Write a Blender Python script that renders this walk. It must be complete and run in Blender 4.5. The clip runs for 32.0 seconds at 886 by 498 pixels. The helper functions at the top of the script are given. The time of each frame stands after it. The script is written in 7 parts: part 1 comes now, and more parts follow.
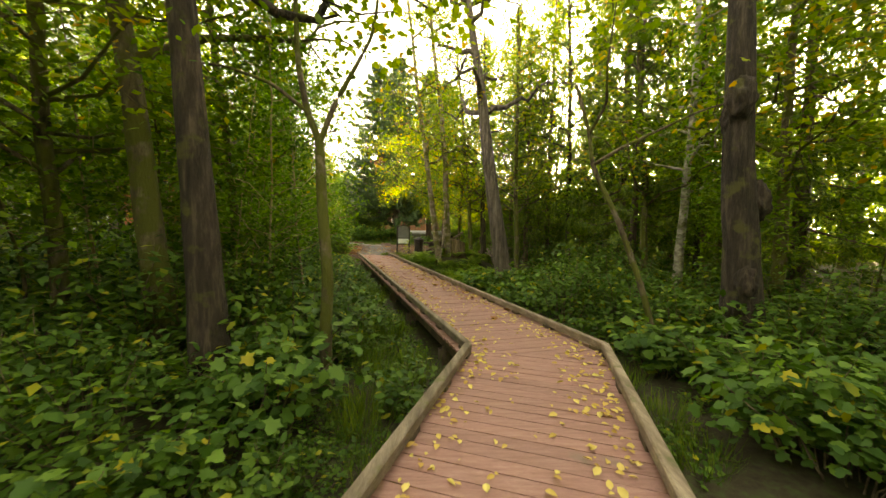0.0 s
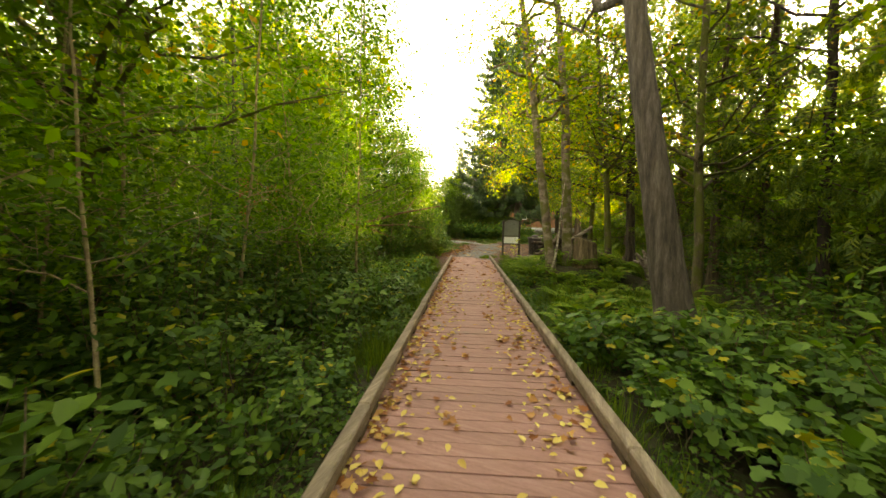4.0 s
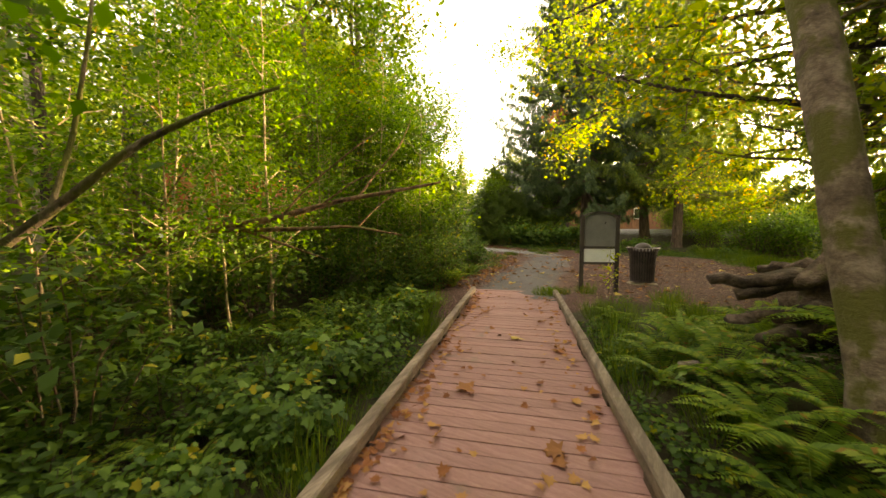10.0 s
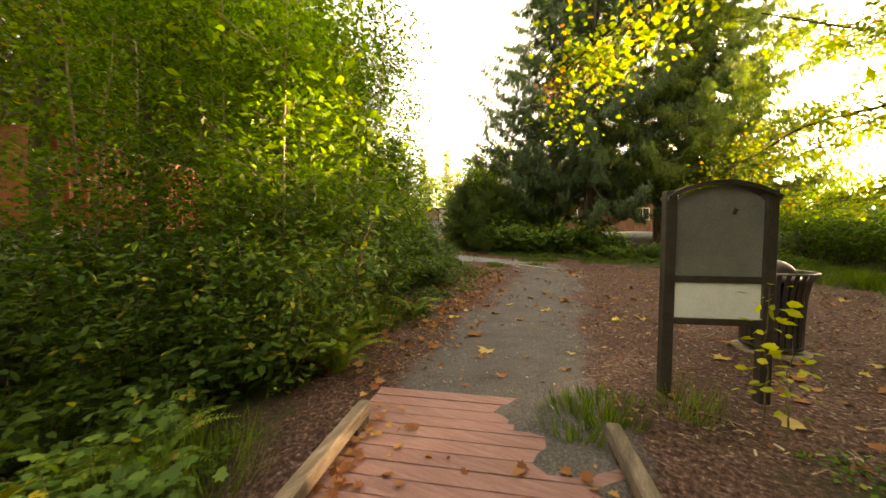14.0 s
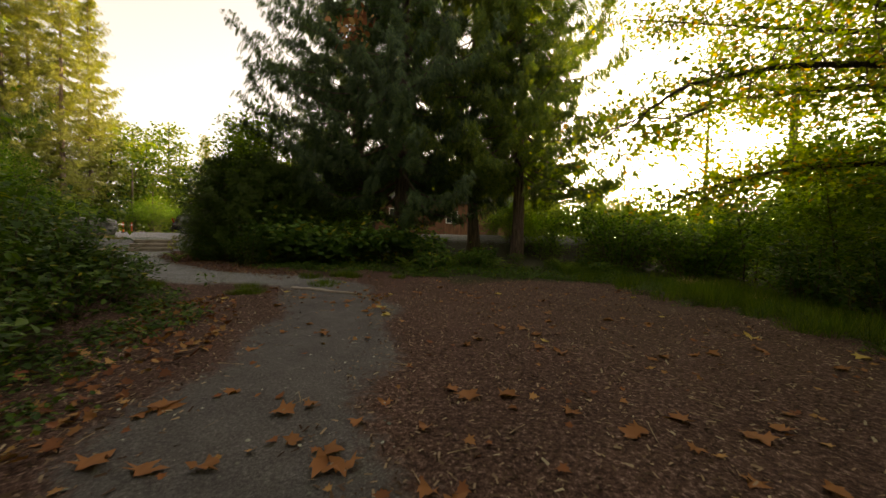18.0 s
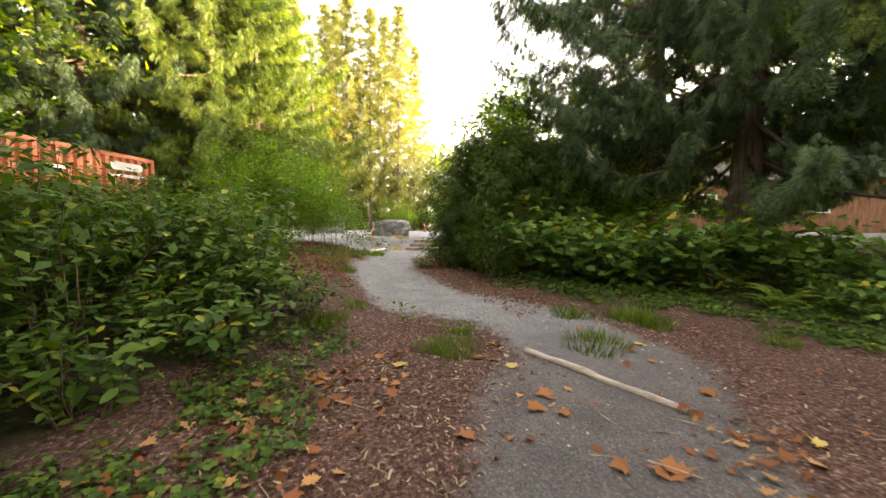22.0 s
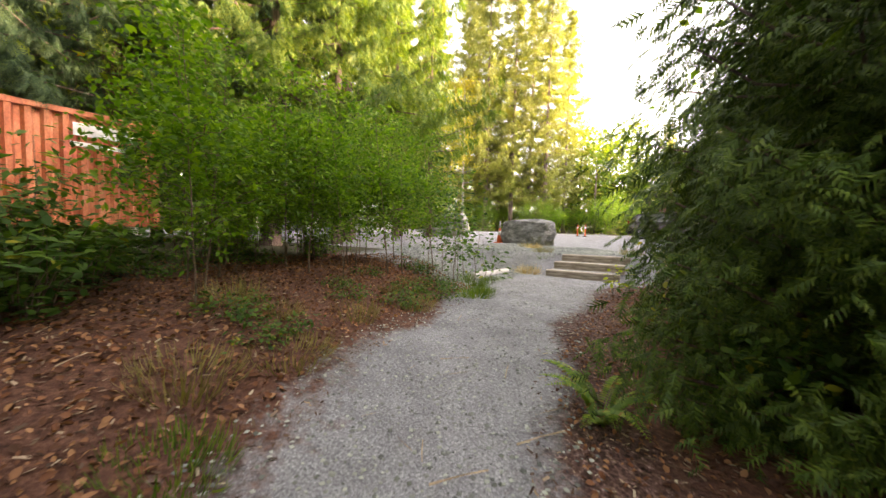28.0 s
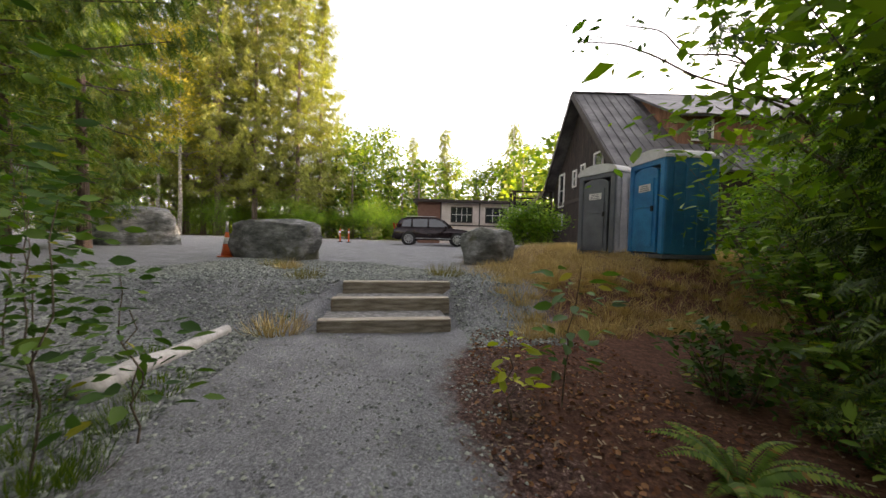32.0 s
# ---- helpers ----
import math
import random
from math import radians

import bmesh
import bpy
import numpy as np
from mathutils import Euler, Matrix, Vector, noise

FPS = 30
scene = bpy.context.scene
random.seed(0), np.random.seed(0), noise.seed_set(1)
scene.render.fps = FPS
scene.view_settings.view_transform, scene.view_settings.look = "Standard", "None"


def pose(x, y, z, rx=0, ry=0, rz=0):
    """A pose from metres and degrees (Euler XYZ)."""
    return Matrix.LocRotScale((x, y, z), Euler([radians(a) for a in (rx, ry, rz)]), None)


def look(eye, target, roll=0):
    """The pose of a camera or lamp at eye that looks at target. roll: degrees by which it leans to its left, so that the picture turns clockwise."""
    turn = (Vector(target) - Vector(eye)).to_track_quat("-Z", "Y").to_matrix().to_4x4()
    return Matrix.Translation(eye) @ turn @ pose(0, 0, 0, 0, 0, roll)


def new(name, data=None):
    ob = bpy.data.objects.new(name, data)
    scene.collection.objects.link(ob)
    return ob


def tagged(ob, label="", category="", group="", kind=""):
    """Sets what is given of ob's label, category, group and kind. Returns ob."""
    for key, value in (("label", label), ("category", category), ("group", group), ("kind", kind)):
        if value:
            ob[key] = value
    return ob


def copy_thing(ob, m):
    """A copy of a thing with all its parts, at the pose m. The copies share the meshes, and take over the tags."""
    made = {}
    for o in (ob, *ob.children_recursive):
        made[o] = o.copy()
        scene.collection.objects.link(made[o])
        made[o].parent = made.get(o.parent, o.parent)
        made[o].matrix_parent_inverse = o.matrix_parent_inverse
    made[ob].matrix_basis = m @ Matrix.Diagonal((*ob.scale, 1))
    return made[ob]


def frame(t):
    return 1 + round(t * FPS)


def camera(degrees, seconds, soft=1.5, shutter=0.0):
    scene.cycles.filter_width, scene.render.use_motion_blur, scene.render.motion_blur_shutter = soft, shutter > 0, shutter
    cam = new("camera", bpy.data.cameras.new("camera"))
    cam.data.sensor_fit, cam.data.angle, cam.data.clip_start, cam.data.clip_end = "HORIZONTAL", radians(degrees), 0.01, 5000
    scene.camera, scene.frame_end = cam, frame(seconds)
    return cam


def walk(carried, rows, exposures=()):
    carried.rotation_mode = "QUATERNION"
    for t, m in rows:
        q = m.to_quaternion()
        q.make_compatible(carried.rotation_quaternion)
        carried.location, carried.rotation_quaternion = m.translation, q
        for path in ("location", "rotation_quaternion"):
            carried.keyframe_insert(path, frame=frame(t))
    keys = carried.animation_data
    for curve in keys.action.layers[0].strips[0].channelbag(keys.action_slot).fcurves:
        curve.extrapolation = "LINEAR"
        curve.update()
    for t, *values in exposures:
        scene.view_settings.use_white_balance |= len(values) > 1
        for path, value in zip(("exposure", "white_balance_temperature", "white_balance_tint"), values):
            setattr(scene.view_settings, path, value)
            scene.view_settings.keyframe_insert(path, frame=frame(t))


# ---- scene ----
# ---- camera and its walk ----
cam = camera(102.5, 32.0, shutter=0.2)
PATH = [
    (0.0, (0.000, -0.000, 1.574, 87.07, -1.30, -0.00)),
    (0.5, (0.184, 0.772, 1.520, 86.89, -1.14, 0.15)),
    (1.0, (0.377, 1.525, 1.489, 86.88, -0.95, 0.52)),
    (1.5, (0.524, 2.184, 1.443, 86.80, -0.99, 3.00)),
    (2.0, (0.672, 2.862, 1.429, 86.85, -0.84, 8.16)),
    (2.5, (0.826, 3.586, 1.431, 86.71, -0.92, 12.51)),
    (3.0, (0.880, 4.321, 1.430, 86.54, -0.93, 16.34)),
    (3.5, (0.850, 5.014, 1.443, 86.45, -1.10, 20.82)),
    (5.5, (0.131, 7.829, 1.454, 86.31, -1.06, 22.37)),
    (6.0, (-0.073, 8.479, 1.484, 86.10, -1.26, 22.74)),
    (6.5, (-0.272, 9.179, 1.478, 86.05, -1.18, 23.82)),
    (7.0, (-0.504, 9.865, 1.447, 86.10, -1.17, 25.80)),
    (7.5, (-0.681, 10.561, 1.441, 86.11, -0.86, 27.00)),
    (8.0, (-0.847, 11.237, 1.420, 86.16, -0.76, 27.93)),
    (8.5, (-1.040, 11.926, 1.427, 86.36, -0.54, 28.66)),
    (9.0, (-1.190, 12.582, 1.449, 86.47, -0.47, 29.16)),
    (9.5, (-1.388, 13.244, 1.437, 86.60, -0.19, 29.54)),
    (10.0, (-1.579, 13.901, 1.456, 86.80, -0.22, 29.87)),
    (10.5, (-1.819, 14.562, 1.440, 86.67, -0.19, 30.20)),
    (11.0, (-1.998, 15.246, 1.454, 86.91, -0.09, 30.25)),
    (11.5, (-2.182, 15.900, 1.445, 86.93, -0.04, 30.44)),
    (12.0, (-2.386, 16.568, 1.444, 87.03, 0.14, 30.41)),
    (12.5, (-2.596, 17.216, 1.418, 86.94, 0.11, 30.12)),
    (13.0, (-2.818, 17.889, 1.413, 87.03, 0.17, 30.14)),
    (13.5, (-3.012, 18.537, 1.425, 87.18, 0.07, 29.69)),
    (15.5, (-3.673, 21.113, 1.463, 87.17, -0.83, 17.40)),
    (16.0, (-3.808, 21.831, 1.439, 87.21, -0.99, 12.26)),
    (16.5, (-3.848, 22.564, 1.408, 87.39, -0.97, 7.14)),
    (17.0, (-3.870, 23.299, 1.359, 87.42, -1.14, 2.67)),
    (17.5, (-3.831, 24.079, 1.354, 87.54, -0.80, 0.59)),
    (18.0, (-3.777, 24.699, 1.396, 87.95, -0.90, -0.79)),
    (18.5, (-3.811, 25.230, 1.378, 88.23, -1.05, -3.48)),
    (19.0, (-3.868, 25.749, 1.369, 88.12, -1.14, -3.79)),
    (19.5, (-4.046, 26.353, 1.337, 87.74, -1.22, 0.70)),
    (20.0, (-4.252, 26.999, 1.335, 87.61, -1.01, 8.90)),
    (20.5, (-4.489, 27.584, 1.389, 87.68, -0.96, 18.20)),
    (21.0, (-4.755, 28.189, 1.434, 87.39, -0.80, 24.74)),
    (21.5, (-5.019, 28.809, 1.496, 87.12, -0.71, 33.15)),
    (22.0, (-5.289, 29.416, 1.513, 86.91, -0.42, 41.08)),
    (22.5, (-5.495, 30.034, 1.554, 87.09, -0.23, 47.37)),
    (23.0, (-5.772, 30.654, 1.559, 86.64, -0.33, 50.39)),
    (23.5, (-6.063, 31.252, 1.597, 86.81, -0.37, 54.22)),
    (24.0, (-6.442, 31.813, 1.601, 86.58, -0.42, 55.94)),
    (24.5, (-6.911, 32.354, 1.620, 86.55, -0.37, 56.26)),
    (25.0, (-7.471, 32.860, 1.616, 86.53, -0.48, 59.44)),
    (25.5, (-8.133, 33.353, 1.600, 86.41, -0.51, 60.08)),
    (27.5, (-10.543, 34.790, 1.655, 86.43, -1.56, 64.44)),
    (28.0, (-11.230, 35.156, 1.688, 86.58, -1.47, 64.23)),
    (28.5, (-11.913, 35.550, 1.688, 86.49, -1.45, 61.83)),
    (29.0, (-12.518, 36.013, 1.708, 86.95, -1.36, 57.48)),
    (29.5, (-13.122, 36.434, 1.687, 87.03, -1.71, 50.39)),
    (30.0, (-13.678, 36.872, 1.696, 87.35, -1.65, 44.50)),
    (30.5, (-14.173, 37.301, 1.705, 87.46, -1.74, 39.98)),
    (31.0, (-14.596, 37.758, 1.724, 87.73, -1.56, 34.11)),
    (31.5, (-14.923, 38.142, 1.748, 87.99, -1.63, 30.76)),
    (32.0, (-15.249, 38.496, 1.761, 88.21, -1.59, 26.00)),
]
EXPOSURES = [(0.0, 3.4, 9600, 5), (3.5, 3.5, 9600, 6), (6.0, 3.35, 9600, 8), (9.0, 3.15, 9500, 15), (12.0, 3.1, 9600, 19), (14.0, 3.1, 9500, 19), (16.0, 3.1, 9000, 18), (17.0, 2.2, 8700, 18), (18.5, 1.35, 8500, 18), (20.0, 1.7, 8400, 18), (21.0, 2.85, 8000, 20), (22.0, 3.45, 7500, 24), (25.0, 3.62, 7100, 25), (28.0, 3.3, 7200, 23), (30.0, 2.78, 7100, 22), (32.0, 2.0, 6700, 20)]
walk(cam, [(t, pose(*p)) for t, p in PATH], EXPOSURES)

# ---- sky and sun ----
SUN_BEARING, SUN_HEIGHT = 30.6, 6.3   # degrees right of +y, degrees above the horizon
world = bpy.data.worlds.new("sky")
scene.world = world
world.use_nodes = True
sky_node = world.node_tree.nodes.new("ShaderNodeTexSky")
sky_node.sky_type, sky_node.sun_disc = "NISHITA", False
sky_node.sun_elevation, sky_node.sun_rotation = radians(SUN_HEIGHT), radians(SUN_BEARING)
sky_node.dust_density, sky_node.air_density, sky_node.ozone_density = 1.6, 1.0, 0.4
back = world.node_tree.nodes["Background"]
back.inputs["Strength"].default_value = 0.15
haze = world.node_tree.nodes.new("ShaderNodeHueSaturation")   # thin high cloud takes the blue out of the sky
haze.inputs["Saturation"].default_value, haze.inputs["Value"].default_value = 0.25, 1.5
world.node_tree.links.new(sky_node.outputs["Color"], haze.inputs["Color"])
world.node_tree.links.new(haze.outputs["Color"], back.inputs["Color"])
sun_data = bpy.data.lights.new("sun", "SUN")
sun_data.energy, sun_data.angle, sun_data.color = 5.0, radians(0.6), (1.0, 0.78, 0.52)
sun = new("sun", sun_data)
b, e = radians(SUN_BEARING), radians(SUN_HEIGHT)
sun.matrix_world = look((math.sin(b) * math.cos(e) * 60, math.cos(b) * math.cos(e) * 60, math.sin(e) * 60), (0, 0, 0))

# ---- materials ----
def mat_new(name):
    m = bpy.data.materials.new(name)
    m.use_nodes = True
    nt = m.node_tree
    return m, nt, nt.nodes["Principled BSDF"], nt.nodes["Material Output"]


def node(nt, kind, **sets):
    n = nt.nodes.new(kind)
    for k, v in sets.items():
        n.inputs[k].default_value = v
    return n


def ramp(nt, fac, stops):
    r = nt.nodes.new("ShaderNodeValToRGB")
    r.color_ramp.elements[0].position, r.color_ramp.elements[0].color = stops[0][0], (*stops[0][1], 1)
    r.color_ramp.elements[1].position, r.color_ramp.elements[1].color = stops[-1][0], (*stops[-1][1], 1)
    for p, c in stops[1:-1]:
        r.color_ramp.elements.new(p).color = (*c, 1)
    nt.links.new(fac, r.inputs["Fac"])
    return r.outputs["Color"]


def noise_out(nt, scale, detail=4, rough=0.6, stretch=None, space="Object", warp=0.0):
    tc = nt.nodes.new("ShaderNodeTexCoord")
    src = tc.outputs[space]
    if stretch:
        mp = nt.nodes.new("ShaderNodeMapping")
        mp.inputs["Scale"].default_value = stretch
        nt.links.new(src, mp.inputs["Vector"])
        src = mp.outputs["Vector"]
    n = node(nt, "ShaderNodeTexNoise", Scale=scale, Detail=detail, Roughness=rough, Distortion=warp)
    nt.links.new(src, n.inputs["Vector"])
    return n.outputs["Fac"]


def mixc(nt, fac, a, b, kind="MIX"):
    m = nt.nodes.new("ShaderNodeMix")
    m.data_type, m.blend_type = "RGBA", kind
    for sock, v in ((m.inputs[0], fac), (m.inputs[6], a), (m.inputs[7], b)):
        if isinstance(v, (int, float)):
            sock.default_value = v
        elif isinstance(v, tuple):
            sock.default_value = (*v, 1)
        else:
            nt.links.new(v, sock)
    return m.outputs[2]


def bump(nt, bsdf, height, strength=0.4, dist=0.01):
    b = nt.nodes.new("ShaderNodeBump")
    b.inputs["Strength"].default_value, b.inputs["Distance"].default_value = strength, dist
    nt.links.new(height, b.inputs["Height"])
    nt.links.new(b.outputs["Normal"], bsdf.inputs["Normal"])


def surface(name, stops, scale=8.0, stretch=None, rough=0.8, metal=0.0, bump_s=0.3, bump_d=0.01, fine=60.0, vary=0.0, spots=None):
    """A grained surface: colours by coarse noise, fine grain over it, relief from both."""
    m, nt, bs, _ = mat_new(name)
    f = noise_out(nt, scale, 5, 0.65, stretch)
    g = noise_out(nt, fine, 3, 0.7, stretch)
    c = ramp(nt, f, [(0.5 + (p - 0.5) * 0.62, k) for p, k in stops])
    c = mixc(nt, 0.45, c, ramp(nt, g, [(0.3, (0.25, 0.25, 0.25)), (0.7, (0.8, 0.8, 0.8))]), "OVERLAY")
    if vary:
        oi = nt.nodes.new("ShaderNodeObjectInfo")
        c = mixc(nt, vary, c, ramp(nt, oi.outputs["Random"], [(0.0, (0.2, 0.2, 0.2)), (1.0, (0.85, 0.8, 0.78))]), "OVERLAY")
    if spots:
        s = noise_out(nt, spots[0], 4, 0.6)
        c = mixc(nt, ramp(nt, s, [(spots[1], (0, 0, 0)), (spots[1] + 0.08, (1, 1, 1))]), c, spots[2])
    nt.links.new(c, bs.inputs["Base Color"])
    bs.inputs["Roughness"].default_value, bs.inputs["Metallic"].default_value = rough, metal
    h = nt.nodes.new("ShaderNodeMath")
    h.operation = "ADD"
    nt.links.new(f, h.inputs[0])
    nt.links.new(g, h.inputs[1])
    bump(nt, bs, h.outputs[0], bump_s, bump_d)
    return m


def leafy(name, dark, mid, light, glow=0.4, rough=0.55, odd=None, odd_at=0.93):
    """Leaves: colour differs leaf by leaf and plant by plant; light comes through them."""
    m, nt, bs, out = mat_new(name)
    geo = nt.nodes.new("ShaderNodeNewGeometry")
    oi = nt.nodes.new("ShaderNodeObjectInfo")
    dark, mid, light = (tuple(v * 1.2 for v in c) for c in (dark, mid, light))
    stops = [(0.0, dark), (0.5, mid), (odd_at - 0.03 if odd else 1.0, light)]
    if odd:
        stops += [(odd_at, odd), (1.0, odd)]
    c = ramp(nt, geo.outputs["Random Per Island"], stops)
    c = mixc(nt, 0.3, c, ramp(nt, oi.outputs["Random"], [(0.0, (0.36, 0.42, 0.34)), (1.0, (0.66, 0.66, 0.46))]), "OVERLAY")
    big = noise_out(nt, 0.7, 2, 0.5, None, "Object")
    c = mixc(nt, 0.35, c, ramp(nt, big, [(0.3, (0.3, 0.36, 0.28)), (0.7, (0.7, 0.72, 0.52))]), "OVERLAY")
    nt.links.new(c, bs.inputs["Base Color"])
    bs.inputs["Roughness"].default_value = rough
    bs.inputs["Specular IOR Level"].default_value = 0.22
    tr = nt.nodes.new("ShaderNodeBsdfTranslucent")
    nt.links.new(mixc(nt, 1.0, c, (1.5, 1.65, 0.35), "MULTIPLY"), tr.inputs["Color"])
    mx = nt.nodes.new("ShaderNodeMixShader")
    mx.inputs[0].default_value = glow
    nt.links.new(bs.outputs[0], mx.inputs[1])
    nt.links.new(tr.outputs[0], mx.inputs[2])
    nt.links.new(mx.outputs[0], out.inputs["Surface"])
    return m


M_MAPLE = leafy("maple_leaf", (0.055, 0.09, 0.01), (0.125, 0.175, 0.015), (0.26, 0.275, 0.022), 0.46, odd=(0.45, 0.24, 0.02))
M_ALDER = leafy("alder_leaf", (0.028, 0.066, 0.008), (0.068, 0.135, 0.012), (0.15, 0.225, 0.02), 0.45)
M_SHRUB = leafy("shrub_leaf", (0.024, 0.056, 0.012), (0.048, 0.098, 0.018), (0.092, 0.15, 0.026), 0.3, odd=(0.28, 0.26, 0.03), odd_at=0.97)
M_BERRY = leafy("thimbleberry_leaf", (0.036, 0.08, 0.022), (0.07, 0.135, 0.033), (0.125, 0.2, 0.045), 0.3, odd=(0.36, 0.30, 0.04), odd_at=0.97)
M_FERN = leafy("fern_leaf", (0.07, 0.125, 0.025), (0.13, 0.21, 0.04), (0.24, 0.28, 0.06), 0.38, odd=(0.30, 0.15, 0.05), odd_at=0.96)
M_GRASS = leafy("grass_blade", (0.04, 0.08, 0.014), (0.08, 0.13, 0.02), (0.16, 0.19, 0.034), 0.36)
M_DRY = leafy("dry_grass_blade", (0.34, 0.225, 0.115), (0.48, 0.34, 0.185), (0.6, 0.46, 0.28), 0.08)
M_CEDAR = leafy("cedar_spray", (0.045, 0.075, 0.02), (0.085, 0.13, 0.03), (0.18, 0.2, 0.04), 0.35)
M_CEDARB = leafy("bluish_cedar_spray", (0.024, 0.046, 0.027), (0.047, 0.08, 0.046), (0.09, 0.125, 0.055), 0.24)
M_HEMLOCK = leafy("hemlock_spray", (0.021, 0.042, 0.008), (0.044, 0.078, 0.012), (0.09, 0.125, 0.018), 0.2)
M_DULLGRASS = leafy("fading_grass_blade", (0.13, 0.11, 0.04), (0.19, 0.16, 0.06), (0.27, 0.21, 0.09), 0.15)
# needle colour carries part of the low sun's gold
M_FIR = leafy("sungold_fir_needles", (0.10, 0.12, 0.035), (0.185, 0.19, 0.055), (0.31, 0.285, 0.085), 0.3)
M_FARLEAF = leafy("far_leaf", (0.06, 0.105, 0.02), (0.13, 0.185, 0.03), (0.27, 0.28, 0.05), 0.4)
M_YELLOWTREE = leafy("golden_leaf", (0.2, 0.18, 0.03), (0.32, 0.26, 0.04), (0.45, 0.35, 0.06), 0.4)
M_MAPLEGREEN = leafy("vine_maple_leaf", (0.045, 0.085, 0.01), (0.095, 0.16, 0.015), (0.19, 0.25, 0.024), 0.42)
M_RHODO = leafy("hazel_leaf", (0.07, 0.14, 0.02), (0.14, 0.24, 0.033), (0.25, 0.33, 0.052), 0.42, 0.5)
M_FALLEN = leafy("fallen_leaf", (0.13, 0.045, 0.026), (0.24, 0.09, 0.045), (0.38, 0.21, 0.1), 0.1, 0.75)
M_YELLOW = leafy("yellow_fallen_leaf", (0.34, 0.2, 0.08), (0.46, 0.32, 0.12), (0.58, 0.46, 0.2), 0.15, 0.65)
M_YELLOWGREEN = leafy("yellow_green_leaf", (0.24, 0.26, 0.03), (0.34, 0.36, 0.04), (0.46, 0.42, 0.05), 0.4)
M_LITTER = leafy("leaf_litter", (0.05, 0.022, 0.015), (0.14, 0.055, 0.032), (0.3, 0.15, 0.09), 0.1, 0.8)
M_CHIP = leafy("wood_chip", (0.04, 0.022, 0.018), (0.11, 0.066, 0.052), (0.34, 0.24, 0.19), 0.0, 0.9, odd=(0.46, 0.37, 0.3), odd_at=0.96)
M_TWIN = surface("mossy_alder_bark", [(0.25, (0.07, 0.05, 0.035)), (0.5, (0.16, 0.12, 0.085)), (0.75, (0.27, 0.22, 0.17))], 4.0, (1, 1, 1.3), 0.9, 0, 0.7, 0.02, 26.0, 0.1, (2.4, 0.47, (0.09, 0.09, 0.016)))
M_ROOT = surface("dark_rotten_wood", [(0.3, (0.03, 0.022, 0.016)), (0.5, (0.085, 0.06, 0.042)), (0.72, (0.19, 0.145, 0.11))], 5.0, (1, 1, 1), 0.95, 0, 1.0, 0.03, 24.0, 0.3, (2.5, 0.58, (0.09, 0.09, 0.025)))
M_PEBBLE = leafy("pebble", (0.08, 0.082, 0.087), (0.185, 0.188, 0.196), (0.36, 0.363, 0.37), 0.0, 0.85)
M_BARK = surface("grey_brown_bark", [(0.25, (0.016, 0.011, 0.008)), (0.5, (0.038, 0.026, 0.019)), (0.75, (0.09, 0.066, 0.05))], 5.0, (2.2, 2.2, 0.35), 0.92, 0, 1.0, 0.04, 22.0, 0.2, (2.6, 0.57, (0.075, 0.07, 0.02)))
M_MOSSBARK = surface("mossy_bark", [(0.25, (0.05, 0.04, 0.025)), (0.5, (0.11, 0.085, 0.05)), (0.75, (0.18, 0.15, 0.10))], 4.0, (1.6, 1.6, 0.5), 0.95, 0, 0.9, 0.03, 20.0, 0.2, (2.2, 0.43, (0.085, 0.09, 0.014)))
M_ALDERBARK = surface("pale_alder_bark", [(0.3, (0.13, 0.11, 0.085)), (0.5, (0.24, 0.215, 0.175)), (0.72, (0.38, 0.35, 0.30))], 4.0, (1, 1, 1.6), 0.85, 0, 0.5, 0.015, 26.0, 0.2, (3.0, 0.56, (0.10, 0.10, 0.035)))
M_ALDERDARK = surface("brown_grey_furrowed_bark", [(0.25, (0.04, 0.031, 0.025)), (0.5, (0.085, 0.067, 0.054)), (0.75, (0.15, 0.123, 0.102))], 4.0, (2.4, 2.4, 0.35), 0.92, 0, 0.9, 0.03, 24.0, 0.1)
M_CEDARBARK = surface("cedar_bark", [(0.25, (0.05, 0.032, 0.024)), (0.5, (0.115, 0.078, 0.058)), (0.75, (0.19, 0.14, 0.105))], 5.0, (3.2, 3.2, 0.18), 0.95, 0, 1.0, 0.03, 24.0, 0.15)
M_FIRBARK = surface("fir_bark", [(0.25, (0.09, 0.065, 0.05)), (0.5, (0.19, 0.14, 0.105)), (0.75, (0.30, 0.235, 0.18))], 4.0, (2.4, 2.4, 0.3), 0.95, 0, 0.8, 0.03, 20.0, 0.2)
M_TWIG = surface("twig_bark", [(0.3, (0.07, 0.05, 0.03)), (0.7, (0.20, 0.15, 0.10))], 12.0, None, 0.9, 0, 0.4, 0.005)
M_CANE = surface("tan_cane", [(0.3, (0.20, 0.14, 0.08)), (0.7, (0.42, 0.32, 0.2))], 10.0, None, 0.8, 0, 0.3, 0.004)
M_DEADWOOD = surface("weathered_deadwood", [(0.3, (0.10, 0.075, 0.055)), (0.5, (0.22, 0.17, 0.13)), (0.7, (0.4, 0.34, 0.28))], 5.0, (0.5, 3, 3), 0.9, 0, 0.8, 0.02, 30.0)
M_POLE = surface("bleached_log", [(0.3, (0.25, 0.205, 0.165)), (0.5, (0.38, 0.325, 0.275)), (0.72, (0.52, 0.47, 0.41))], 6.0, (0.4, 3, 3), 0.85, 0, 0.4, 0.008, 40.0)
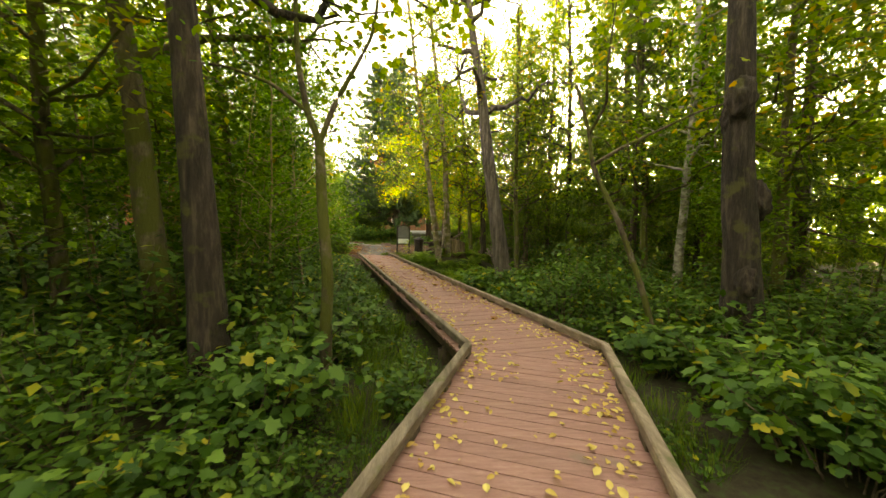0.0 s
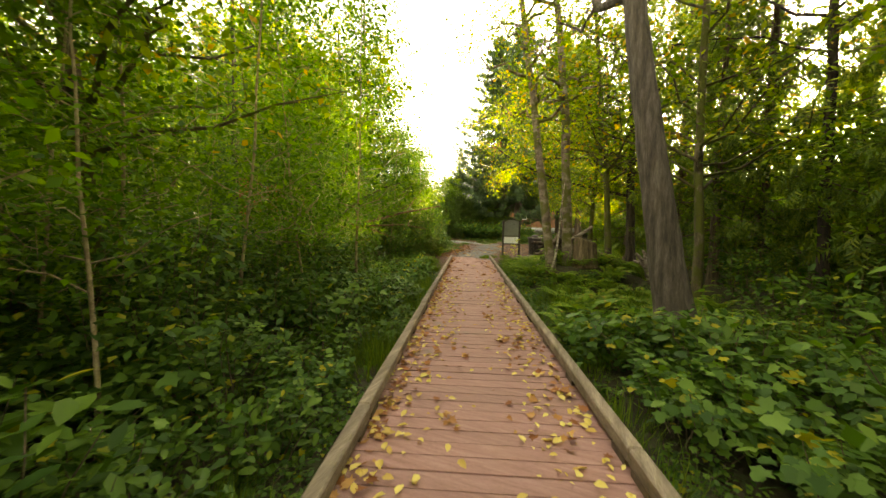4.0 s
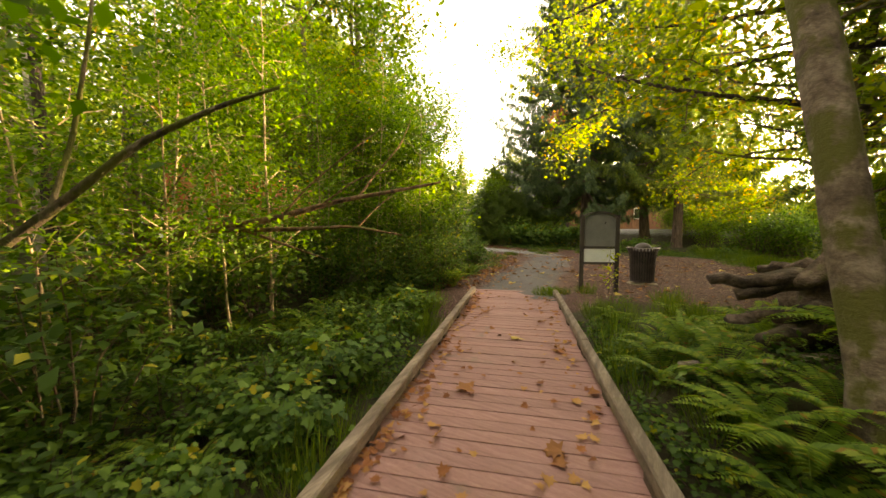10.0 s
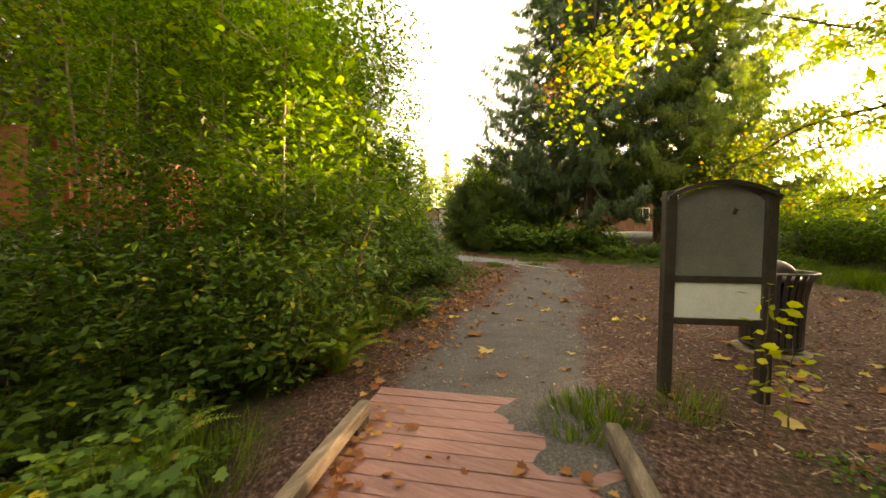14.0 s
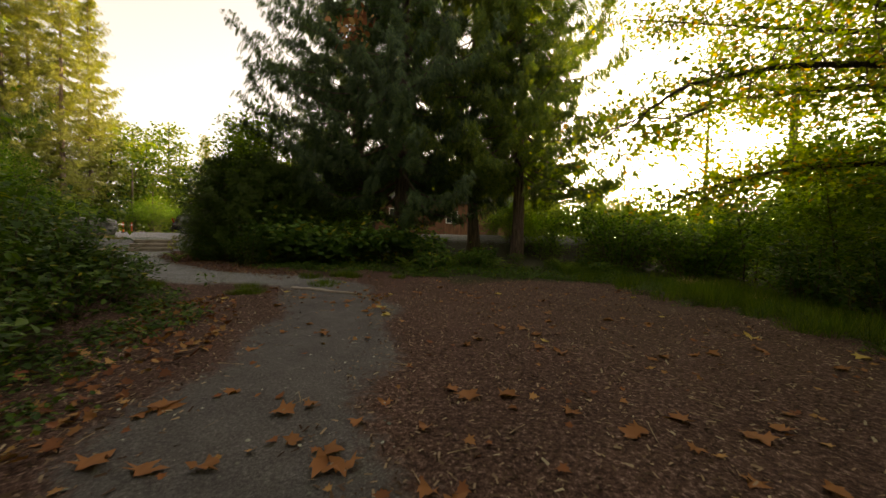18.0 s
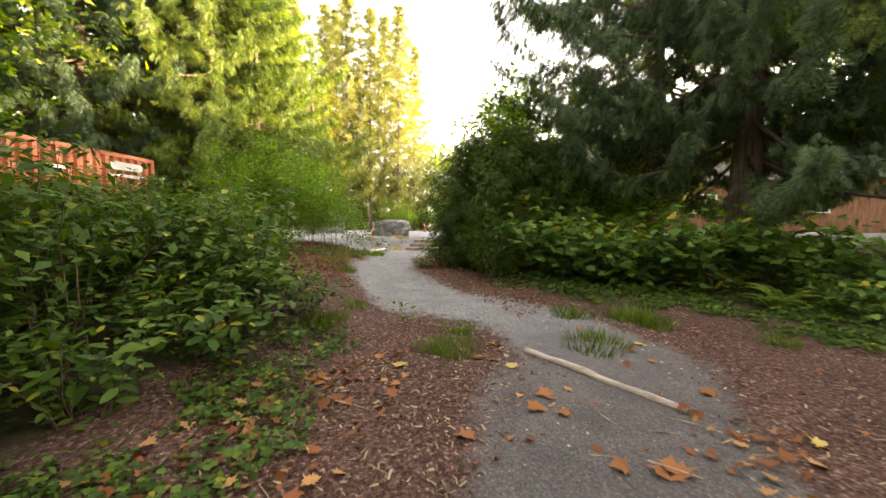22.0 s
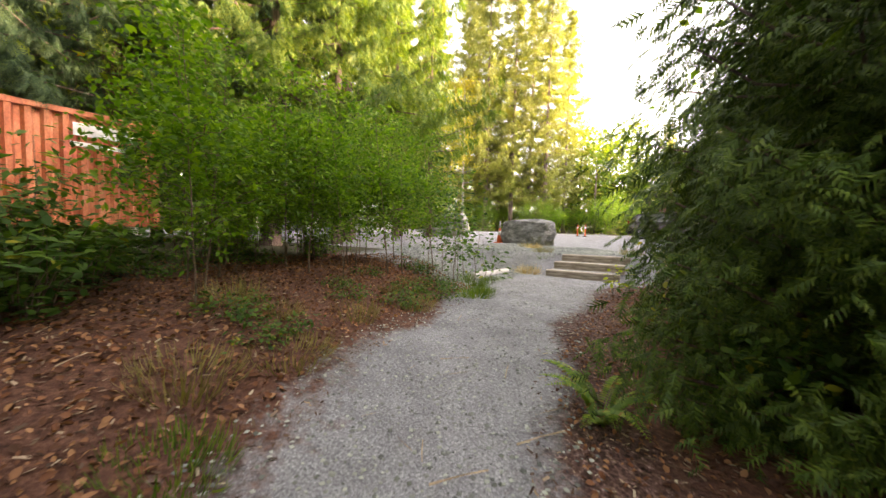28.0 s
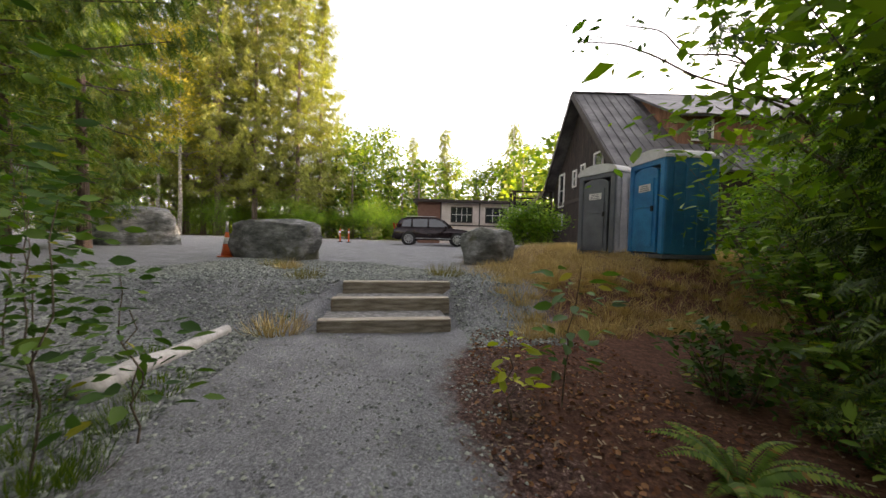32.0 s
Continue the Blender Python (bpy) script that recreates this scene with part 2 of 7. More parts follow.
M_PLANK = surface("reddish_deck_board", [(0.25, (0.25, 0.128, 0.112)), (0.5, (0.30, 0.16, 0.142)), (0.75, (0.35, 0.20, 0.18))], 5.0, (0.6, 6, 6), 0.75, 0, 0.35, 0.004, 60.0, 0.14, (1.3, 0.62, (0.2, 0.14, 0.115)))
M_CURB = surface("weathered_curb_timber", [(0.25, (0.11, 0.085, 0.06)), (0.5, (0.19, 0.148, 0.108)), (0.75, (0.29, 0.235, 0.178))], 3.0, (4, 0.5, 4), 0.85, 0, 0.5, 0.006, 40.0, 0.25, (3.5, 0.63, (0.12, 0.12, 0.05)))
M_JOIST = surface("dark_joist_timber", [(0.3, (0.05, 0.038, 0.026)), (0.7, (0.14, 0.10, 0.065))], 4.0, None, 0.9)
M_SIGNFRAME = surface("dark_brown_sign_frame", [(0.3, (0.025, 0.02, 0.016)), (0.7, (0.05, 0.04, 0.03))], 6.0, None, 0.6, 0, 0.15, 0.003)
M_SIGNPANEL = surface("grey_sign_panel", [(0.3, (0.13, 0.135, 0.12)), (0.7, (0.18, 0.185, 0.165))], 2.0, None, 0.35, 0, 0.05, 0.002, 80.0)
# the sky's reflection on the lower panel is put into this pale colour
M_SIGNLOW = surface("sky_pale_sign_panel", [(0.3, (0.68, 0.72, 0.68)), (0.7, (0.8, 0.82, 0.79))], 2.0, None, 0.4, 0, 0.05, 0.002)
M_BIN = surface("dark_brown_coated_steel", [(0.3, (0.04, 0.032, 0.03)), (0.7, (0.075, 0.062, 0.058))], 5.0, None, 0.38, 0.2, 0.1, 0.002)
M_BINRIM = surface("worn_rim_steel", [(0.3, (0.12, 0.11, 0.10)), (0.7, (0.3, 0.28, 0.26))], 8.0, None, 0.35, 0.6, 0.1, 0.002)
M_BLEACHED = surface("bleached_wood", [(0.3, (0.42, 0.4, 0.36)), (0.5, (0.56, 0.53, 0.48)), (0.72, (0.68, 0.65, 0.6))], 4.0, (1, 1, 0.15), 0.75, 0, 0.3, 0.004, 60.0)
M_CONCRETE = surface("pale_concrete", [(0.3, (0.32, 0.29, 0.25)), (0.5, (0.45, 0.42, 0.37)), (0.72, (0.56, 0.53, 0.47))], 3.0, None, 0.9, 0, 0.3, 0.006, 50.0)
M_STEP = surface("weathered_step_timber", [(0.25, (0.15, 0.12, 0.085)), (0.5, (0.27, 0.225, 0.165)), (0.75, (0.40, 0.35, 0.28))], 4.0, (0.7, 4, 4), 0.9, 0, 0.5, 0.006, 50.0)
M_STEPTOP = surface("paler_step_top", [(0.25, (0.38, 0.32, 0.24)), (0.5, (0.52, 0.45, 0.36)), (0.75, (0.63, 0.57, 0.47))], 4.0, (0.7, 4, 4), 0.9, 0, 0.5, 0.006, 50.0)
M_BOULDER = surface("grey_green_granite", [(0.25, (0.085, 0.088, 0.078)), (0.5, (0.2, 0.203, 0.185)), (0.75, (0.4, 0.4, 0.38))], 2.6, (1, 1, 2.2), 0.85, 0, 1.0, 0.045, 22.0, 0.0, (1.6, 0.58, (0.13, 0.13, 0.08)))
M_RUST = surface("orange_red_container_paint", [(0.25, (0.36, 0.085, 0.035)), (0.5, (0.50, 0.15, 0.06)), (0.75, (0.60, 0.24, 0.12))], 1.6, (1, 1, 0.5), 0.6, 0, 0.2, 0.004, 30.0)
M_WHITE = surface("off_white_paint", [(0.3, (0.62, 0.60, 0.55)), (0.7, (0.78, 0.76, 0.72))], 3.0, None, 0.6, 0, 0.1, 0.003)
M_PINKWALL = surface("pale_pinkish_block_wall", [(0.3, (0.56, 0.47, 0.42)), (0.7, (0.68, 0.59, 0.53))], 2.0, None, 0.85, 0, 0.2, 0.004)
M_DARKTRIM = surface("dark_brown_trim", [(0.3, (0.025, 0.018, 0.014)), (0.7, (0.05, 0.036, 0.028))], 6.0, None, 0.7, 0, 0.2, 0.004)
M_REDBRICK = surface("reddish_brown_siding", [(0.3, (0.13, 0.065, 0.045)), (0.7, (0.22, 0.115, 0.08))], 4.0, (1, 1, 6), 0.85, 0, 0.4, 0.01)
M_LODGE = surface("dark_stained_board_siding", [(0.3, (0.014, 0.010, 0.008)), (0.5, (0.027, 0.018, 0.015)), (0.72, (0.05, 0.032, 0.025))], 3.0, (3, 3, 0.4), 0.85, 0, 0.4, 0.01, 30.0, 0.25)
M_LODGEWARM = surface("warm_brown_board_siding", [(0.3, (0.12, 0.055, 0.028)), (0.7, (0.24, 0.115, 0.06))], 3.0, (3, 3, 0.4), 0.85, 0, 0.4, 0.01, 30.0, 0.2)
M_ROOF = surface("grey_metal_roof", [(0.25, (0.075, 0.07, 0.07)), (0.5, (0.125, 0.118, 0.116)), (0.75, (0.2, 0.19, 0.185))], 1.2, (1, 1, 1), 0.5, 0.3, 0.15, 0.004, 20.0)
M_BLUE = surface("blue_plastic", [(0.3, (0.012, 0.13, 0.30)), (0.7, (0.02, 0.20, 0.42))], 2.0, None, 0.4, 0, 0.08, 0.003)
M_BLUEDARK = surface("darker_blue_plastic", [(0.3, (0.01, 0.10, 0.21)), (0.7, (0.018, 0.145, 0.27))], 2.0, None, 0.5, 0, 0.1, 0.003)
M_GREYPLASTIC = surface("dark_grey_plastic", [(0.3, (0.075, 0.083, 0.097)), (0.7, (0.11, 0.12, 0.135))], 2.0, None, 0.45, 0, 0.08, 0.003)
M_GREYLIGHT = surface("light_grey_plastic", [(0.3, (0.2, 0.205, 0.22)), (0.7, (0.28, 0.285, 0.3))], 2.0, None, 0.5, 0, 0.08, 0.003)
M_ROOFPLASTIC = surface("translucent_white_roof_plastic", [(0.3, (0.5, 0.5, 0.48)), (0.7, (0.64, 0.64, 0.62))], 2.0, None, 0.5, 0, 0.08, 0.003)
M_ORANGE = surface("orange_plastic", [(0.3, (0.62, 0.10, 0.02)), (0.7, (0.75, 0.16, 0.04))], 5.0, None, 0.5, 0, 0.1, 0.002)
M_CAR = surface("dark_maroon_car_paint", [(0.3, (0.018, 0.012, 0.012)), (0.7, (0.028, 0.018, 0.018))], 2.0, None, 0.18, 0.3, 0.0, 0.001)
M_TYRE = surface("tyre_rubber", [(0.3, (0.012, 0.012, 0.012)), (0.7, (0.025, 0.025, 0.025))], 10.0, None, 0.8)
M_ALLOY = surface("alloy_rim", [(0.3, (0.45, 0.45, 0.46)), (0.7, (0.62, 0.62, 0.63))], 5.0, None, 0.3, 0.8, 0.0)
M_REDLIGHT = surface("red_lens", [(0.3, (0.3, 0.01, 0.01)), (0.7, (0.4, 0.02, 0.02))], 5.0, None, 0.2)


def glass(name, tint, rough=0.05):
    m, nt, bs, _ = mat_new(name)
    bs.inputs["Base Color"].default_value = (*tint, 1)
    bs.inputs["Roughness"].default_value = rough
    bs.inputs["Specular IOR Level"].default_value = 0.8
    nt.links.new(ramp(nt, noise_out(nt, 1.5, 2), [(0.3, tuple(v * 0.7 for v in tint)), (0.7, tint)]), bs.inputs["Base Color"])
    return m


M_GLASS = glass("dark_window_glass", (0.03, 0.035, 0.04))


def ground_material():
    """Mulch, gravel, grass and leaf litter, told apart by the sheet's cover layer, each with its own grain."""
    m, nt, bs, _ = mat_new("ground_cover")
    at = nt.nodes.new("ShaderNodeVertexColor")
    at.layer_name = "cover"
    sep = nt.nodes.new("ShaderNodeSeparateColor")
    nt.links.new(at.outputs["Color"], sep.inputs["Color"])
    sp = "Object"
    mulch = ramp(nt, noise_out(nt, 26, 6, 0.8, None, sp), [(0.38, (0.03, 0.017, 0.014)), (0.48, (0.088, 0.05, 0.04)), (0.57, (0.165, 0.1, 0.082)), (0.66, (0.46, 0.34, 0.29))])
    mulch = mixc(nt, 0.5, mulch, ramp(nt, noise_out(nt, 1.3, 4, 0.6, None, sp), [(0.3, (0.3, 0.28, 0.27)), (0.7, (0.66, 0.62, 0.6))]), "OVERLAY")
    gravel = ramp(nt, noise_out(nt, 55, 5, 0.85, None, sp), [(0.33, (0.09, 0.091, 0.094)), (0.48, (0.235, 0.237, 0.243)), (0.57, (0.345, 0.346, 0.352)), (0.68, (0.6, 0.6, 0.6))])
    gravel = mixc(nt, 0.55, gravel, ramp(nt, noise_out(nt, 1.8, 5, 0.65, None, sp), [(0.3, (0.29, 0.285, 0.285)), (0.7, (0.72, 0.72, 0.72))]), "OVERLAY")
    dirt = ramp(nt, noise_out(nt, 48, 6, 0.85, None, sp), [(0.34, (0.055, 0.053, 0.053)), (0.48, (0.118, 0.113, 0.113)), (0.57, (0.172, 0.166, 0.166)), (0.7, (0.36, 0.35, 0.345))])
    dirt = mixc(nt, 0.5, dirt, ramp(nt, noise_out(nt, 2.2, 5, 0.65, None, sp), [(0.3, (0.3, 0.28, 0.27)), (0.7, (0.68, 0.66, 0.64))]), "OVERLAY")
    gravel = mixc(nt, at.outputs["Alpha"], gravel, dirt)
    soil = ramp(nt, noise_out(nt, 9, 6, 0.75, None, sp), [(0.3, (0.03, 0.025, 0.015)), (0.5, (0.06, 0.05, 0.03)), (0.62, (0.06, 0.085, 0.03)), (0.75, (0.12, 0.08, 0.04))])
    litter = ramp(nt, noise_out(nt, 16, 5, 0.8, None, sp), [(0.3, (0.04, 0.02, 0.014)), (0.5, (0.12, 0.056, 0.036)), (0.65, (0.22, 0.11, 0.07)), (0.78, (0.32, 0.22, 0.14))])
    edge = noise_out(nt, 6, 5, 0.7, None, sp)

    def masked(chan):
        a = nt.nodes.new("ShaderNodeMath")
        a.operation = "ADD"
        nt.links.new(sep.outputs[chan], a.inputs[0])
        s = nt.nodes.new("ShaderNodeMath")
        s.operation = "MULTIPLY_ADD"
        nt.links.new(edge, s.inputs[0])
        s.inputs[1].default_value, s.inputs[2].default_value = 1.2, -0.6
        nt.links.new(s.outputs[0], a.inputs[1])
        return ramp(nt, a.outputs[0], [(0.3, (0, 0, 0)), (0.7, (1, 1, 1))])
    c = mixc(nt, masked("Red"), soil, mulch)
    c = mixc(nt, masked("Blue"), c, litter)
    c = mixc(nt, masked("Green"), c, gravel)
    nt.links.new(c, bs.inputs["Base Color"])
    bs.inputs["Roughness"].default_value = 0.95
    bs.inputs["Specular IOR Level"].default_value = 0.2
    bump(nt, bs, noise_out(nt, 40, 5, 0.8, None, sp), 0.9, 0.02)
    return m


M_GROUND = ground_material()

# ---- building blocks ----
rng = np.random.default_rng(7)


def mesh_from(name, verts, faces, mat=None, smooth=False):
    """A mesh from arrays: verts (n, 3), faces a list of (m, k) index arrays, each of one corner count."""
    me = bpy.data.meshes.new(name)
    verts = np.asarray(verts, np.float32)
    loops = np.concatenate([np.asarray(f, np.int32).ravel() for f in faces if len(f)])
    counts = np.concatenate([np.full(len(f), np.asarray(f).shape[1], np.int32) for f in faces if len(f)])
    me.vertices.add(len(verts))
    me.vertices.foreach_set("co", verts.ravel())
    me.loops.add(len(loops))
    me.loops.foreach_set("vertex_index", loops)
    me.polygons.add(len(counts))
    me.polygons.foreach_set("loop_start", np.concatenate([[0], np.cumsum(counts)[:-1]]).astype(np.int32))
    me.update(calc_edges=True)
    if smooth:
        me.polygons.foreach_set("use_smooth", np.ones(len(counts), bool))
    if mat:
        me.materials.append(mat)
    me.validate()
    return me


def mesh_part(name, me, parent, label=""):
    ob = new(name, me)
    ob.parent = parent
    if label:
        tagged(ob, label)
    return ob


def part(name, bm, mat, parent, label="", smooth=False):
    me = bpy.data.meshes.new(name)
    bm.to_mesh(me)
    bm.free()
    me.materials.append(mat)
    if smooth:
        for p in me.polygons:
            p.use_smooth = True
    return mesh_part(name, me, parent, label)


def thing(name, label, category, place=(0, 0, 0), turn=0.0, group="", kind=""):
    ob = new(name)
    ob.empty_display_size = 0.2
    ob.matrix_world = pose(*place, 0, 0, turn)
    return tagged(ob, label, category, group, kind)


def box(bm, size, at=(0, 0, 0), turn=(0, 0, 0), bevel=0.0):
    made = bmesh.ops.create_cube(bm, size=1.0, matrix=pose(*at, *turn) @ Matrix.Diagonal((*size, 1)))
    if bevel:
        edges = list({e for v in made["verts"] for e in v.link_edges})
        bmesh.ops.bevel(bm, geom=edges, offset=bevel, segments=1, affect="EDGES")
    return bm


def boxed(size, at=(0, 0, 0), turn=(0, 0, 0), bevel=0.0):
    return box(bmesh.new(), size, at, turn, bevel)


def cyl(bm, r1, r2, h, at=(0, 0, 0), turn=(0, 0, 0), n=16, caps=True):
    bmesh.ops.create_cone(bm, cap_ends=caps, segments=n, radius1=r1, radius2=r2, depth=h, matrix=pose(*at, *turn))
    return bm


def extruded(bm, poly, depth, m=Matrix()):
    """A flat outline in x and z, thickened along y by depth, laid by m."""
    a = [bm.verts.new(m @ Vector((x, 0, z))) for x, z in poly]
    b = [bm.verts.new(m @ Vector((x, depth, z))) for x, z in poly]
    bm.faces.new(a)
    bm.faces.new(b[::-1])
    for i in range(len(poly)):
        j = (i + 1) % len(poly)
        bm.faces.new((a[j], a[i], b[i], b[j]))
    bmesh.ops.recalc_face_normals(bm, faces=bm.faces)
    return bm


def tube(pts, radii, n=8):
    """A tapered tube along points: verts and quads."""
    pts = np.asarray(pts, float)
    radii = np.asarray(radii, float)
    d = np.gradient(pts, axis=0)
    d /= np.linalg.norm(d, axis=1)[:, None] + 1e-9
    ref = np.where(np.abs(d[:, 2:3]) > 0.9, [[1.0, 0, 0]], [[0, 0, 1.0]])
    u = np.cross(d, ref)
    u /= np.linalg.norm(u, axis=1)[:, None] + 1e-9
    w = np.cross(d, u)
    a = np.arange(n) / n * 2 * np.pi
    ring = u[:, None] * np.cos(a)[None, :, None] + w[:, None] * np.sin(a)[None, :, None]
    v = (pts[:, None] + ring * radii[:, None, None]).reshape(-1, 3)
    k = len(pts)
    i, j = np.meshgrid(np.arange(k - 1), np.arange(n), indexing="ij")
    q = np.stack([i * n + j, i * n + (j + 1) % n, (i + 1) * n + (j + 1) % n, (i + 1) * n + j], -1).reshape(-1, 4)
    return v, q


def joined(pieces):
    """Many (verts, quads) as one pair."""
    vs, fs, off = [], [], 0
    for v, f in pieces:
        vs.append(v)
        fs.append(f + off)
        off += len(v)
    return np.concatenate(vs), np.concatenate(fs)


def bent(a, b, k=8, wob=0.1, sag=0.0, r=None):
    """A wobbly line from a to b."""
    r = r or rng
    t = np.linspace(0, 1, k)[:, None]
    p = np.asarray(a, float) * (1 - t) + np.asarray(b, float) * t
    off = r.normal(0, wob, (k, 3)) * np.sin(np.pi * t) ** 0.7
    off[:, 2] -= (sag * 4 * t * (1 - t))[:, 0]
    return p + off


def unit(v):
    return v / (np.linalg.norm(v, axis=-1, keepdims=True) + 1e-9)


OVATE = (np.array([[0, 0, 0], [0.24, 0.3, 0.05], [0.2, 0.68, 0.04], [0, 1, -0.04], [-0.2, 0.68, 0.04], [-0.24, 0.3, 0.05]]), np.array([[0, 1, 2, 3], [0, 3, 4, 5]]))
KITE = (np.array([[0, 0, 0], [0.27, 0.42, 0.06], [0, 1, -0.05], [-0.27, 0.42, 0.06]]), np.array([[0, 1, 2, 3]]))
LOBED = (np.array([[0, 0.1, 0], [0.26, -0.06, 0.02], [0.3, 0.2, 0.05], [0.58, 0.34, 0.0], [0.3, 0.52, 0.05], [0.27, 0.8, 0.0], [0, 1.0, -0.06], [-0.27, 0.8, 0.0], [-0.3, 0.52, 0.05], [-0.58, 0.34, 0.0], [-0.3, 0.2, 0.05], [-0.26, -0.06, 0.02]]),
         np.array([[0, 1, 2, 3], [0, 3, 4, 5], [0, 5, 6, 6], [0, 6, 7, 8], [0, 8, 9, 10], [0, 10, 11, 11]]))
BLADE = (np.array([[-0.011, 0, 0], [0.011, 0, 0], [0.009, 0.6, 0.08], [0, 1, 0.28], [-0.009, 0.6, 0.08]]), np.array([[0, 1, 2, 4], [4, 2, 3, 3]]))
FROND_V = [[-0.035, 0, 0], [0.035, 0, 0], [0, 1, -0.25]]
FROND_F = [[0, 1, 2, 2]]
for fy, fl in ((0.06, 0.26), (0.2, 0.33), (0.36, 0.34), (0.52, 0.28), (0.68, 0.19)):
    for sg in (1, -1):
        k0 = len(FROND_V)
        FROND_V += [[0, fy - 0.03, -0.2 * fy * fy], [0, fy + 0.08, -0.2 * fy * fy], [sg * fl, fy + 0.24, -0.1 - 0.2 * fy]]
        FROND_F.append([k0, k0 + 1, k0 + 2, k0 + 2])
SPRAY = (np.array(FROND_V), np.array(FROND_F))
MAPLE5 = (np.array([[0, 0, 0], [0.14, 0.1, 0.02], [0.42, -0.02, 0.0], [0.32, 0.22, 0.03], [0.6, 0.42, 0.0], [0.3, 0.45, 0.04], [0.26, 0.72, 0.02], [0.12, 0.68, 0.03], [0, 1.0, -0.03], [-0.12, 0.68, 0.03], [-0.26, 0.72, 0.02], [-0.3, 0.45, 0.04], [-0.6, 0.42, 0.0], [-0.32, 0.22, 0.03], [-0.42, -0.02, 0.0], [-0.14, 0.1, 0.02]]),
          np.array([[0, 1, 3, 5], [1, 2, 3, 3], [3, 4, 5, 5], [0, 5, 7, 8], [5, 6, 7, 7], [0, 8, 9, 11], [9, 10, 11, 11], [0, 11, 13, 15], [11, 12, 13, 13], [13, 14, 15, 15]]))


def scatter(shape, at, size, ahead, up):
    """Leaves of one shape at places, each with its length, pointing ahead with its face up: verts and faces."""
    base, faces = shape
    y = unit(ahead)
    x = unit(np.cross(y, up))
    z = np.cross(x, y)
    v = (at[:, None] + size[:, None, None] * (base[None, :, :1] * x[:, None] + base[None, :, 1:2] * y[:, None] + base[None, :, 2:] * z[:, None])).reshape(-1, 3)
    k = len(base)
    f = (faces[None] + (np.arange(len(at)) * k)[:, None, None]).reshape(-1, 4)
    return v, f


def leaf_mesh(name, pieces, mat):
    v, f = joined(pieces)
    tri = f[:, 2] == f[:, 3]
    return mesh_from(name, v, [f[~tri], f[tri][:, :3]], mat)


def around(n, r, flat=1.0):
    v = r.normal(0, 1, (n, 3))
    v[:, 2] *= flat
    return unit(v)


def sm(a, b, x):
    t = np.clip((x - a) / (b - a), 0, 1)
    return t * t * (3 - 2 * t)


# ---- the lie of the land ----
LOT_O, LOT_R, LOT_N = np.array([-18.1, 42.6]), np.array([0.806, 0.591]), np.array([-0.591, 0.806])
TRAIL = [(-4.2, 21.7, 0.95), (-4.75, 24.5, 0.95), (-5.1, 27, 0.9), (-5.6, 30, 1.0), (-6.9, 32.6, 1.0), (-9, 34.0, 0.8), (-12.3, 35.2, 0.85), (-14.5, 37, 0.95), (-17.0, 40.2, 1.15), (-18.2, 42.4, 1.3)]


def lot_frame(x, y):
    dx, dy = x - LOT_O[0], y - LOT_O[1]
    return dx * LOT_R[0] + dy * LOT_R[1], dx * LOT_N[0] + dy * LOT_N[1]


def height(x, y):
    x, y = np.asarray(x, float), np.asarray(y, float)
    z = -0.5 + 0.5 * sm(18.0, 21.6, y + 0.3 * (x + 4))
    s = (x + 5) * -0.762 + (y - 30) * 0.648
    z = z + 0.42 * sm(0, 14, s)
    z = z - 1.0 * sm(1.5, 10, x - 0.25 * (y - 30)) * sm(21, 27, y)
    side = (x + 11) * -0.6 + (y - 35.5) * -0.8
    z = z + 0.5 * sm(1.0, 4.0, side) * sm(1.5, 5, s)
    z = z + 0.3 * np.exp(-(((x + 3) / 6) ** 2 + ((y - 41) / 4) ** 2))
    back = sm(43.0, 47.0, y + 0.15 * x) * sm(-14, -11, x) * (1 - sm(5, 10, x))   # the yard behind the cedars
    z = z * (1 - back) + 1.5 * back
    z = z + 0.75 * np.exp(-(((x - 0.2) / 1.6) ** 2 + ((y - 17.9) / 1.5) ** 2))   # mound under the pair of alders
    r, q = lot_frame(x, y)
    lot = 0.98 + 0.014 * np.clip(q - 1.3, 0, 22) + 0.5 * sm(2.6, 6.5, r) * sm(-1, 3, q) * (1 - sm(9, 15, q))
    k = sm(0.0, 1.5, q)
    z = z * (1 - k) + lot * k
    z = z - 0.2 * sm(0.1, 0.3, q) * (1 - sm(1.25, 1.45, q)) * (1 - sm(0.95, 1.1, np.abs(r - 0.1)))
    return z + 0.03 * np.sin(1.7 * x + 0.6 * y) * np.sin(1.1 * y - 0.5 * x)


def hz(x, y):
    return float(height(x, y))


GRAVEL = TRAIL[:3] + [(-5.55, 30, 1.0), (-5.8, 32.2, 1.1), (-6.35, 33.6, 1.0), (-7.6, 34.35, 0.95), (-9.6, 34.3, 0.9)] + TRAIL[6:]


def trail_gap(x, y, line=TRAIL):
    """How far outside the trail's edge, in metres; below nought on it."""
    best = np.full(np.shape(x), 1e9)
    for (ax, ay, aw), (bx, by, bw) in zip(line, line[1:]):
        dx, dy = bx - ax, by - ay
        t = np.clip(((x - ax) * dx + (y - ay) * dy) / (dx * dx + dy * dy), 0, 1)
        best = np.minimum(best, np.hypot(x - ax - t * dx, y - ay - t * dy) - (aw + t * (bw - aw)))
    return best


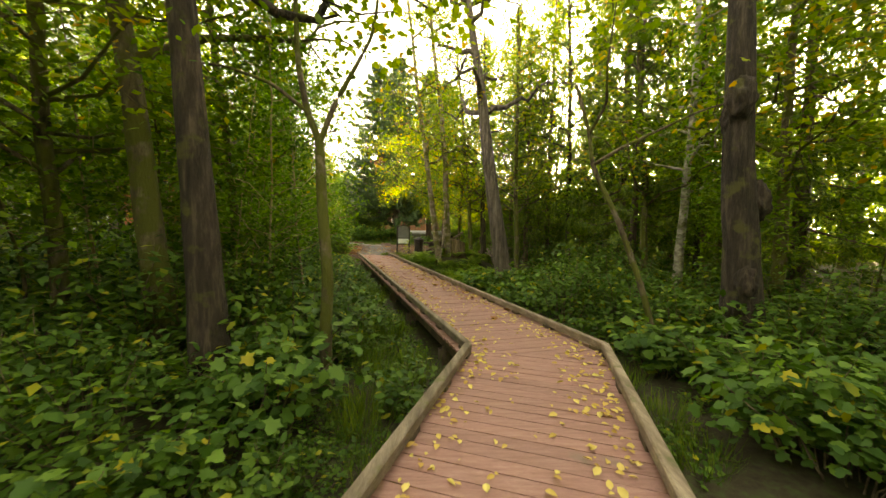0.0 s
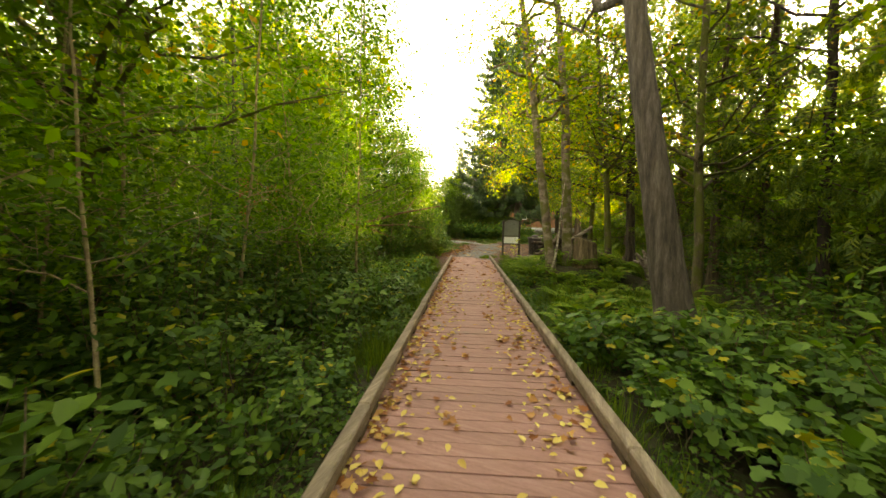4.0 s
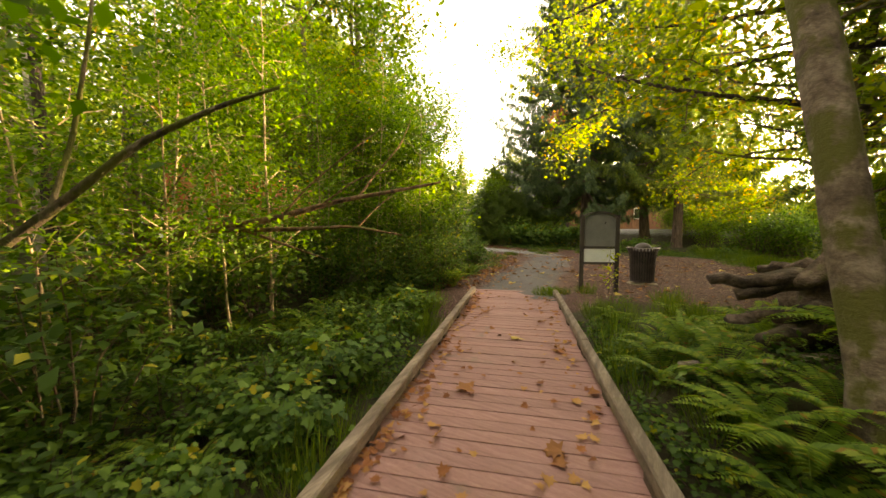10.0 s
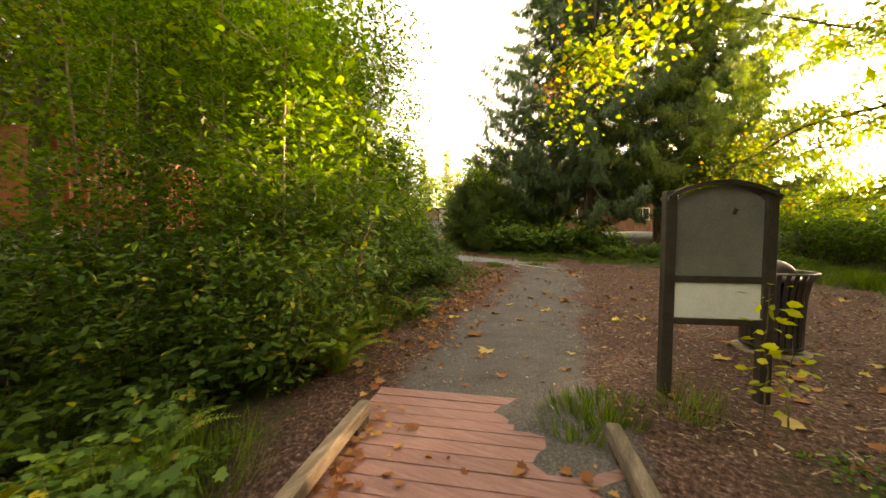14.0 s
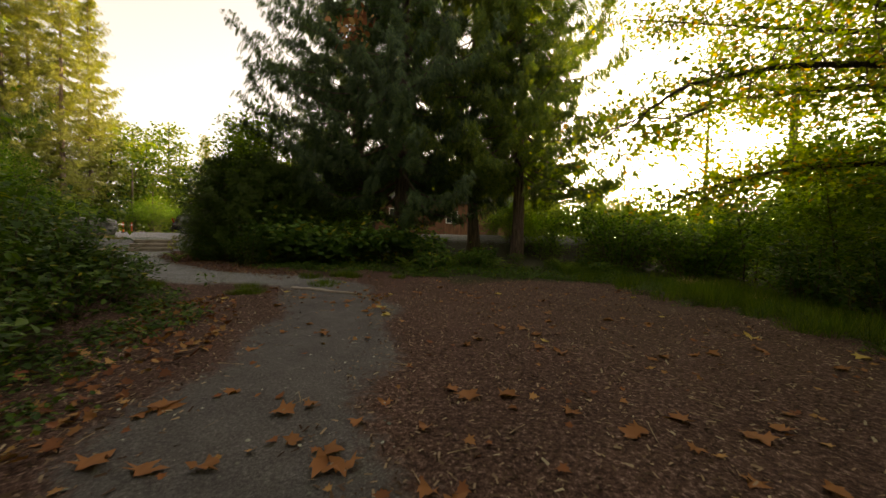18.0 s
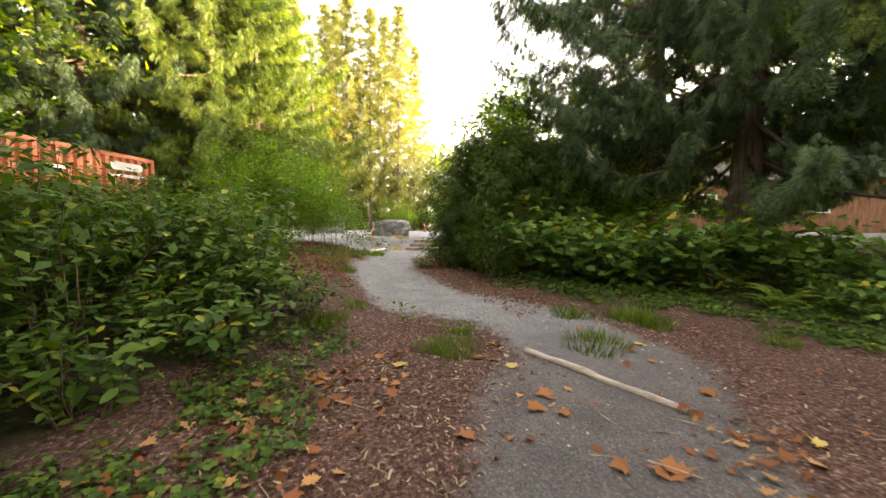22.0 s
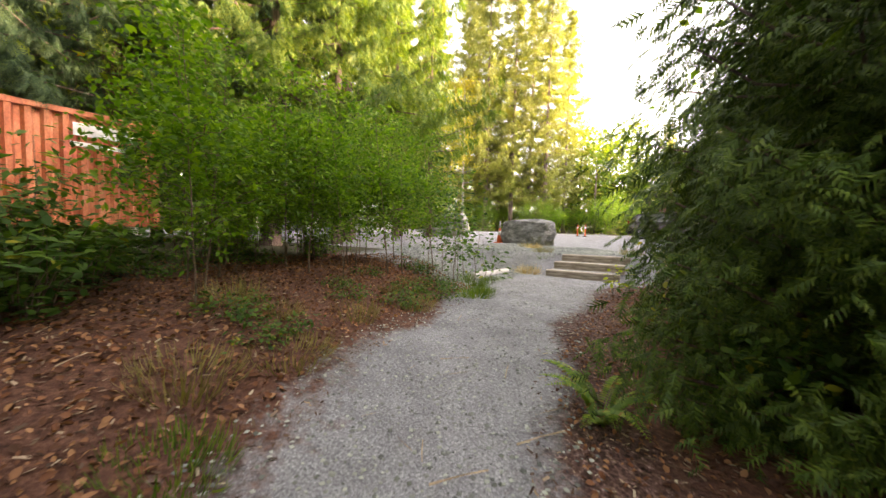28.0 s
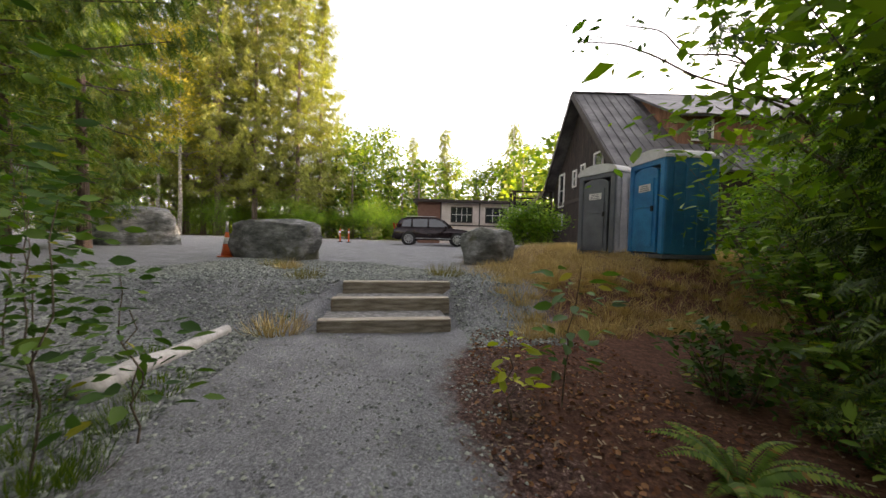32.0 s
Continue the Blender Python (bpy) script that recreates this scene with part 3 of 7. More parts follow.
def ground_sheet():
    def steps(lo, hi, d, far):
        core = np.arange(lo, hi + d / 2, d)
        out = [d]
        while sum(out) < far:
            out.append(out[-1] * 1.28)
        tail = np.cumsum(out)
        return np.concatenate([lo - tail[::-1], core, hi + tail])
    xs, ys = steps(-26, 8, 0.2, 1500), steps(-2, 47, 0.22, 1500)
    gx, gy = np.meshgrid(xs, ys, indexing="ij")
    gz = height(gx, gy)
    near = np.exp(-np.maximum(trail_gap(gx, gy), 0) / 3)
    gz = gz + near * 0.012 * np.sin(9.1 * gx + 2 * np.sin(5 * gy)) * np.sin(8.3 * gy + 2 * np.sin(4 * gx))
    v = np.stack([gx, gy, gz], -1).reshape(-1, 3)
    n, k = len(xs), len(ys)
    i, j = np.meshgrid(np.arange(n - 1), np.arange(k - 1), indexing="ij")
    f = np.stack([i * k + j, (i + 1) * k + j, (i + 1) * k + j + 1, i * k + j + 1], -1).reshape(-1, 4)
    me = mesh_from("ground", v, [f], M_GROUND, True)
    x, y = v[:, 0], v[:, 1]
    gap = trail_gap(x, y)
    r, q = lot_frame(x, y)
    wob = 0.25 * np.sin(1.9 * x + 1.3 * np.sin(1.1 * y)) + 0.2 * np.sin(2.7 * y + x)
    s = (x + 5) * -0.762 + (y - 30) * 0.648
    side = (x + 11) * -0.6 + (y - 35.5) * -0.8
    gravel = 1 - sm(-0.45, 0.35, trail_gap(x, y, GRAVEL) + 0.6 * wob)
    gap = np.minimum(gap, trail_gap(x, y, GRAVEL))
    lot = (1 - sm(14, 18, r)) * (1 - sm(36, 42, q)) * sm(-0.6, 0.4, q + 0.5 * wob) * (1 - sm(1.6, 3.4, r + wob) * (1 - sm(7, 10, q)))
    gravel = np.maximum(gravel, lot)
    gravel = np.maximum(gravel, sm(-4.5, -2.0, q) * (1 - sm(-1.5, -0.8, r)) * 0.9 * sm(-7, -5, r))
    plaza = 1 - sm(0.0, 1.2, np.maximum(np.maximum(-5.2 - x, x - 2.6 + 0.1 * (y - 22)), np.maximum(22.2 - y, y - 35.2 - 0.25 * x)) + wob)
    mulch = np.maximum(plaza, 1 - sm(0.5, 1.5, gap + wob - 1.3 * (y < 34) * (y > 29) * (x < -6)))
    litter = sm(0.9, 1.6, side + wob) * sm(7.0, 9.0, s) * (1 - sm(4.5, 6.5, side)) * (1 - sm(-2.5, -1.5, q))
    litter = np.maximum(litter, sm(0.2, 0.8, gap) * (1 - sm(5, 7, gap)) * sm(9, 11, s) * (side < 0) * (1 - sm(-0.5, 0.5, q)))
    litter = np.maximum(litter, 0.85 * sm(1.7, 2.6, r + wob) * (1 - sm(10, 13, r)) * sm(-0.6, 0.4, q) * (1 - sm(6, 8, q)))
    mulch = np.maximum(mulch, (side < 0.5) * sm(-1, 1, s) * (1 - sm(10, 12, s)) * (1 - sm(1.8, 3.0, gap + wob)))
    yard = sm(44.5, 46.5, y + 0.15 * x) * (1 - sm(50, 54, y)) * sm(-13, -10, x) * (1 - sm(4, 7, x)) * (1 - lot)
    gravel = np.maximum(gravel, 0.9 * yard)
    dirt = (1 - sm(2.5, 6.5, s + 0.8 * wob)) * (1 - yard)
    col = np.stack([mulch, gravel, litter, dirt], -1).astype(np.float32)
    me.color_attributes.new("cover", "FLOAT_COLOR", "POINT")
    me.color_attributes["cover"].data.foreach_set("color", col.ravel())
    return tagged(new("ground", me), "forest floor of brown mulch, grey gravel trail, dark soil and fallen leaves", "ground", kind="structure")


ground_sheet()

# ---- boardwalk ----
DECK_A, DECK_B, DECK_C = ((-2.3, -4.2), (-0.55, -4.75)), ((0.36, 4.52), (2.17, 4.62)), ((-4.98, 21.25), (-3.28, 21.8))


def clipped(poly, p, n):
    """The part of a flat polygon on the side of the line through p to which n points."""
    out = []
    for i in range(len(poly)):
        a, b = poly[i], poly[(i + 1) % len(poly)]
        da, db = (a - p).dot(n), (b - p).dot(n)
        if da >= 0:
            out.append(a)
        if da * db < 0:
            out.append(a + (b - a) * (da / (da - db)))
    return out


def boardwalk():
    walk_ob = thing("boardwalk", "raised boardwalk of reddish-brown boards with weathered timber curbs", "boardwalk", (0, 0, 0))
    mitre_p, mitre_d = Vector(DECK_B[0]), (Vector(DECK_B[1]) - Vector(DECK_B[0])).normalized()
    mitre_n = Vector((-mitre_d.y, mitre_d.x))
    r = random.Random(3)
    for (l0, r0), (l1, r1), side, first, last in ((DECK_A, DECK_B, -1, 0.0, 0.5), (DECK_B, DECK_C, 1, -0.5, 0.42)):
        l0, r0, l1, r1 = (Vector(p) for p in (l0, r0, l1, r1))
        d = ((l1 + r1) - (l0 + r0)).normalized()
        mid, half = (l0 + r0) / 2, (r0 - l0).length / 2 + 0.06
        w = Vector((d.y, -d.x))
        length = ((l1 + r1) / 2 - mid).length
        s = first
        while s < length + last:
            poly = [mid + d * (s + 0.004) - w * (half + r.uniform(0, 0.02)), mid + d * (s + 0.004) + w * (half + r.uniform(0, 0.02)), mid + d * (s + 0.139) + w * half, mid + d * (s + 0.139) - w * half]
            s += 0.145
            poly = clipped(poly, mitre_p, mitre_n * side)
            if len(poly) < 3:
                continue
            bm = bmesh.new()
            lift = r.uniform(-0.003, 0.003)
            top = [bm.verts.new((p.x, p.y, lift)) for p in poly]
            low = [bm.verts.new((p.x, p.y, -0.04)) for p in poly]
            bm.faces.new(top)
            bm.faces.new(low[::-1])
            for i in range(len(poly)):
                bm.faces.new((top[i - 1], top[i], low[i], low[i - 1])[::-1])
            bmesh.ops.recalc_face_normals(bm, faces=bm.faces)
            part("plank", bm, M_PLANK, walk_ob)
        # joists under the boards
        for off in (-half + 0.12, 0.0, half - 0.12):
            a, b = mid + d * first + w * off, mid + d * (length + last) + w * off
            c = (a + b) / 2
            part("joist", boxed((0.07, (b - a).length, 0.2), (c.x, c.y, -0.145), (0, 0, math.degrees(math.atan2(-d.x, d.y)))), M_JOIST, walk_ob, "dark timber joist")
        k = 1.2
        while k < length - 1.5:
            for off in (-half + 0.12, half - 0.12):
                p = mid + d * k + w * off
                part("post", boxed((0.13, 0.13, 0.6), (p.x, p.y, -0.5)), M_JOIST, walk_ob, "dark timber post")
            p = mid + d * k
            part("crossbeam", boxed((2 * half, 0.12, 0.16), (p.x, p.y, -0.33), (0, 0, math.degrees(math.atan2(-d.x, d.y)))), M_JOIST, walk_ob, "dark timber crossbeam")
            k += 2.4
    for line in ((DECK_A[0], DECK_B[0], DECK_C[0]), (DECK_A[1], DECK_B[1], DECK_C[1])):
        for a, b in zip(line, line[1:]):
            a, b = Vector(a), Vector(b)
            d = (b - a).normalized()
            n = max(1, round((b - a).length / 3.6))
            for i in range(n):
                p, q = a + (b - a) * (i / n), a + (b - a) * ((i + 1) / n)
                c = (p + q) / 2
                part("curb", boxed((0.095, (q - p).length - 0.006, 0.105), (c.x, c.y, 0.1 + r.uniform(-0.004, 0.004)), (0, 0, math.degrees(math.atan2(-d.x, d.y)) + r.uniform(-0.15, 0.15)), 0.012), M_CURB, walk_ob, "weathered timber curb")
                for f in (0.04, 0.35, 0.65, 0.96):
                    o = p + (q - p) * f
                    part("curb_block", boxed((0.09, 0.2, 0.045), (o.x, o.y, 0.025), (0, 0, math.degrees(math.atan2(-d.x, d.y)))), M_JOIST, walk_ob, "dark spacer block")


# ---- notice board and litter bin ----
def notice_board():
    ob = thing("notice_board", "dark brown arched notice board with a faded grey panel", "sign", (-2.55, 22.97, hz(-2.55, 22.97)), 20.0)
    for sx in (-0.39, 0.39):
        part("post", boxed((0.09, 0.09, 2.0), (sx, 0, 0.8), (0, 0, 0), 0.006), M_SIGNFRAME, ob)
    arch = [(0.425 * math.sin(a), 1.72 + 0.13 * math.cos(a * 1.6)) for a in np.linspace(-1.0, 1.0, 13)]
    top = [(x, z + 0.035) for x, z in arch]
    part("arched_top", extruded(bmesh.new(), [(x * 1.2, z) for x, z in arch] + [(x * 1.2, z) for x, z in top[::-1]], 0.16, pose(0, -0.08, 0)), M_SIGNFRAME, ob)
    inner = [(-0.352, 1.07), (0.352, 1.07)] + [(max(-0.352, min(0.352, x)), z - 0.012) for x, z in arch[::-1]]
    part("upper_panel", extruded(bmesh.new(), inner, 0.02, pose(0, -0.01, 0)), M_SIGNPANEL, ob, "faded grey display panel")
    part("lower_panel", boxed((0.7, 0.02, 0.31), (0, 0, 0.855), (0, 0, 0)), M_SIGNLOW, ob, "panel with the sky's reflection put into its pale greenish-white colour")
    for z, h in ((1.04, 0.06), (0.67, 0.055)):
        part("rail", boxed((0.7, 0.05, h), (0, 0, z), (0, 0, 0), 0.004), M_SIGNFRAME, ob)
    part("mark", boxed((0.03, 0.006, 0.05), (0.12, -0.014, 1.62), (0, 20, 0)), M_SIGNFRAME, ob, "dark scuff on the panel")


def litter_bin():
    x, y = -1.67, 24.9
    ob = thing("litter_bin", "dark brown flared steel-slat litter bin with a dome lid", "litter bin", (x, y, hz(x, y) + 0.03), 0)
    n = 30
    for i in range(n):
        a = 2 * math.pi * i / n
        prof = [(0.265, 0.03), (0.27, 0.3), (0.285, 0.6), (0.31, 0.74), (0.35, 0.83)]
        bm = bmesh.new()
        rows = []
        for rr, z in prof:
            wv = 0.019
            ca, sa = math.cos(a), math.sin(a)
            rows.append([bm.verts.new((rr * ca - o * sa + t * ca, rr * sa + o * ca + t * sa, z)) for o, t in ((-wv, 0), (wv, 0), (wv, -0.006), (-wv, -0.006))])
        for p, q in zip(rows, rows[1:]):
            for k in range(4):
                bm.faces.new((p[k], p[(k + 1) % 4], q[(k + 1) % 4], q[k]))
        bm.faces.new(rows[0][::-1])
        bm.faces.new(rows[-1])
        bmesh.ops.recalc_face_normals(bm, faces=bm.faces)
        part("slat", bm, M_BIN, ob)

    def ring(rad, z, tr, mat, label):
        a = np.linspace(0, 2 * np.pi, 33)
        v, f = tube(np.stack([rad * np.cos(a), rad * np.sin(a), np.full(33, z)], -1), np.full(33, tr), 6)
        mesh_part("hoop", mesh_from("hoop", v, [f], mat, True), ob, label)
    ring(0.355, 0.84, 0.012, M_BINRIM, "worn steel rim")
    ring(0.262, 0.05, 0.014, M_BIN, "base hoop")
    ring(0.27, 0.45, 0.008, M_BIN, "middle hoop")
    part("liner", cyl(bmesh.new(), 0.24, 0.255, 0.72, (0, 0, 0.4), n=24), M_TYRE, ob, "black inner liner")
    bm = bmesh.new()
    bmesh.ops.create_uvsphere(bm, u_segments=28, v_segments=14, radius=0.19, matrix=pose(0, 0, 0.8) @ Matrix.Diagonal((1, 1, 0.9, 1)))
    bmesh.ops.delete(bm, geom=[v for v in bm.verts if v.co.z < 0.79], context="VERTS")
    ring(0.2, 0.8, 0.014, M_BINRIM, "worn steel collar of the lid")
    part("lid_plate", cyl(bmesh.new(), 0.3, 0.21, 0.05, (0, 0, 0.775), n=28), M_BIN, ob, "sloping lid plate", True)
    part("dome_lid", bm, M_BIN, ob, "rounded dome lid", True)
    ob.matrix_world = ob.matrix_world @ Matrix.Scale(1.12, 4)
    slab = thing("concrete_pad", "round weathered pad under the litter bin", "pad", (x, y, hz(x, y)))
    part("slab", cyl(bmesh.new(), 0.4, 0.38, 0.08, (0, 0, -0.028), n=28), M_STEP, slab)


def log_pole(name, a, b, ra, rb, label, mat=None, cut=0.0):
    a, b = Vector(a), Vector(b)
    ob = thing(name, label, "log", a)
    r2 = np.random.default_rng(int(abs(a.x * 100)) + 5)
    pts = bent((0, 0, 0), b - a, 12, 0.012, 0, r2)
    rad = np.linspace(ra, rb, 12) * (1 + r2.normal(0, 0.03, 12))
    v, f = tube(pts, rad, 14)
    me = mesh_from("trunk", v, [f, np.array([list(range(14))[::-1]]), np.array([list(range(11 * 14, 12 * 14))])], mat or M_POLE, True)
    mesh_part("trunk", me, ob)
    return ob


# ---- trees ----
def trunk_line(h, lean, r, wob, k=14):
    t = np.linspace(0, 1, k)
    p = np.stack([lean[0] * t + r.normal(0, wob, k).cumsum() * 0.35, lean[1] * t + r.normal(0, wob, k).cumsum() * 0.35, h * t], -1)
    p[:, :2] -= p[0, :2]
    return p


def trunk_mesh(name, line, r0, r1, mat, flare=0.5, n=14, seed=0):
    k = len(line)
    fine = np.linspace(0, 1, 3 * k)
    pts = np.stack([np.interp(fine, np.linspace(0, 1, k), line[:, i]) for i in range(3)], -1)
    pts[0, 2] -= 0.6
    rad = r0 + (r1 - r0) * fine ** 0.8
    h = pts[:, 2] - line[0, 2]
    rad = rad * (1 + flare * np.exp(-np.maximum(h, 0) / 0.35))
    v, f = tube(pts, rad, n)
    rr = np.random.default_rng(seed)
    lob = rr.normal(0, 1, 4)
    c = np.repeat(pts, n, axis=0)
    d = v - c
    ang = np.tile(np.arange(n) / n * 2 * np.pi, len(pts))
    hh = np.repeat(np.maximum(h, 0), n)
    k2 = 1 + 0.06 * np.sin(3 * ang + lob[0] + hh * 0.5) + 0.05 * np.sin(5 * ang + lob[1] + hh) + 0.22 * flare * np.exp(-hh / 0.4) * np.sin(5 * ang + lob[2]) + 0.03 * rr.normal(0, 1, len(v))
    return mesh_from(name, c + d * k2[:, None], [f], mat, True)


def limb_set(line, r, n, z0, z1, out, rise, r0, sag=0.0, sides=6, fine=True):
    """Limbs off a trunk line: (pieces, lines of their outer thirds)."""
    pieces, tips = [], []
    zs = np.sort(r.uniform(z0, z1, n))
    for i, z in enumerate(zs):
        base = np.array([np.interp(z, line[:, 2], line[:, 0]), np.interp(z, line[:, 2], line[:, 1]), z])
        a = i * 2.4 + r.uniform(-0.6, 0.6)
        L = out * r.uniform(0.65, 1.1) * (1 - 0.55 * (z - z0) / (z1 - z0 + 1e-6))
        end = base + [L * math.cos(a), L * math.sin(a), L * rise * r.uniform(0.5, 1.3)]
        p = bent(base, end, 9, 0.06 * L, sag * L, r)
        rad = np.linspace(r0 * (0.5 + 0.5 * L / out), 0.008, 9)
        pieces.append(tube(p, rad, sides) if fine else tube(p[::2], rad[::2], 3))
        tips.append(p)
        for k in range(3):
            j = r.integers(3, 8)
            dv = unit(r.normal(0, 1, 3) + np.array([math.cos(a), math.sin(a), 0.2]))
            q = bent(p[j], p[j] + dv * L * r.uniform(0.25, 0.5), 6, 0.04 * L, sag * 0.3 * L, r)
            pieces.append(tube(q, np.linspace(r0 * 0.3, 0.005, 6), 5) if fine else tube(q[[0, 2, 5]], np.array([r0 * 0.3, r0 * 0.2, 0.005]), 3))
            tips.append(q)
    return pieces, tips


def crown_on(tips, r, per, spread, size, shape, droop=0.2, flat=0.5):
    at = []
    for p in tips:
        k = max(3, int(per * r.uniform(0.7, 1.3)))
        t = 1 - r.uniform(0, 1, k) ** 1.6 * 0.8
        idx = t * (len(p) - 1)
        lo = np.floor(idx).astype(int).clip(0, len(p) - 2)
        base = p[lo] + (p[lo + 1] - p[lo]) * (idx - lo)[:, None]
        at.append(base + r.normal(0, spread, (k, 3)) * [1, 1, 0.6])
    at = np.concatenate(at)
    n = len(at)
    ahead = around(n, r, 0.5) + [0, 0, -droop]
    up = unit(around(n, r, 1.0) * 0.7 + [0, 0, flat + 0.4])
    return scatter(shape, at, size * r.uniform(0.6, 1.25, n), ahead, up)


def broadleaf(label, h, lean, r0, seed, n_limbs=14, z0=0.35, out=3.2, per=26, size=0.16, spread=0.35, bark=None, leaf=None, shape=None, rise=0.45, wob=0.08, r1=0.05, category="tree", group="", split=False, name="broadleaf_tree"):
    r = np.random.default_rng(seed)
    ob = thing(name, label, category, group=group)
    line = trunk_line(h, lean, r, wob)
    mesh_part("trunk", trunk_mesh("trunk", line, r0, r1, bark or M_BARK, 0.35, 14 if split else 6, seed), ob)
    pieces, tips = limb_set(line, r, n_limbs, h * z0, h * 0.97, out, rise, r0 * 0.4, fine=split)
    if split:
        for v, f in pieces[::4]:
            mesh_part("limb", mesh_from("limb", v, [f], bark or M_BARK, True), ob)
        pieces = [p for i, p in enumerate(pieces) if i % 4]
    v, f = joined(pieces)
    tagged(mesh_part("branchwork", mesh_from("branchwork", v, [f], bark or M_BARK, True), ob), kind="stuff")
    mesh_part("crown", leaf_mesh("crown", [crown_on(tips, r, per, spread, size, shape or LOBED)], leaf or M_MAPLE), ob)
    return ob


def conifer(label, h, r0, seed, z0=0.2, out=3.0, n=70, per=26, size=0.35, leaf=None, bark=None, droop=0.7, sag=0.12, rise=-0.1, group="", lean=(0.1, 0.1), name="conifer_tree", spread=0.12, whorl=0, bushy=False):
    """A tall conifer: limbs in all directions, shorter towards the top, hung with sprays."""
    r = np.random.default_rng(seed)
    ob = thing(name, label, "tree", group=group)
    line = trunk_line(h, lean, r, 0.03)
    mesh_part("trunk", trunk_mesh("trunk", line, r0, 0.03, bark or M_FIRBARK, 0.4, 10, seed), ob)
    pieces, sprays = [], []
    for i in range(n):
        u = (i + r.uniform(0, 1)) / n if not whorl else ((i // whorl) * whorl + r.uniform(0, 0.22 * whorl)) / n
        z = h * (z0 + (0.985 - z0) * u)
        base = np.array([np.interp(z, line[:, 2], line[:, 0]), np.interp(z, line[:, 2], line[:, 1]), z])
        L = out * ((1 - u) ** 0.75 + 0.06) * (r.uniform(0.45, 1.2) if not whorl else r.choice([0.4, 0.75, 1.0, 1.3])) * (0.6 + 0.4 * min(1, u * 6))
        if bushy:
            L = out * math.sin(math.pi * (0.3 + 0.66 * u)) ** 0.7 * r.uniform(0.7, 1.1)
        a = i * 2.399 + r.uniform(-0.4, 0.4)
        end = base + [L * math.cos(a), L * math.sin(a), L * rise + r.uniform(-0.1, 0.1) * L]
        p = bent(base, end, 8, 0.03 * L, sag * L, r)
        p[:, 2] += (0.125 if not whorl else 0.3) * L * np.linspace(0, 1, 8) ** 3
        pieces.append(tube(p[::2], np.linspace(0.02 + r0 * 0.12 * (1 - u), 0.006, 8)[::2], 3))
        k = int(per * (0.35 + 0.65 * L / out))
        t = r.uniform(0.12, 1, k) ** 0.8 * 7
        lo = np.floor(t).astype(int).clip(0, 6)
        at = p[lo] + (p[lo + 1] - p[lo]) * (t - lo)[:, None] + r.normal(0, spread, (k, 3)) * [1, 1, 0.45 if whorl else 1]
        away = np.array([math.cos(a), math.sin(a), 0.0])
        sidew = np.array([-math.sin(a), math.cos(a), 0.0]) * r.choice([-1, 1], k)[:, None]
        ahead = away * r.uniform(0.2, 0.9, k)[:, None] + sidew * r.uniform(0.2, 0.9, k)[:, None] + np.array([0, 0, -1.0]) * (droop * r.uniform(0.5, 1.4, k))[:, None]
        up = unit(r.normal(0, 0.5, (k, 3)) + np.array([0, 0, 1.0]) * (1 - 0.6 * min(1, droop)) + away * 0.5)
        sprays.append(scatter(SPRAY, at, size * r.uniform(0.6, 1.3, k), ahead, up))
    v, f = joined(pieces)
    tagged(mesh_part("branchwork", mesh_from("branchwork", v, [f], bark or M_FIRBARK, True), ob), kind="stuff")
    mesh_part("crown", leaf_mesh("crown", sprays, leaf or M_FIR), ob)
    return ob


# ---- low plants ----
def shrub(label, seed, rad, h, stems=12, leaves=700, size=0.1, shape=None, leaf=None, name="shrub", stem_mat=None, group="", low=0.1):
    r = np.random.default_rng(seed)
    ob = thing(name, label, "shrub", group=group)
    pieces, ats, dirs = [], [], []
    for i in range(stems):
        a = r.uniform(0, 2 * np.pi)
        lean = rad * r.uniform(0.15, 1.0) ** 0.7
        end = np.array([lean * math.cos(a), lean * math.sin(a), h * r.uniform(0.6, 1.05) * (1 - 0.35 * (lean / rad) ** 2)])
        st = np.array([0.25 * lean * math.cos(a), 0.25 * lean * math.sin(a), -0.1])
        p = bent(st, end, 8, 0.05, -0.12 * h, r)
        pieces.append(tube(p[[0, 2, 4, 7]], np.linspace(0.011, 0.003, 4), 3))
        k = leaves // stems
        t = (low + (1 - low) * r.uniform(0, 1, k) ** 0.7) * 7
        lo = np.floor(t).astype(int).clip(0, 6)
        at = p[lo] + (p[lo + 1] - p[lo]) * (t - lo)[:, None] + r.normal(0, 0.16 * rad, (k, 3)) * [1, 1, 0.6]
        ats.append(at)
        dirs.append(around(k, r, 0.4) + [math.cos(a) * 0.4, math.sin(a) * 0.4, -0.15])
    at, ahead = np.concatenate(ats), np.concatenate(dirs)
    n = len(at)
    up = unit(around(n, r) * 0.45 + [0, 0, 1.0] + 0.35 * unit(at * [1, 1, 0.2]))
    v, f = joined(pieces)
    tagged(mesh_part("stemwork", mesh_from("stemwork", v, [f], stem_mat or M_TWIG, True), ob), kind="stuff")
    mesh_part("foliage", leaf_mesh("foliage", [scatter(shape or OVATE, at, size * r.uniform(0.55, 1.3, n), ahead, up)], leaf or M_SHRUB), ob)
    return ob


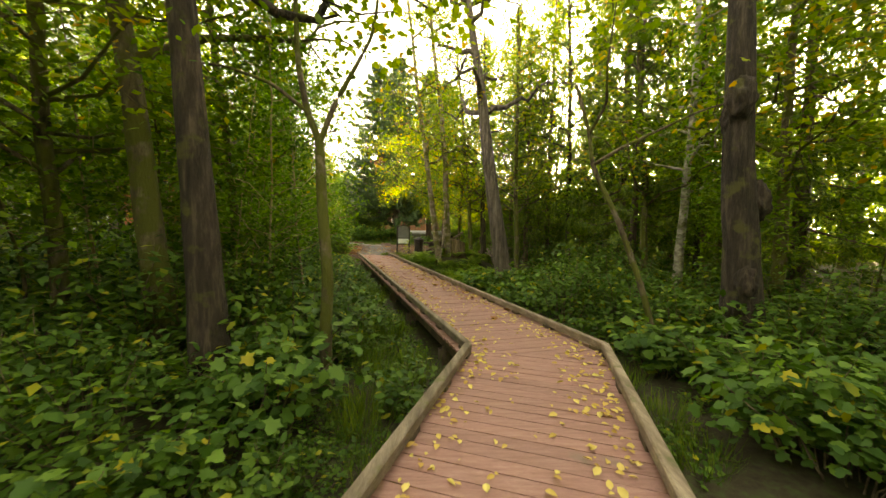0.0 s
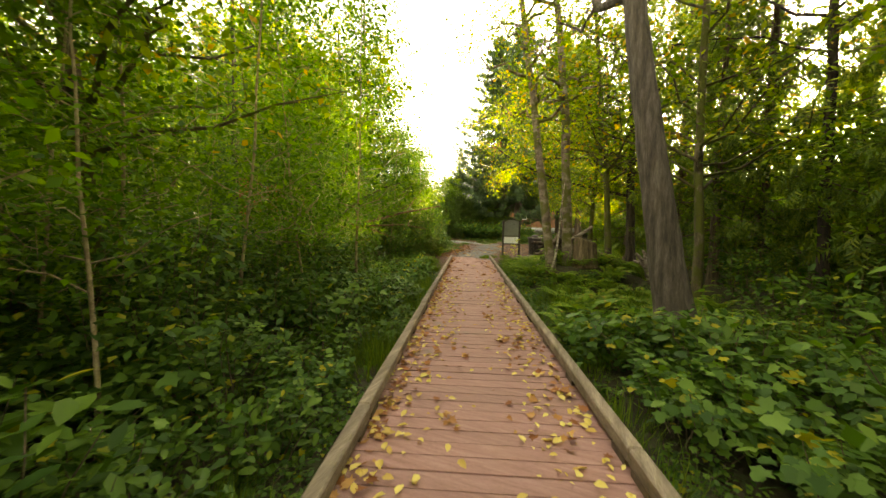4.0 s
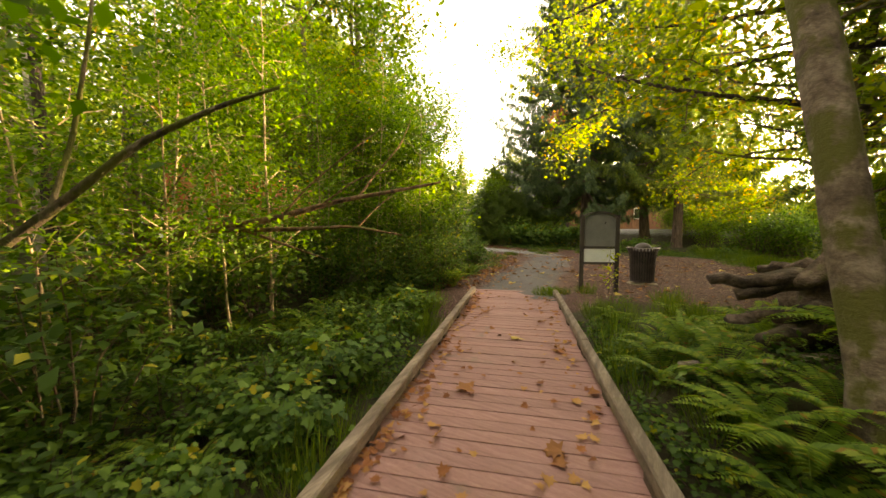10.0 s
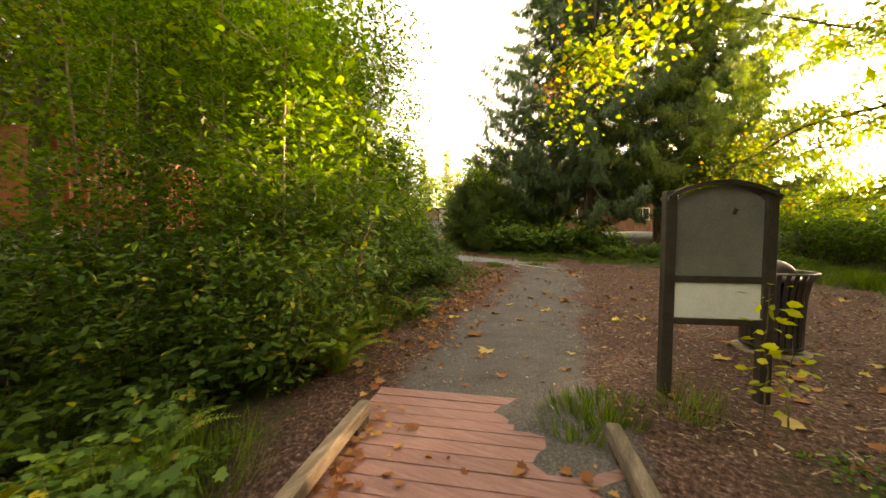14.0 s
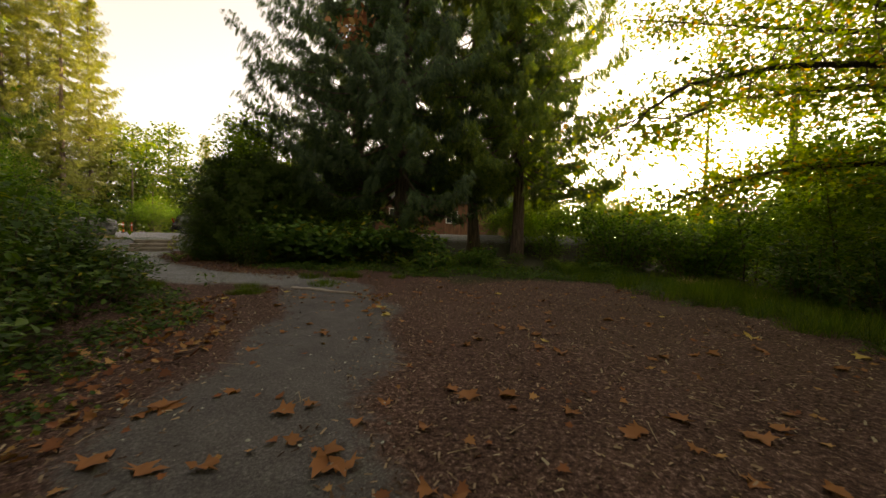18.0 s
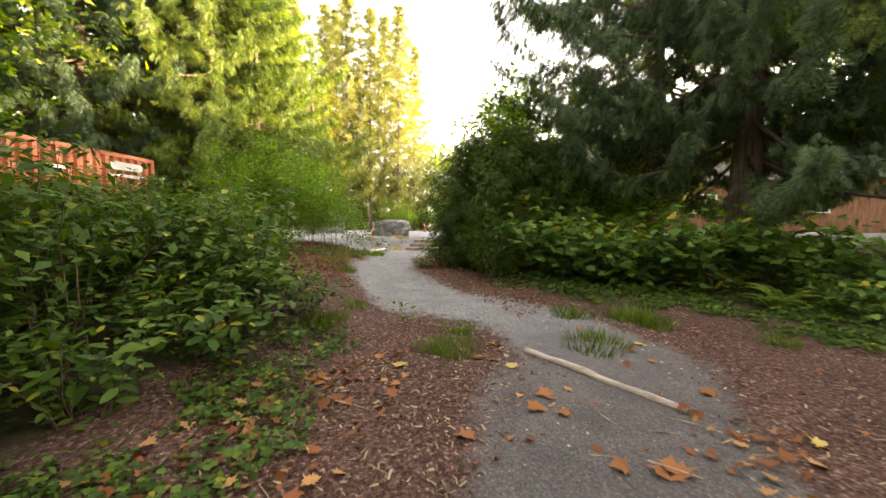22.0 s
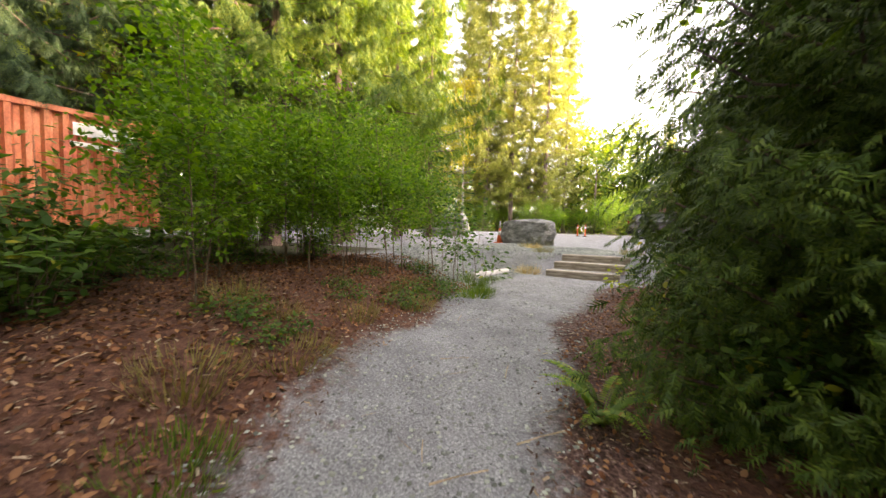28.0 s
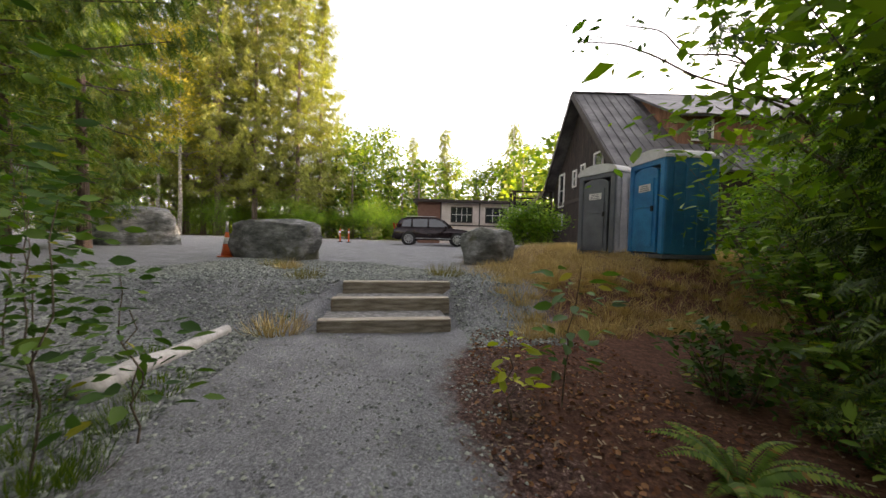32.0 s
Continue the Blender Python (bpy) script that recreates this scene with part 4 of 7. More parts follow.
def fern(label, seed, fronds=11, length=0.95, leaf=None, group="ferns in the undergrowth"):
    r = np.random.default_rng(seed)
    ob = thing("sword_fern", label, "fern", group=group)
    for i in range(fronds):
        a = i / fronds * 2 * np.pi + r.uniform(-0.25, 0.25)
        L = length * r.uniform(0.7, 1.15)
        t = np.linspace(0, 1, 10)
        out = L * (0.14 * t + 0.62 * t ** 1.6)
        z = L * (1.15 * t - 0.72 * t ** 2.3) * r.uniform(0.6, 1.15)
        p = np.stack([out * math.cos(a), out * math.sin(a), z], -1)
        stem = tube(p[::3], np.linspace(0.006, 0.002, 4), 3)
        k = 30
        tt = np.repeat(np.linspace(0.1, 0.99, k), 2)
        at = np.stack([np.interp(tt, t, p[:, j]) for j in range(3)], -1)
        sgn = np.tile([1.0, -1.0], k)
        fw = np.array([math.cos(a), math.sin(a), 0.0])
        sd = np.array([-math.sin(a), math.cos(a), 0.0])
        ahead = sd * sgn[:, None] + fw * 0.35 + [0, 0, -0.12]
        up = np.tile([0, 0, 1.0], (2 * k, 1)) - fw * 0.3 * tt[:, None]
        size = L * 0.115 * np.sin(np.pi * np.clip(0.15 + 0.85 * tt, 0, 1)) ** 0.7 + 0.015
        pin = (KITE[0] * [0.7, 1, 1], KITE[1])
        mesh_part("frond", leaf_mesh("frond", [stem, scatter(pin, at, size, ahead, up)], leaf or M_FERN), ob)
    return ob


def tuft(label, seed, n=140, rad=0.35, h=0.35, leaf=None, name="grass_tuft", group="", spill=0.5, wide=1.0):
    r = np.random.default_rng(seed)
    ob = thing(name, label, "grass", group=group)
    a = r.uniform(0, 2 * np.pi, n)
    d = rad * np.sqrt(r.uniform(0, 1, n))
    at = np.stack([d * np.cos(a), d * np.sin(a), np.full(n, -0.02)], -1)
    ahead = unit(np.stack([np.cos(a) * spill, np.sin(a) * spill, np.ones(n)], -1) + r.normal(0, 0.25, (n, 3)))
    up = unit(np.stack([-np.cos(a), -np.sin(a), np.full(n, 0.3)], -1))
    tagged(mesh_part("grass", leaf_mesh("grass", [scatter((BLADE[0] * [wide, 1, 1], BLADE[1]), at, h * r.uniform(0.5, 1.2, n), ahead, up)], leaf or M_GRASS), ob), kind="stuff")
    return ob


def spread(proto, spots, seed, lo=0.8, hi=1.25, sink=0.03):
    """Copies of a plant at (x, y) spots, each turned and sized anew; the first spot takes the plant itself."""
    r = random.Random(seed)
    for i, (x, y) in enumerate(spots):
        s = r.uniform(lo, hi)
        m = pose(x, y, hz(x, y) - sink, r.uniform(-5, 5), r.uniform(-5, 5), r.uniform(0, 360))
        ob = proto
        if i:
            ob = copy_thing(proto, m)
        ob.matrix_world = m @ Matrix.Diagonal((s, s, s * r.uniform(0.9, 1.12), 1))

# ---- the gravel lot and what stands in it ----
END_AT, END_AHEAD, END_RIGHT = np.array([-15.25, 38.5]), np.array([-0.438, 0.899]), np.array([0.899, 0.438])
VIEW_TURN = 26.0


def seen_at(depth, side):
    p = END_AT + END_AHEAD * depth + END_RIGHT * side
    return float(p[0]), float(p[1])


def steps_up():
    turn = math.degrees(math.atan2(LOT_R[1], LOT_R[0]))
    for q, r, z, h in ((0.0, 0.0, 0.6, 0.26), (0.66, 0.1, 0.79, 0.26), (1.22, 0.22, 0.98, 0.26)):
        c = LOT_O + LOT_N * (q + 0.07) + LOT_R * r
        ob = thing("timber_step", "weathered squared timber step set into the gravel bank", "step", (c[0], c[1], z - h), turn, "steps up to the lot")
        part("beam", boxed((1.86, 0.15, h - 0.03), (0, 0, (h - 0.03) / 2), (0, 0, 0), 0.012), M_STEP, ob)
        part("worn_top", boxed((1.85, 0.16, 0.028), (0, 0, h - 0.014), (0, 0, 0), 0.008), M_STEPTOP, ob, "paler timber top")
        fill = LOT_O + LOT_N * (q + 0.42) + LOT_R * r
        tread = thing("step_tread", "grey gravel tread behind the timber step", "tread", (fill[0], fill[1], z - 0.2), turn, "steps up to the lot")
        part("gravel_fill", boxed((1.8, 0.56, 0.185), (0, 0, 0.0925), (0, 0, 0), 0.02), M_GRAVELFILL, tread)


def boulder(at, size, turn, seed, label, top=0.25):
    ob = thing("boulder", label, "boulder", at, turn, "boulders along the lot's edge")
    bm = bmesh.new()
    bmesh.ops.create_icosphere(bm, subdivisions=5, radius=1.0)
    off = Vector((seed * 7.3, seed * 3.1, 0))
    r = random.Random(seed)
    cuts = [(Vector((r.gauss(0, 1), r.gauss(0, 1), r.gauss(0, 0.5))).normalized(), r.uniform(0.62, 0.85)) for _ in range(12)] + [(Vector((0.08, -0.05, 1)).normalized(), 0.62), (Vector((-0.2, 0.1, 1)).normalized(), 0.66)]
    for v in bm.verts:
        p = v.co.copy()
        for n, d in cuts:
            k = p.dot(n) - d
            if k > 0:
                p -= n * k * 0.92
        p += v.co * (0.10 * noise.noise(p * 2.0 + off) + 0.035 * noise.noise(p * 7 + off))
        v.co = Vector((p.x * size[0] * 0.62, p.y * size[1] * 0.62, max(-0.15, (p.z + 0.5) * size[2] * 0.86)))
    part("rock", bm, M_BOULDER, ob, "", True)


def cone(at, h, label):
    ob = thing("traffic_cone", label, "traffic cone", at, 15.0)
    part("foot", boxed((0.36, 0.36, 0.035), (0, 0, 0.018), (0, 0, 0), 0.01), M_ORANGE, ob)
    part("body", cyl(bmesh.new(), 0.15, 0.04, h * 0.66, (0, 0, 0.03 + h * 0.33), n=20), M_ORANGE, ob, "", True)
    part("sleeve", cyl(bmesh.new(), 0.098, 0.068, h * 0.18, (0, 0, 0.03 + h * 0.42), n=20), M_WHITE, ob, "white reflective sleeve", True)
    part("tip", cyl(bmesh.new(), 0.045, 0.03, h * 0.3, (0, 0, 0.03 + h * 0.8), n=14), M_CONCRETE, ob, "greyish tip", True)


def marker_post(at, h):
    ob = thing("marker_post", "slim orange plastic marker post on the lot", "post", at, 0, "orange marker posts")
    part("pole", cyl(bmesh.new(), 0.05, 0.045, h, (0, 0, h / 2), n=12), M_ORANGE, ob)
    part("foot", cyl(bmesh.new(), 0.16, 0.14, 0.06, (0, 0, 0.03), n=16), M_TYRE, ob, "black rubber foot")
    part("band", cyl(bmesh.new(), 0.054, 0.053, 0.12, (0, 0, h * 0.75), n=12), M_WHITE, ob, "white band")


def portable_toilet(at, turn, body, dark, label, open_door, shift):
    ob = thing("portable_toilet", label, "portable toilet", at, turn, "portable toilets")
    w, h = 1.18, 2.04
    part("skid", boxed((w + 0.04, w + 0.04, 0.1), (0, 0, 0.05), (0, 0, 0), 0.02), M_GREYPLASTIC, ob, "grey skid base")
    for sx in (-1, 1):
        part("side_wall", boxed((0.05, w, h), (sx * w / 2, 0, h / 2 + 0.1), (0, 0, 0), 0.015), dark, ob)
        for k in range(4):
            part("rib", boxed((0.02, 0.06, h - 0.3), (sx * (w / 2 + 0.03), -0.4 + k * 0.27, h / 2 + 0.1)), dark, ob)
    part("back_wall", boxed((w, 0.05, h), (0, w / 2, h / 2 + 0.1), (0, 0, 0), 0.015), dark, ob)
    for sx in (-1, 1):
        part("door_post", boxed((0.16, 0.07, h), (sx * (w / 2 - 0.07), -w / 2, h / 2 + 0.1), (0, 0, 0), 0.02), body, ob)
    part("header", boxed((w, 0.07, 0.14), (0, -w / 2, h + 0.04), (0, 0, 0), 0.02), body, ob)
    arc = [(-w / 2 - 0.05, 0.0), (w / 2 + 0.05, 0.0)] + [((w / 2 + 0.05) * math.cos(a), 0.05 + 0.2 * math.sin(a)) for a in np.linspace(0, math.pi, 11)]
    part("roof", extruded(bmesh.new(), arc, w + 0.1, pose(0, -w / 2 - 0.05, h + 0.1)), M_ROOFPLASTIC, ob, "pale arched roof", False)
    bm = bmesh.new()
    out = [(0, 0), (0.8, 0), (0.8, 1.74)] + [(0.4 + 0.4 * math.cos(a), 1.74 + 0.14 * math.sin(a)) for a in np.linspace(0.2, math.pi - 0.2, 7)] + [(0, 1.74)]
    m = pose(-0.4 + shift, -w / 2 - 0.045, 0.13, 0, 0, open_door)
    extruded(bm, out, 0.04, m)
    d = part("door", bm, body, ob)
    bm = bmesh.new()
    for z, hh in ((0.5, 0.75), (1.3, 0.62)):
        bmesh.ops.create_cube(bm, size=1.0, matrix=m @ pose(0.4, -0.012, z) @ Matrix.Diagonal((0.6, 0.02, hh, 1)))
    part("door_panel", bm, body, d)
    bm = bmesh.new()
    bmesh.ops.create_cube(bm, size=1.0, matrix=m @ pose(0.42, -0.03, 1.42) @ Matrix.Diagonal((0.4, 0.006, 0.16, 1)))
    part("label_plate", bm, M_WHITE, d, "white label plate")
    for k in range(3):
        bm = bmesh.new()
        bmesh.ops.create_cube(bm, size=1.0, matrix=m @ pose(0.42, -0.036, 1.37 + 0.045 * k) @ Matrix.Diagonal((0.32 - 0.05 * k, 0.004, 0.016, 1)))
        part("label_line", bm, M_GREYPLASTIC, d, "dark line of small writing")
    bm = bmesh.new()
    bmesh.ops.create_cube(bm, size=1.0, matrix=m @ pose(0.7, -0.035, 0.95) @ Matrix.Diagonal((0.05, 0.04, 0.12, 1)))
    part("latch", bm, M_TYRE, d, "black latch")
    part("vent_pipe", cyl(bmesh.new(), 0.05, 0.05, 0.5, (w / 2 - 0.15, w / 2 - 0.15, h + 0.35), n=12), M_TYRE, ob, "black vent pipe")
    return ob


def wheel(parent, at):
    ob = part("wheel", cyl(bmesh.new(), 0.37, 0.37, 0.24, at, (90, 0, 0), n=28), M_TYRE, parent, "black tyre", True)
    side = -0.125 if at[1] < 0 else 0.125
    # flat black disc in place of the shade behind the spokes
    part("rim", cyl(bmesh.new(), 0.265, 0.255, 0.03, (at[0], at[1] + side, at[2]), (90, 0, 0), n=24), M_TYRE, ob, "black disc for the shaded rim well")
    bm = bmesh.new()
    for i in range(10):
        box(bm, (0.05, 0.03, 0.25), (at[0] + 0.13 * math.sin(i * math.pi / 5), at[1] + side * 1.12, at[2] + 0.13 * math.cos(i * math.pi / 5)), (0, math.degrees(i * math.pi / 5), 0))
    part("spokes", bm, M_ALLOY, ob, "silver alloy spokes")
    a = np.linspace(0, 2 * np.pi, 29)
    v, f = tube(np.stack([at[0] + 0.26 * np.cos(a), np.full(29, at[1] + side * 1.12), at[2] + 0.26 * np.sin(a)], -1), np.full(29, 0.022), 6)
    mesh_part("rim_edge", mesh_from("rim_edge", v, [f], M_ALLOY, True), ob, "silver rim edge")


def suv(at, turn):
    ob = thing("parked_suv", "dark maroon sport utility car parked on the gravel lot", "car", at, turn)
    L = 4.9
    low = [(-2.42, 0.42), (-2.45, 0.75), (-2.4, 1.02), (-1.9, 1.08), (1.05, 1.08), (2.1, 0.98), (2.4, 0.82), (2.45, 0.5), (2.35, 0.32), (-2.3, 0.32)]
    bm = bmesh.new()
    extruded(bm, low, 1.9, pose(0, -0.95, 0))
    bmesh.ops.bevel(bm, geom=list(bm.edges), offset=0.07, segments=2, affect="EDGES")
    part("body", bm, M_CAR, ob, "", True)
    cab = [(-2.3, 1.02), (-2.02, 1.6), (-1.6, 1.72), (0.1, 1.74), (0.55, 1.62), (1.25, 1.04)]
    bm = bmesh.new()
    extruded(bm, cab, 1.62, pose(0, -0.81, 0))
    for v in bm.verts:
        v.co.y *= 1 - 0.16 * max(0, (v.co.z - 1.05) / 0.7)
    bmesh.ops.bevel(bm, geom=list(bm.edges), offset=0.06, segments=2, affect="EDGES")
    part("cabin", bm, M_CAR, ob, "", True)
    for sy in (-1, 1):
        for poly in ([(-1.95, 1.12), (-1.8, 1.52), (-1.35, 1.6), (-1.35, 1.12)], [(-1.25, 1.12), (-1.25, 1.6), (-0.35, 1.62), (-0.35, 1.12)], [(-0.25, 1.12), (-0.25, 1.62), (0.1, 1.62), (0.5, 1.5), (0.95, 1.14)]):
            bm = bmesh.new()
            extruded(bm, poly, 0.02, pose(0, -0.01, 0))
            for v in bm.verts:
                v.co.y = sy * ((0.81) * (1 - 0.16 * max(0, (v.co.z - 1.05) / 0.7)) + 0.012 + v.co.y)
            part("side_window", bm, M_GLASS, ob, "dark side window")
        part("roof_rail", boxed((1.9, 0.04, 0.04), (-0.75, sy * 0.62, 1.77), (0, 0, 0), 0.01), M_ALLOY, ob, "silver roof rail")
        part("sill_trim", boxed((2.6, 0.03, 0.05), (0, sy * 0.955, 0.42), (0, 0, 0), 0.01), M_ALLOY, ob, "bright sill strip")
        part("mirror", boxed((0.12, 0.22, 0.15), (0.75, sy * 1.0, 1.12), (0, 0, 0), 0.03), M_CAR, ob, "side mirror")
        part("tail_light", boxed((0.1, 0.16, 0.5), (-2.36, sy * 0.8, 1.1), (0, -15, 0), 0.02), M_REDLIGHT, ob, "red tail light")
        part("headlight", boxed((0.12, 0.35, 0.14), (2.36, sy * 0.7, 0.85), (0, 0, 0), 0.02), M_ALLOY, ob, "clear headlight")
        for sx in (-1.48, 1.5):
            bm = bmesh.new()
            cyl(bm, 0.44, 0.44, 0.03, (sx, sy * 0.955, 0.38), (90, 0, 0), 28)
            part("wheel_arch", bm, M_TYRE, ob, "black wheel arch")
            wheel(ob, (sx, sy * 0.86, 0.37))
    part("rear_window", boxed((0.03, 1.25, 0.4), (-2.16, 0, 1.35), (0, 26, 0)), M_GLASS, ob, "dark rear window")
    part("windscreen", boxed((0.03, 1.3, 0.75), (0.94, 0, 1.34), (0, -51, 0)), M_GLASS, ob, "dark windscreen")
    part("bumper", boxed((0.1, 1.8, 0.2), (-2.45, 0, 0.5), (0, 0, 0), 0.03), M_TYRE, ob, "black rear bumper")
    ob.scale = (1.07, 1.07, 1.07)


def framed_window(parent, w, h, m, cols, rows, frame_mat, pane_mat=None, name="window"):
    """A window lying in the x-z plane of m: frame, panes and glazing bars."""
    bm = bmesh.new()
    for sx in (-1, 1):
        bmesh.ops.create_cube(bm, size=1.0, matrix=m @ pose(sx * w / 2, 0, 0) @ Matrix.Diagonal((0.08, 0.1, h + 0.08, 1)))
    for sz in (-1, 1):
        bmesh.ops.create_cube(bm, size=1.0, matrix=m @ pose(0, 0, sz * h / 2) @ Matrix.Diagonal((w - 0.08, 0.1, 0.08, 1)))
    win = part(name, bm, frame_mat, parent)
    for i in range(cols):
        for j in range(rows):
            bm = bmesh.new()
            bmesh.ops.create_cube(bm, size=1.0, matrix=m @ pose((i + 0.5) / cols * w - w / 2, 0.02, (j + 0.5) / rows * h - h / 2) @ Matrix.Diagonal((w / cols - 0.03, 0.02, h / rows - 0.03, 1)))
            part("pane", bm, pane_mat or M_GLASS, win)
    if cols * rows > 1:
        bm = bmesh.new()
        for i in range(1, cols):
            bmesh.ops.create_cube(bm, size=1.0, matrix=m @ pose(i / cols * w - w / 2, -0.01, 0) @ Matrix.Diagonal((0.035, 0.04, h, 1)))
        for j in range(1, rows):
            bmesh.ops.create_cube(bm, size=1.0, matrix=m @ pose(0, -0.012, j / rows * h - h / 2) @ Matrix.Diagonal((w, 0.03, 0.035, 1)))
        part("glazing_bars", bm, M_WHITE, win, "white glazing bars")
    return win


def low_building():
    d = 30.0
    x, y = seen_at(d, -2.2)
    z = hz(x, y)
    ob = thing("low_building", "low flat-roofed building with pale walls, dark trim and white-barred windows", "building", (x, y, z), VIEW_TURN)
    W, H = 9.4, 3.45
    part("lower_wall", boxed((W - 1.9, 7, 1.5), (W / 2 + 0.95, 3.5, 0.75)), M_PINKWALL, ob)
    part("upper_wall", boxed((W - 1.9, 6.96, H - 1.6), (W / 2 + 0.95, 3.52, 1.6 + (H - 1.6) / 2)), M_PINKWALL, ob)
    part("belt_trim", boxed((W - 1.9, 7.1, 0.1), (W / 2 + 0.95, 3.5, 1.55)), M_DARKTRIM, ob, "dark belt trim")
    part("side_bay", boxed((1.9, 7, H), (0.95, 3.52, H / 2)), M_REDBRICK, ob, "reddish-brown clad bay")
    part("roof", boxed((W + 0.8, 7.8, 0.22), (W / 2, 3.5, H + 0.11), (0, 0, 0), 0.02), M_DARKTRIM, ob, "flat roof with a dark fascia")
    for cx, w, cols, rows in ((3.7, 1.75, 4, 2), (6.6, 1.75, 3, 2)):
        framed_window(ob, w, 1.25, pose(cx, -0.02, 2.45), cols, rows, M_DARKTRIM)
    for cx in (1.95, 5.2, 8.1):
        part("upright_trim", boxed((0.1, 0.06, H - 1.6), (cx, -0.02, 1.6 + (H - 1.6) / 2)), M_DARKTRIM, ob, "dark upright trim")


def lodge():
    x, y = seen_at(14.9, 7.5)
    z = 1.35
    ob = thing("lodge", "tall dark-stained timber lodge with a steep grey metal roof and dormer", "building", (x, y, z), VIEW_TURN)
    Wd, E, Pk, Ln = 9.4, 3.9, 8.4, 22.0
    # gable end: boards one by one
    r = random.Random(5)
    k = 0.0
    while k < Wd - 0.01:
        w = 0.235
        c = k + w / 2
        top = E + (Pk - E) * (1 - abs(c - Wd / 2) / (Wd / 2)) - 0.1
        part("board", boxed((0.05 + r.uniform(0, 0.015), w - 0.012, top), (0.0, c, top / 2)), M_LODGE, ob)
        k += w
    part("core", extruded(bmesh.new(), [(0.03, 0), (Wd - 0.03, 0), (Wd - 0.03, E - 0.1), (Wd / 2, Pk - 0.16), (0.03, E - 0.1)], Ln, pose(0.03, 0, 0, 0, 0, 90) @ Matrix.Diagonal((1, -1, 1, 1))), M_LODGE, ob)
    part("front_wall", boxed((Ln - 6, 0.08, E - 0.2), (Ln / 2 + 3, -0.03, (E - 0.2) / 2)), M_LODGEWARM, ob, "warm brown front wall")
    part("porch_wall", boxed((6, 0.08, E - 0.2), (3, -0.03, (E - 0.2) / 2)), M_LODGE, ob)
    part("band", boxed((0.1, Wd, 0.18), (-0.03, Wd / 2, 2.75)), M_DARKTRIM, ob, "dark floor band")
    slope = math.degrees(math.atan2(Pk - E, Wd / 2))
    slant = math.hypot(Pk - E, Wd / 2) + 0.75
    for side in (0, 1):
        a = slope if side == 0 else -slope
        cy = Wd / 4 - 0.25 if side == 0 else Wd * 0.75 + 0.25
        roof = part("roof_side", boxed((Ln + 1.2, slant, 0.1), (Ln / 2 - 0.1, cy, (E + Pk) / 2 - 0.24 + 0.02), (a, 0, 0)), M_ROOF, ob, "grey metal roof slope")
        if side == 0:
            kx = -0.6
            while kx < Ln + 0.4:
                bm = bmesh.new()
                bmesh.ops.create_cube(bm, size=1.0, matrix=pose(kx, cy, (E + Pk) / 2 - 0.22, a, 0, 0) @ pose(0, 0, 0.065) @ Matrix.Diagonal((0.03, slant - 0.02, 0.04, 1)))
                part("seam", bm, M_ROOF, roof)
                kx += 0.42
        bm = bmesh.new()
        bmesh.ops.create_cube(bm, size=1.0, matrix=pose(-0.72, cy, (E + Pk) / 2 - 0.3, a, 0, 0) @ Matrix.Diagonal((0.06, slant, 0.26, 1)))
        part("barge_board", bm, M_DARKTRIM, ob, "dark barge board")
    part("ridge_cap", boxed((Ln + 1.2, 0.3, 0.05), (Ln / 2 - 0.1, Wd / 2, Pk + 0.1)), M_ROOF, ob)
    # dormer
    dm = part("dormer", extruded(bmesh.new(), [(0, 4.5), (3.5, 7.85), (3.5, 8.1), (0.0, 6.05)], 12.6, pose(2.7, 0.9, 0, 0, 0, 90) @ Matrix.Diagonal((1, -1, 1, 1))), M_LODGEWARM, ob, "warm brown shed dormer")
    bm = bmesh.new()
    bmesh.ops.create_cube(bm, size=1.0, matrix=pose(9.0, 2.62, 7.26, 30.6, 0, 0) @ Matrix.Diagonal((13.4, 5.0, 0.1, 1)))
    part("dormer_roof", bm, M_ROOF, dm, "grey metal dormer roof")
    for cx in (3.75, 7.0, 10.2, 13.2):
        framed_window(ob, 0.85, 0.85, pose(cx, 0.86, 5.45), 3, 2, M_WHITE)
    for cy, cz, w, h in ((2.5, 4.1, 0.95, 1.35), (4.4, 4.1, 0.5, 0.9), (5.6, 4.0, 0.5, 0.9), (7.8, 3.6, 0.9, 2.0)):
        framed_window(ob, w, h, pose(-0.05, cy, cz, 0, 0, -90), 1, 2, M_WHITE)
    framed_window(ob, 1.6, 1.0, pose(-0.05, 8.3, 1.6, 0, 0, -90), 2, 1, M_WHITE)
    framed_window(ob, 1.3, 1.2, pose(8.0, -0.1, 2.0), 2, 1, M_WHITE)
    framed_window(ob, 1.3, 1.2, pose(14.0, -0.1, 2.0), 2, 1, M_WHITE)
    # lean-to roof beside the gable and the outside stair
    stair = thing("outside_stair", "dark weathered timber outside stair up to a landing on the lodge", "stair", (*seen_at(23.0, 4.4), 1.35), VIEW_TURN)
    part("landing", boxed((2.6, 1.6, 0.16), (1.5, 1.6, 2.75)), M_LODGE, stair)
    for px, py in ((0.3, 0.9), (2.7, 0.9), (0.3, 2.3), (2.7, 2.3)):
        part("post", boxed((0.16, 0.16, 3.7), (px, py, 1.85)), M_LODGE, stair)
    for zz in (3.2, 3.65):
        part("rail", boxed((2.6, 0.08, 0.1), (1.5, 0.85, zz)), M_LODGE, stair)
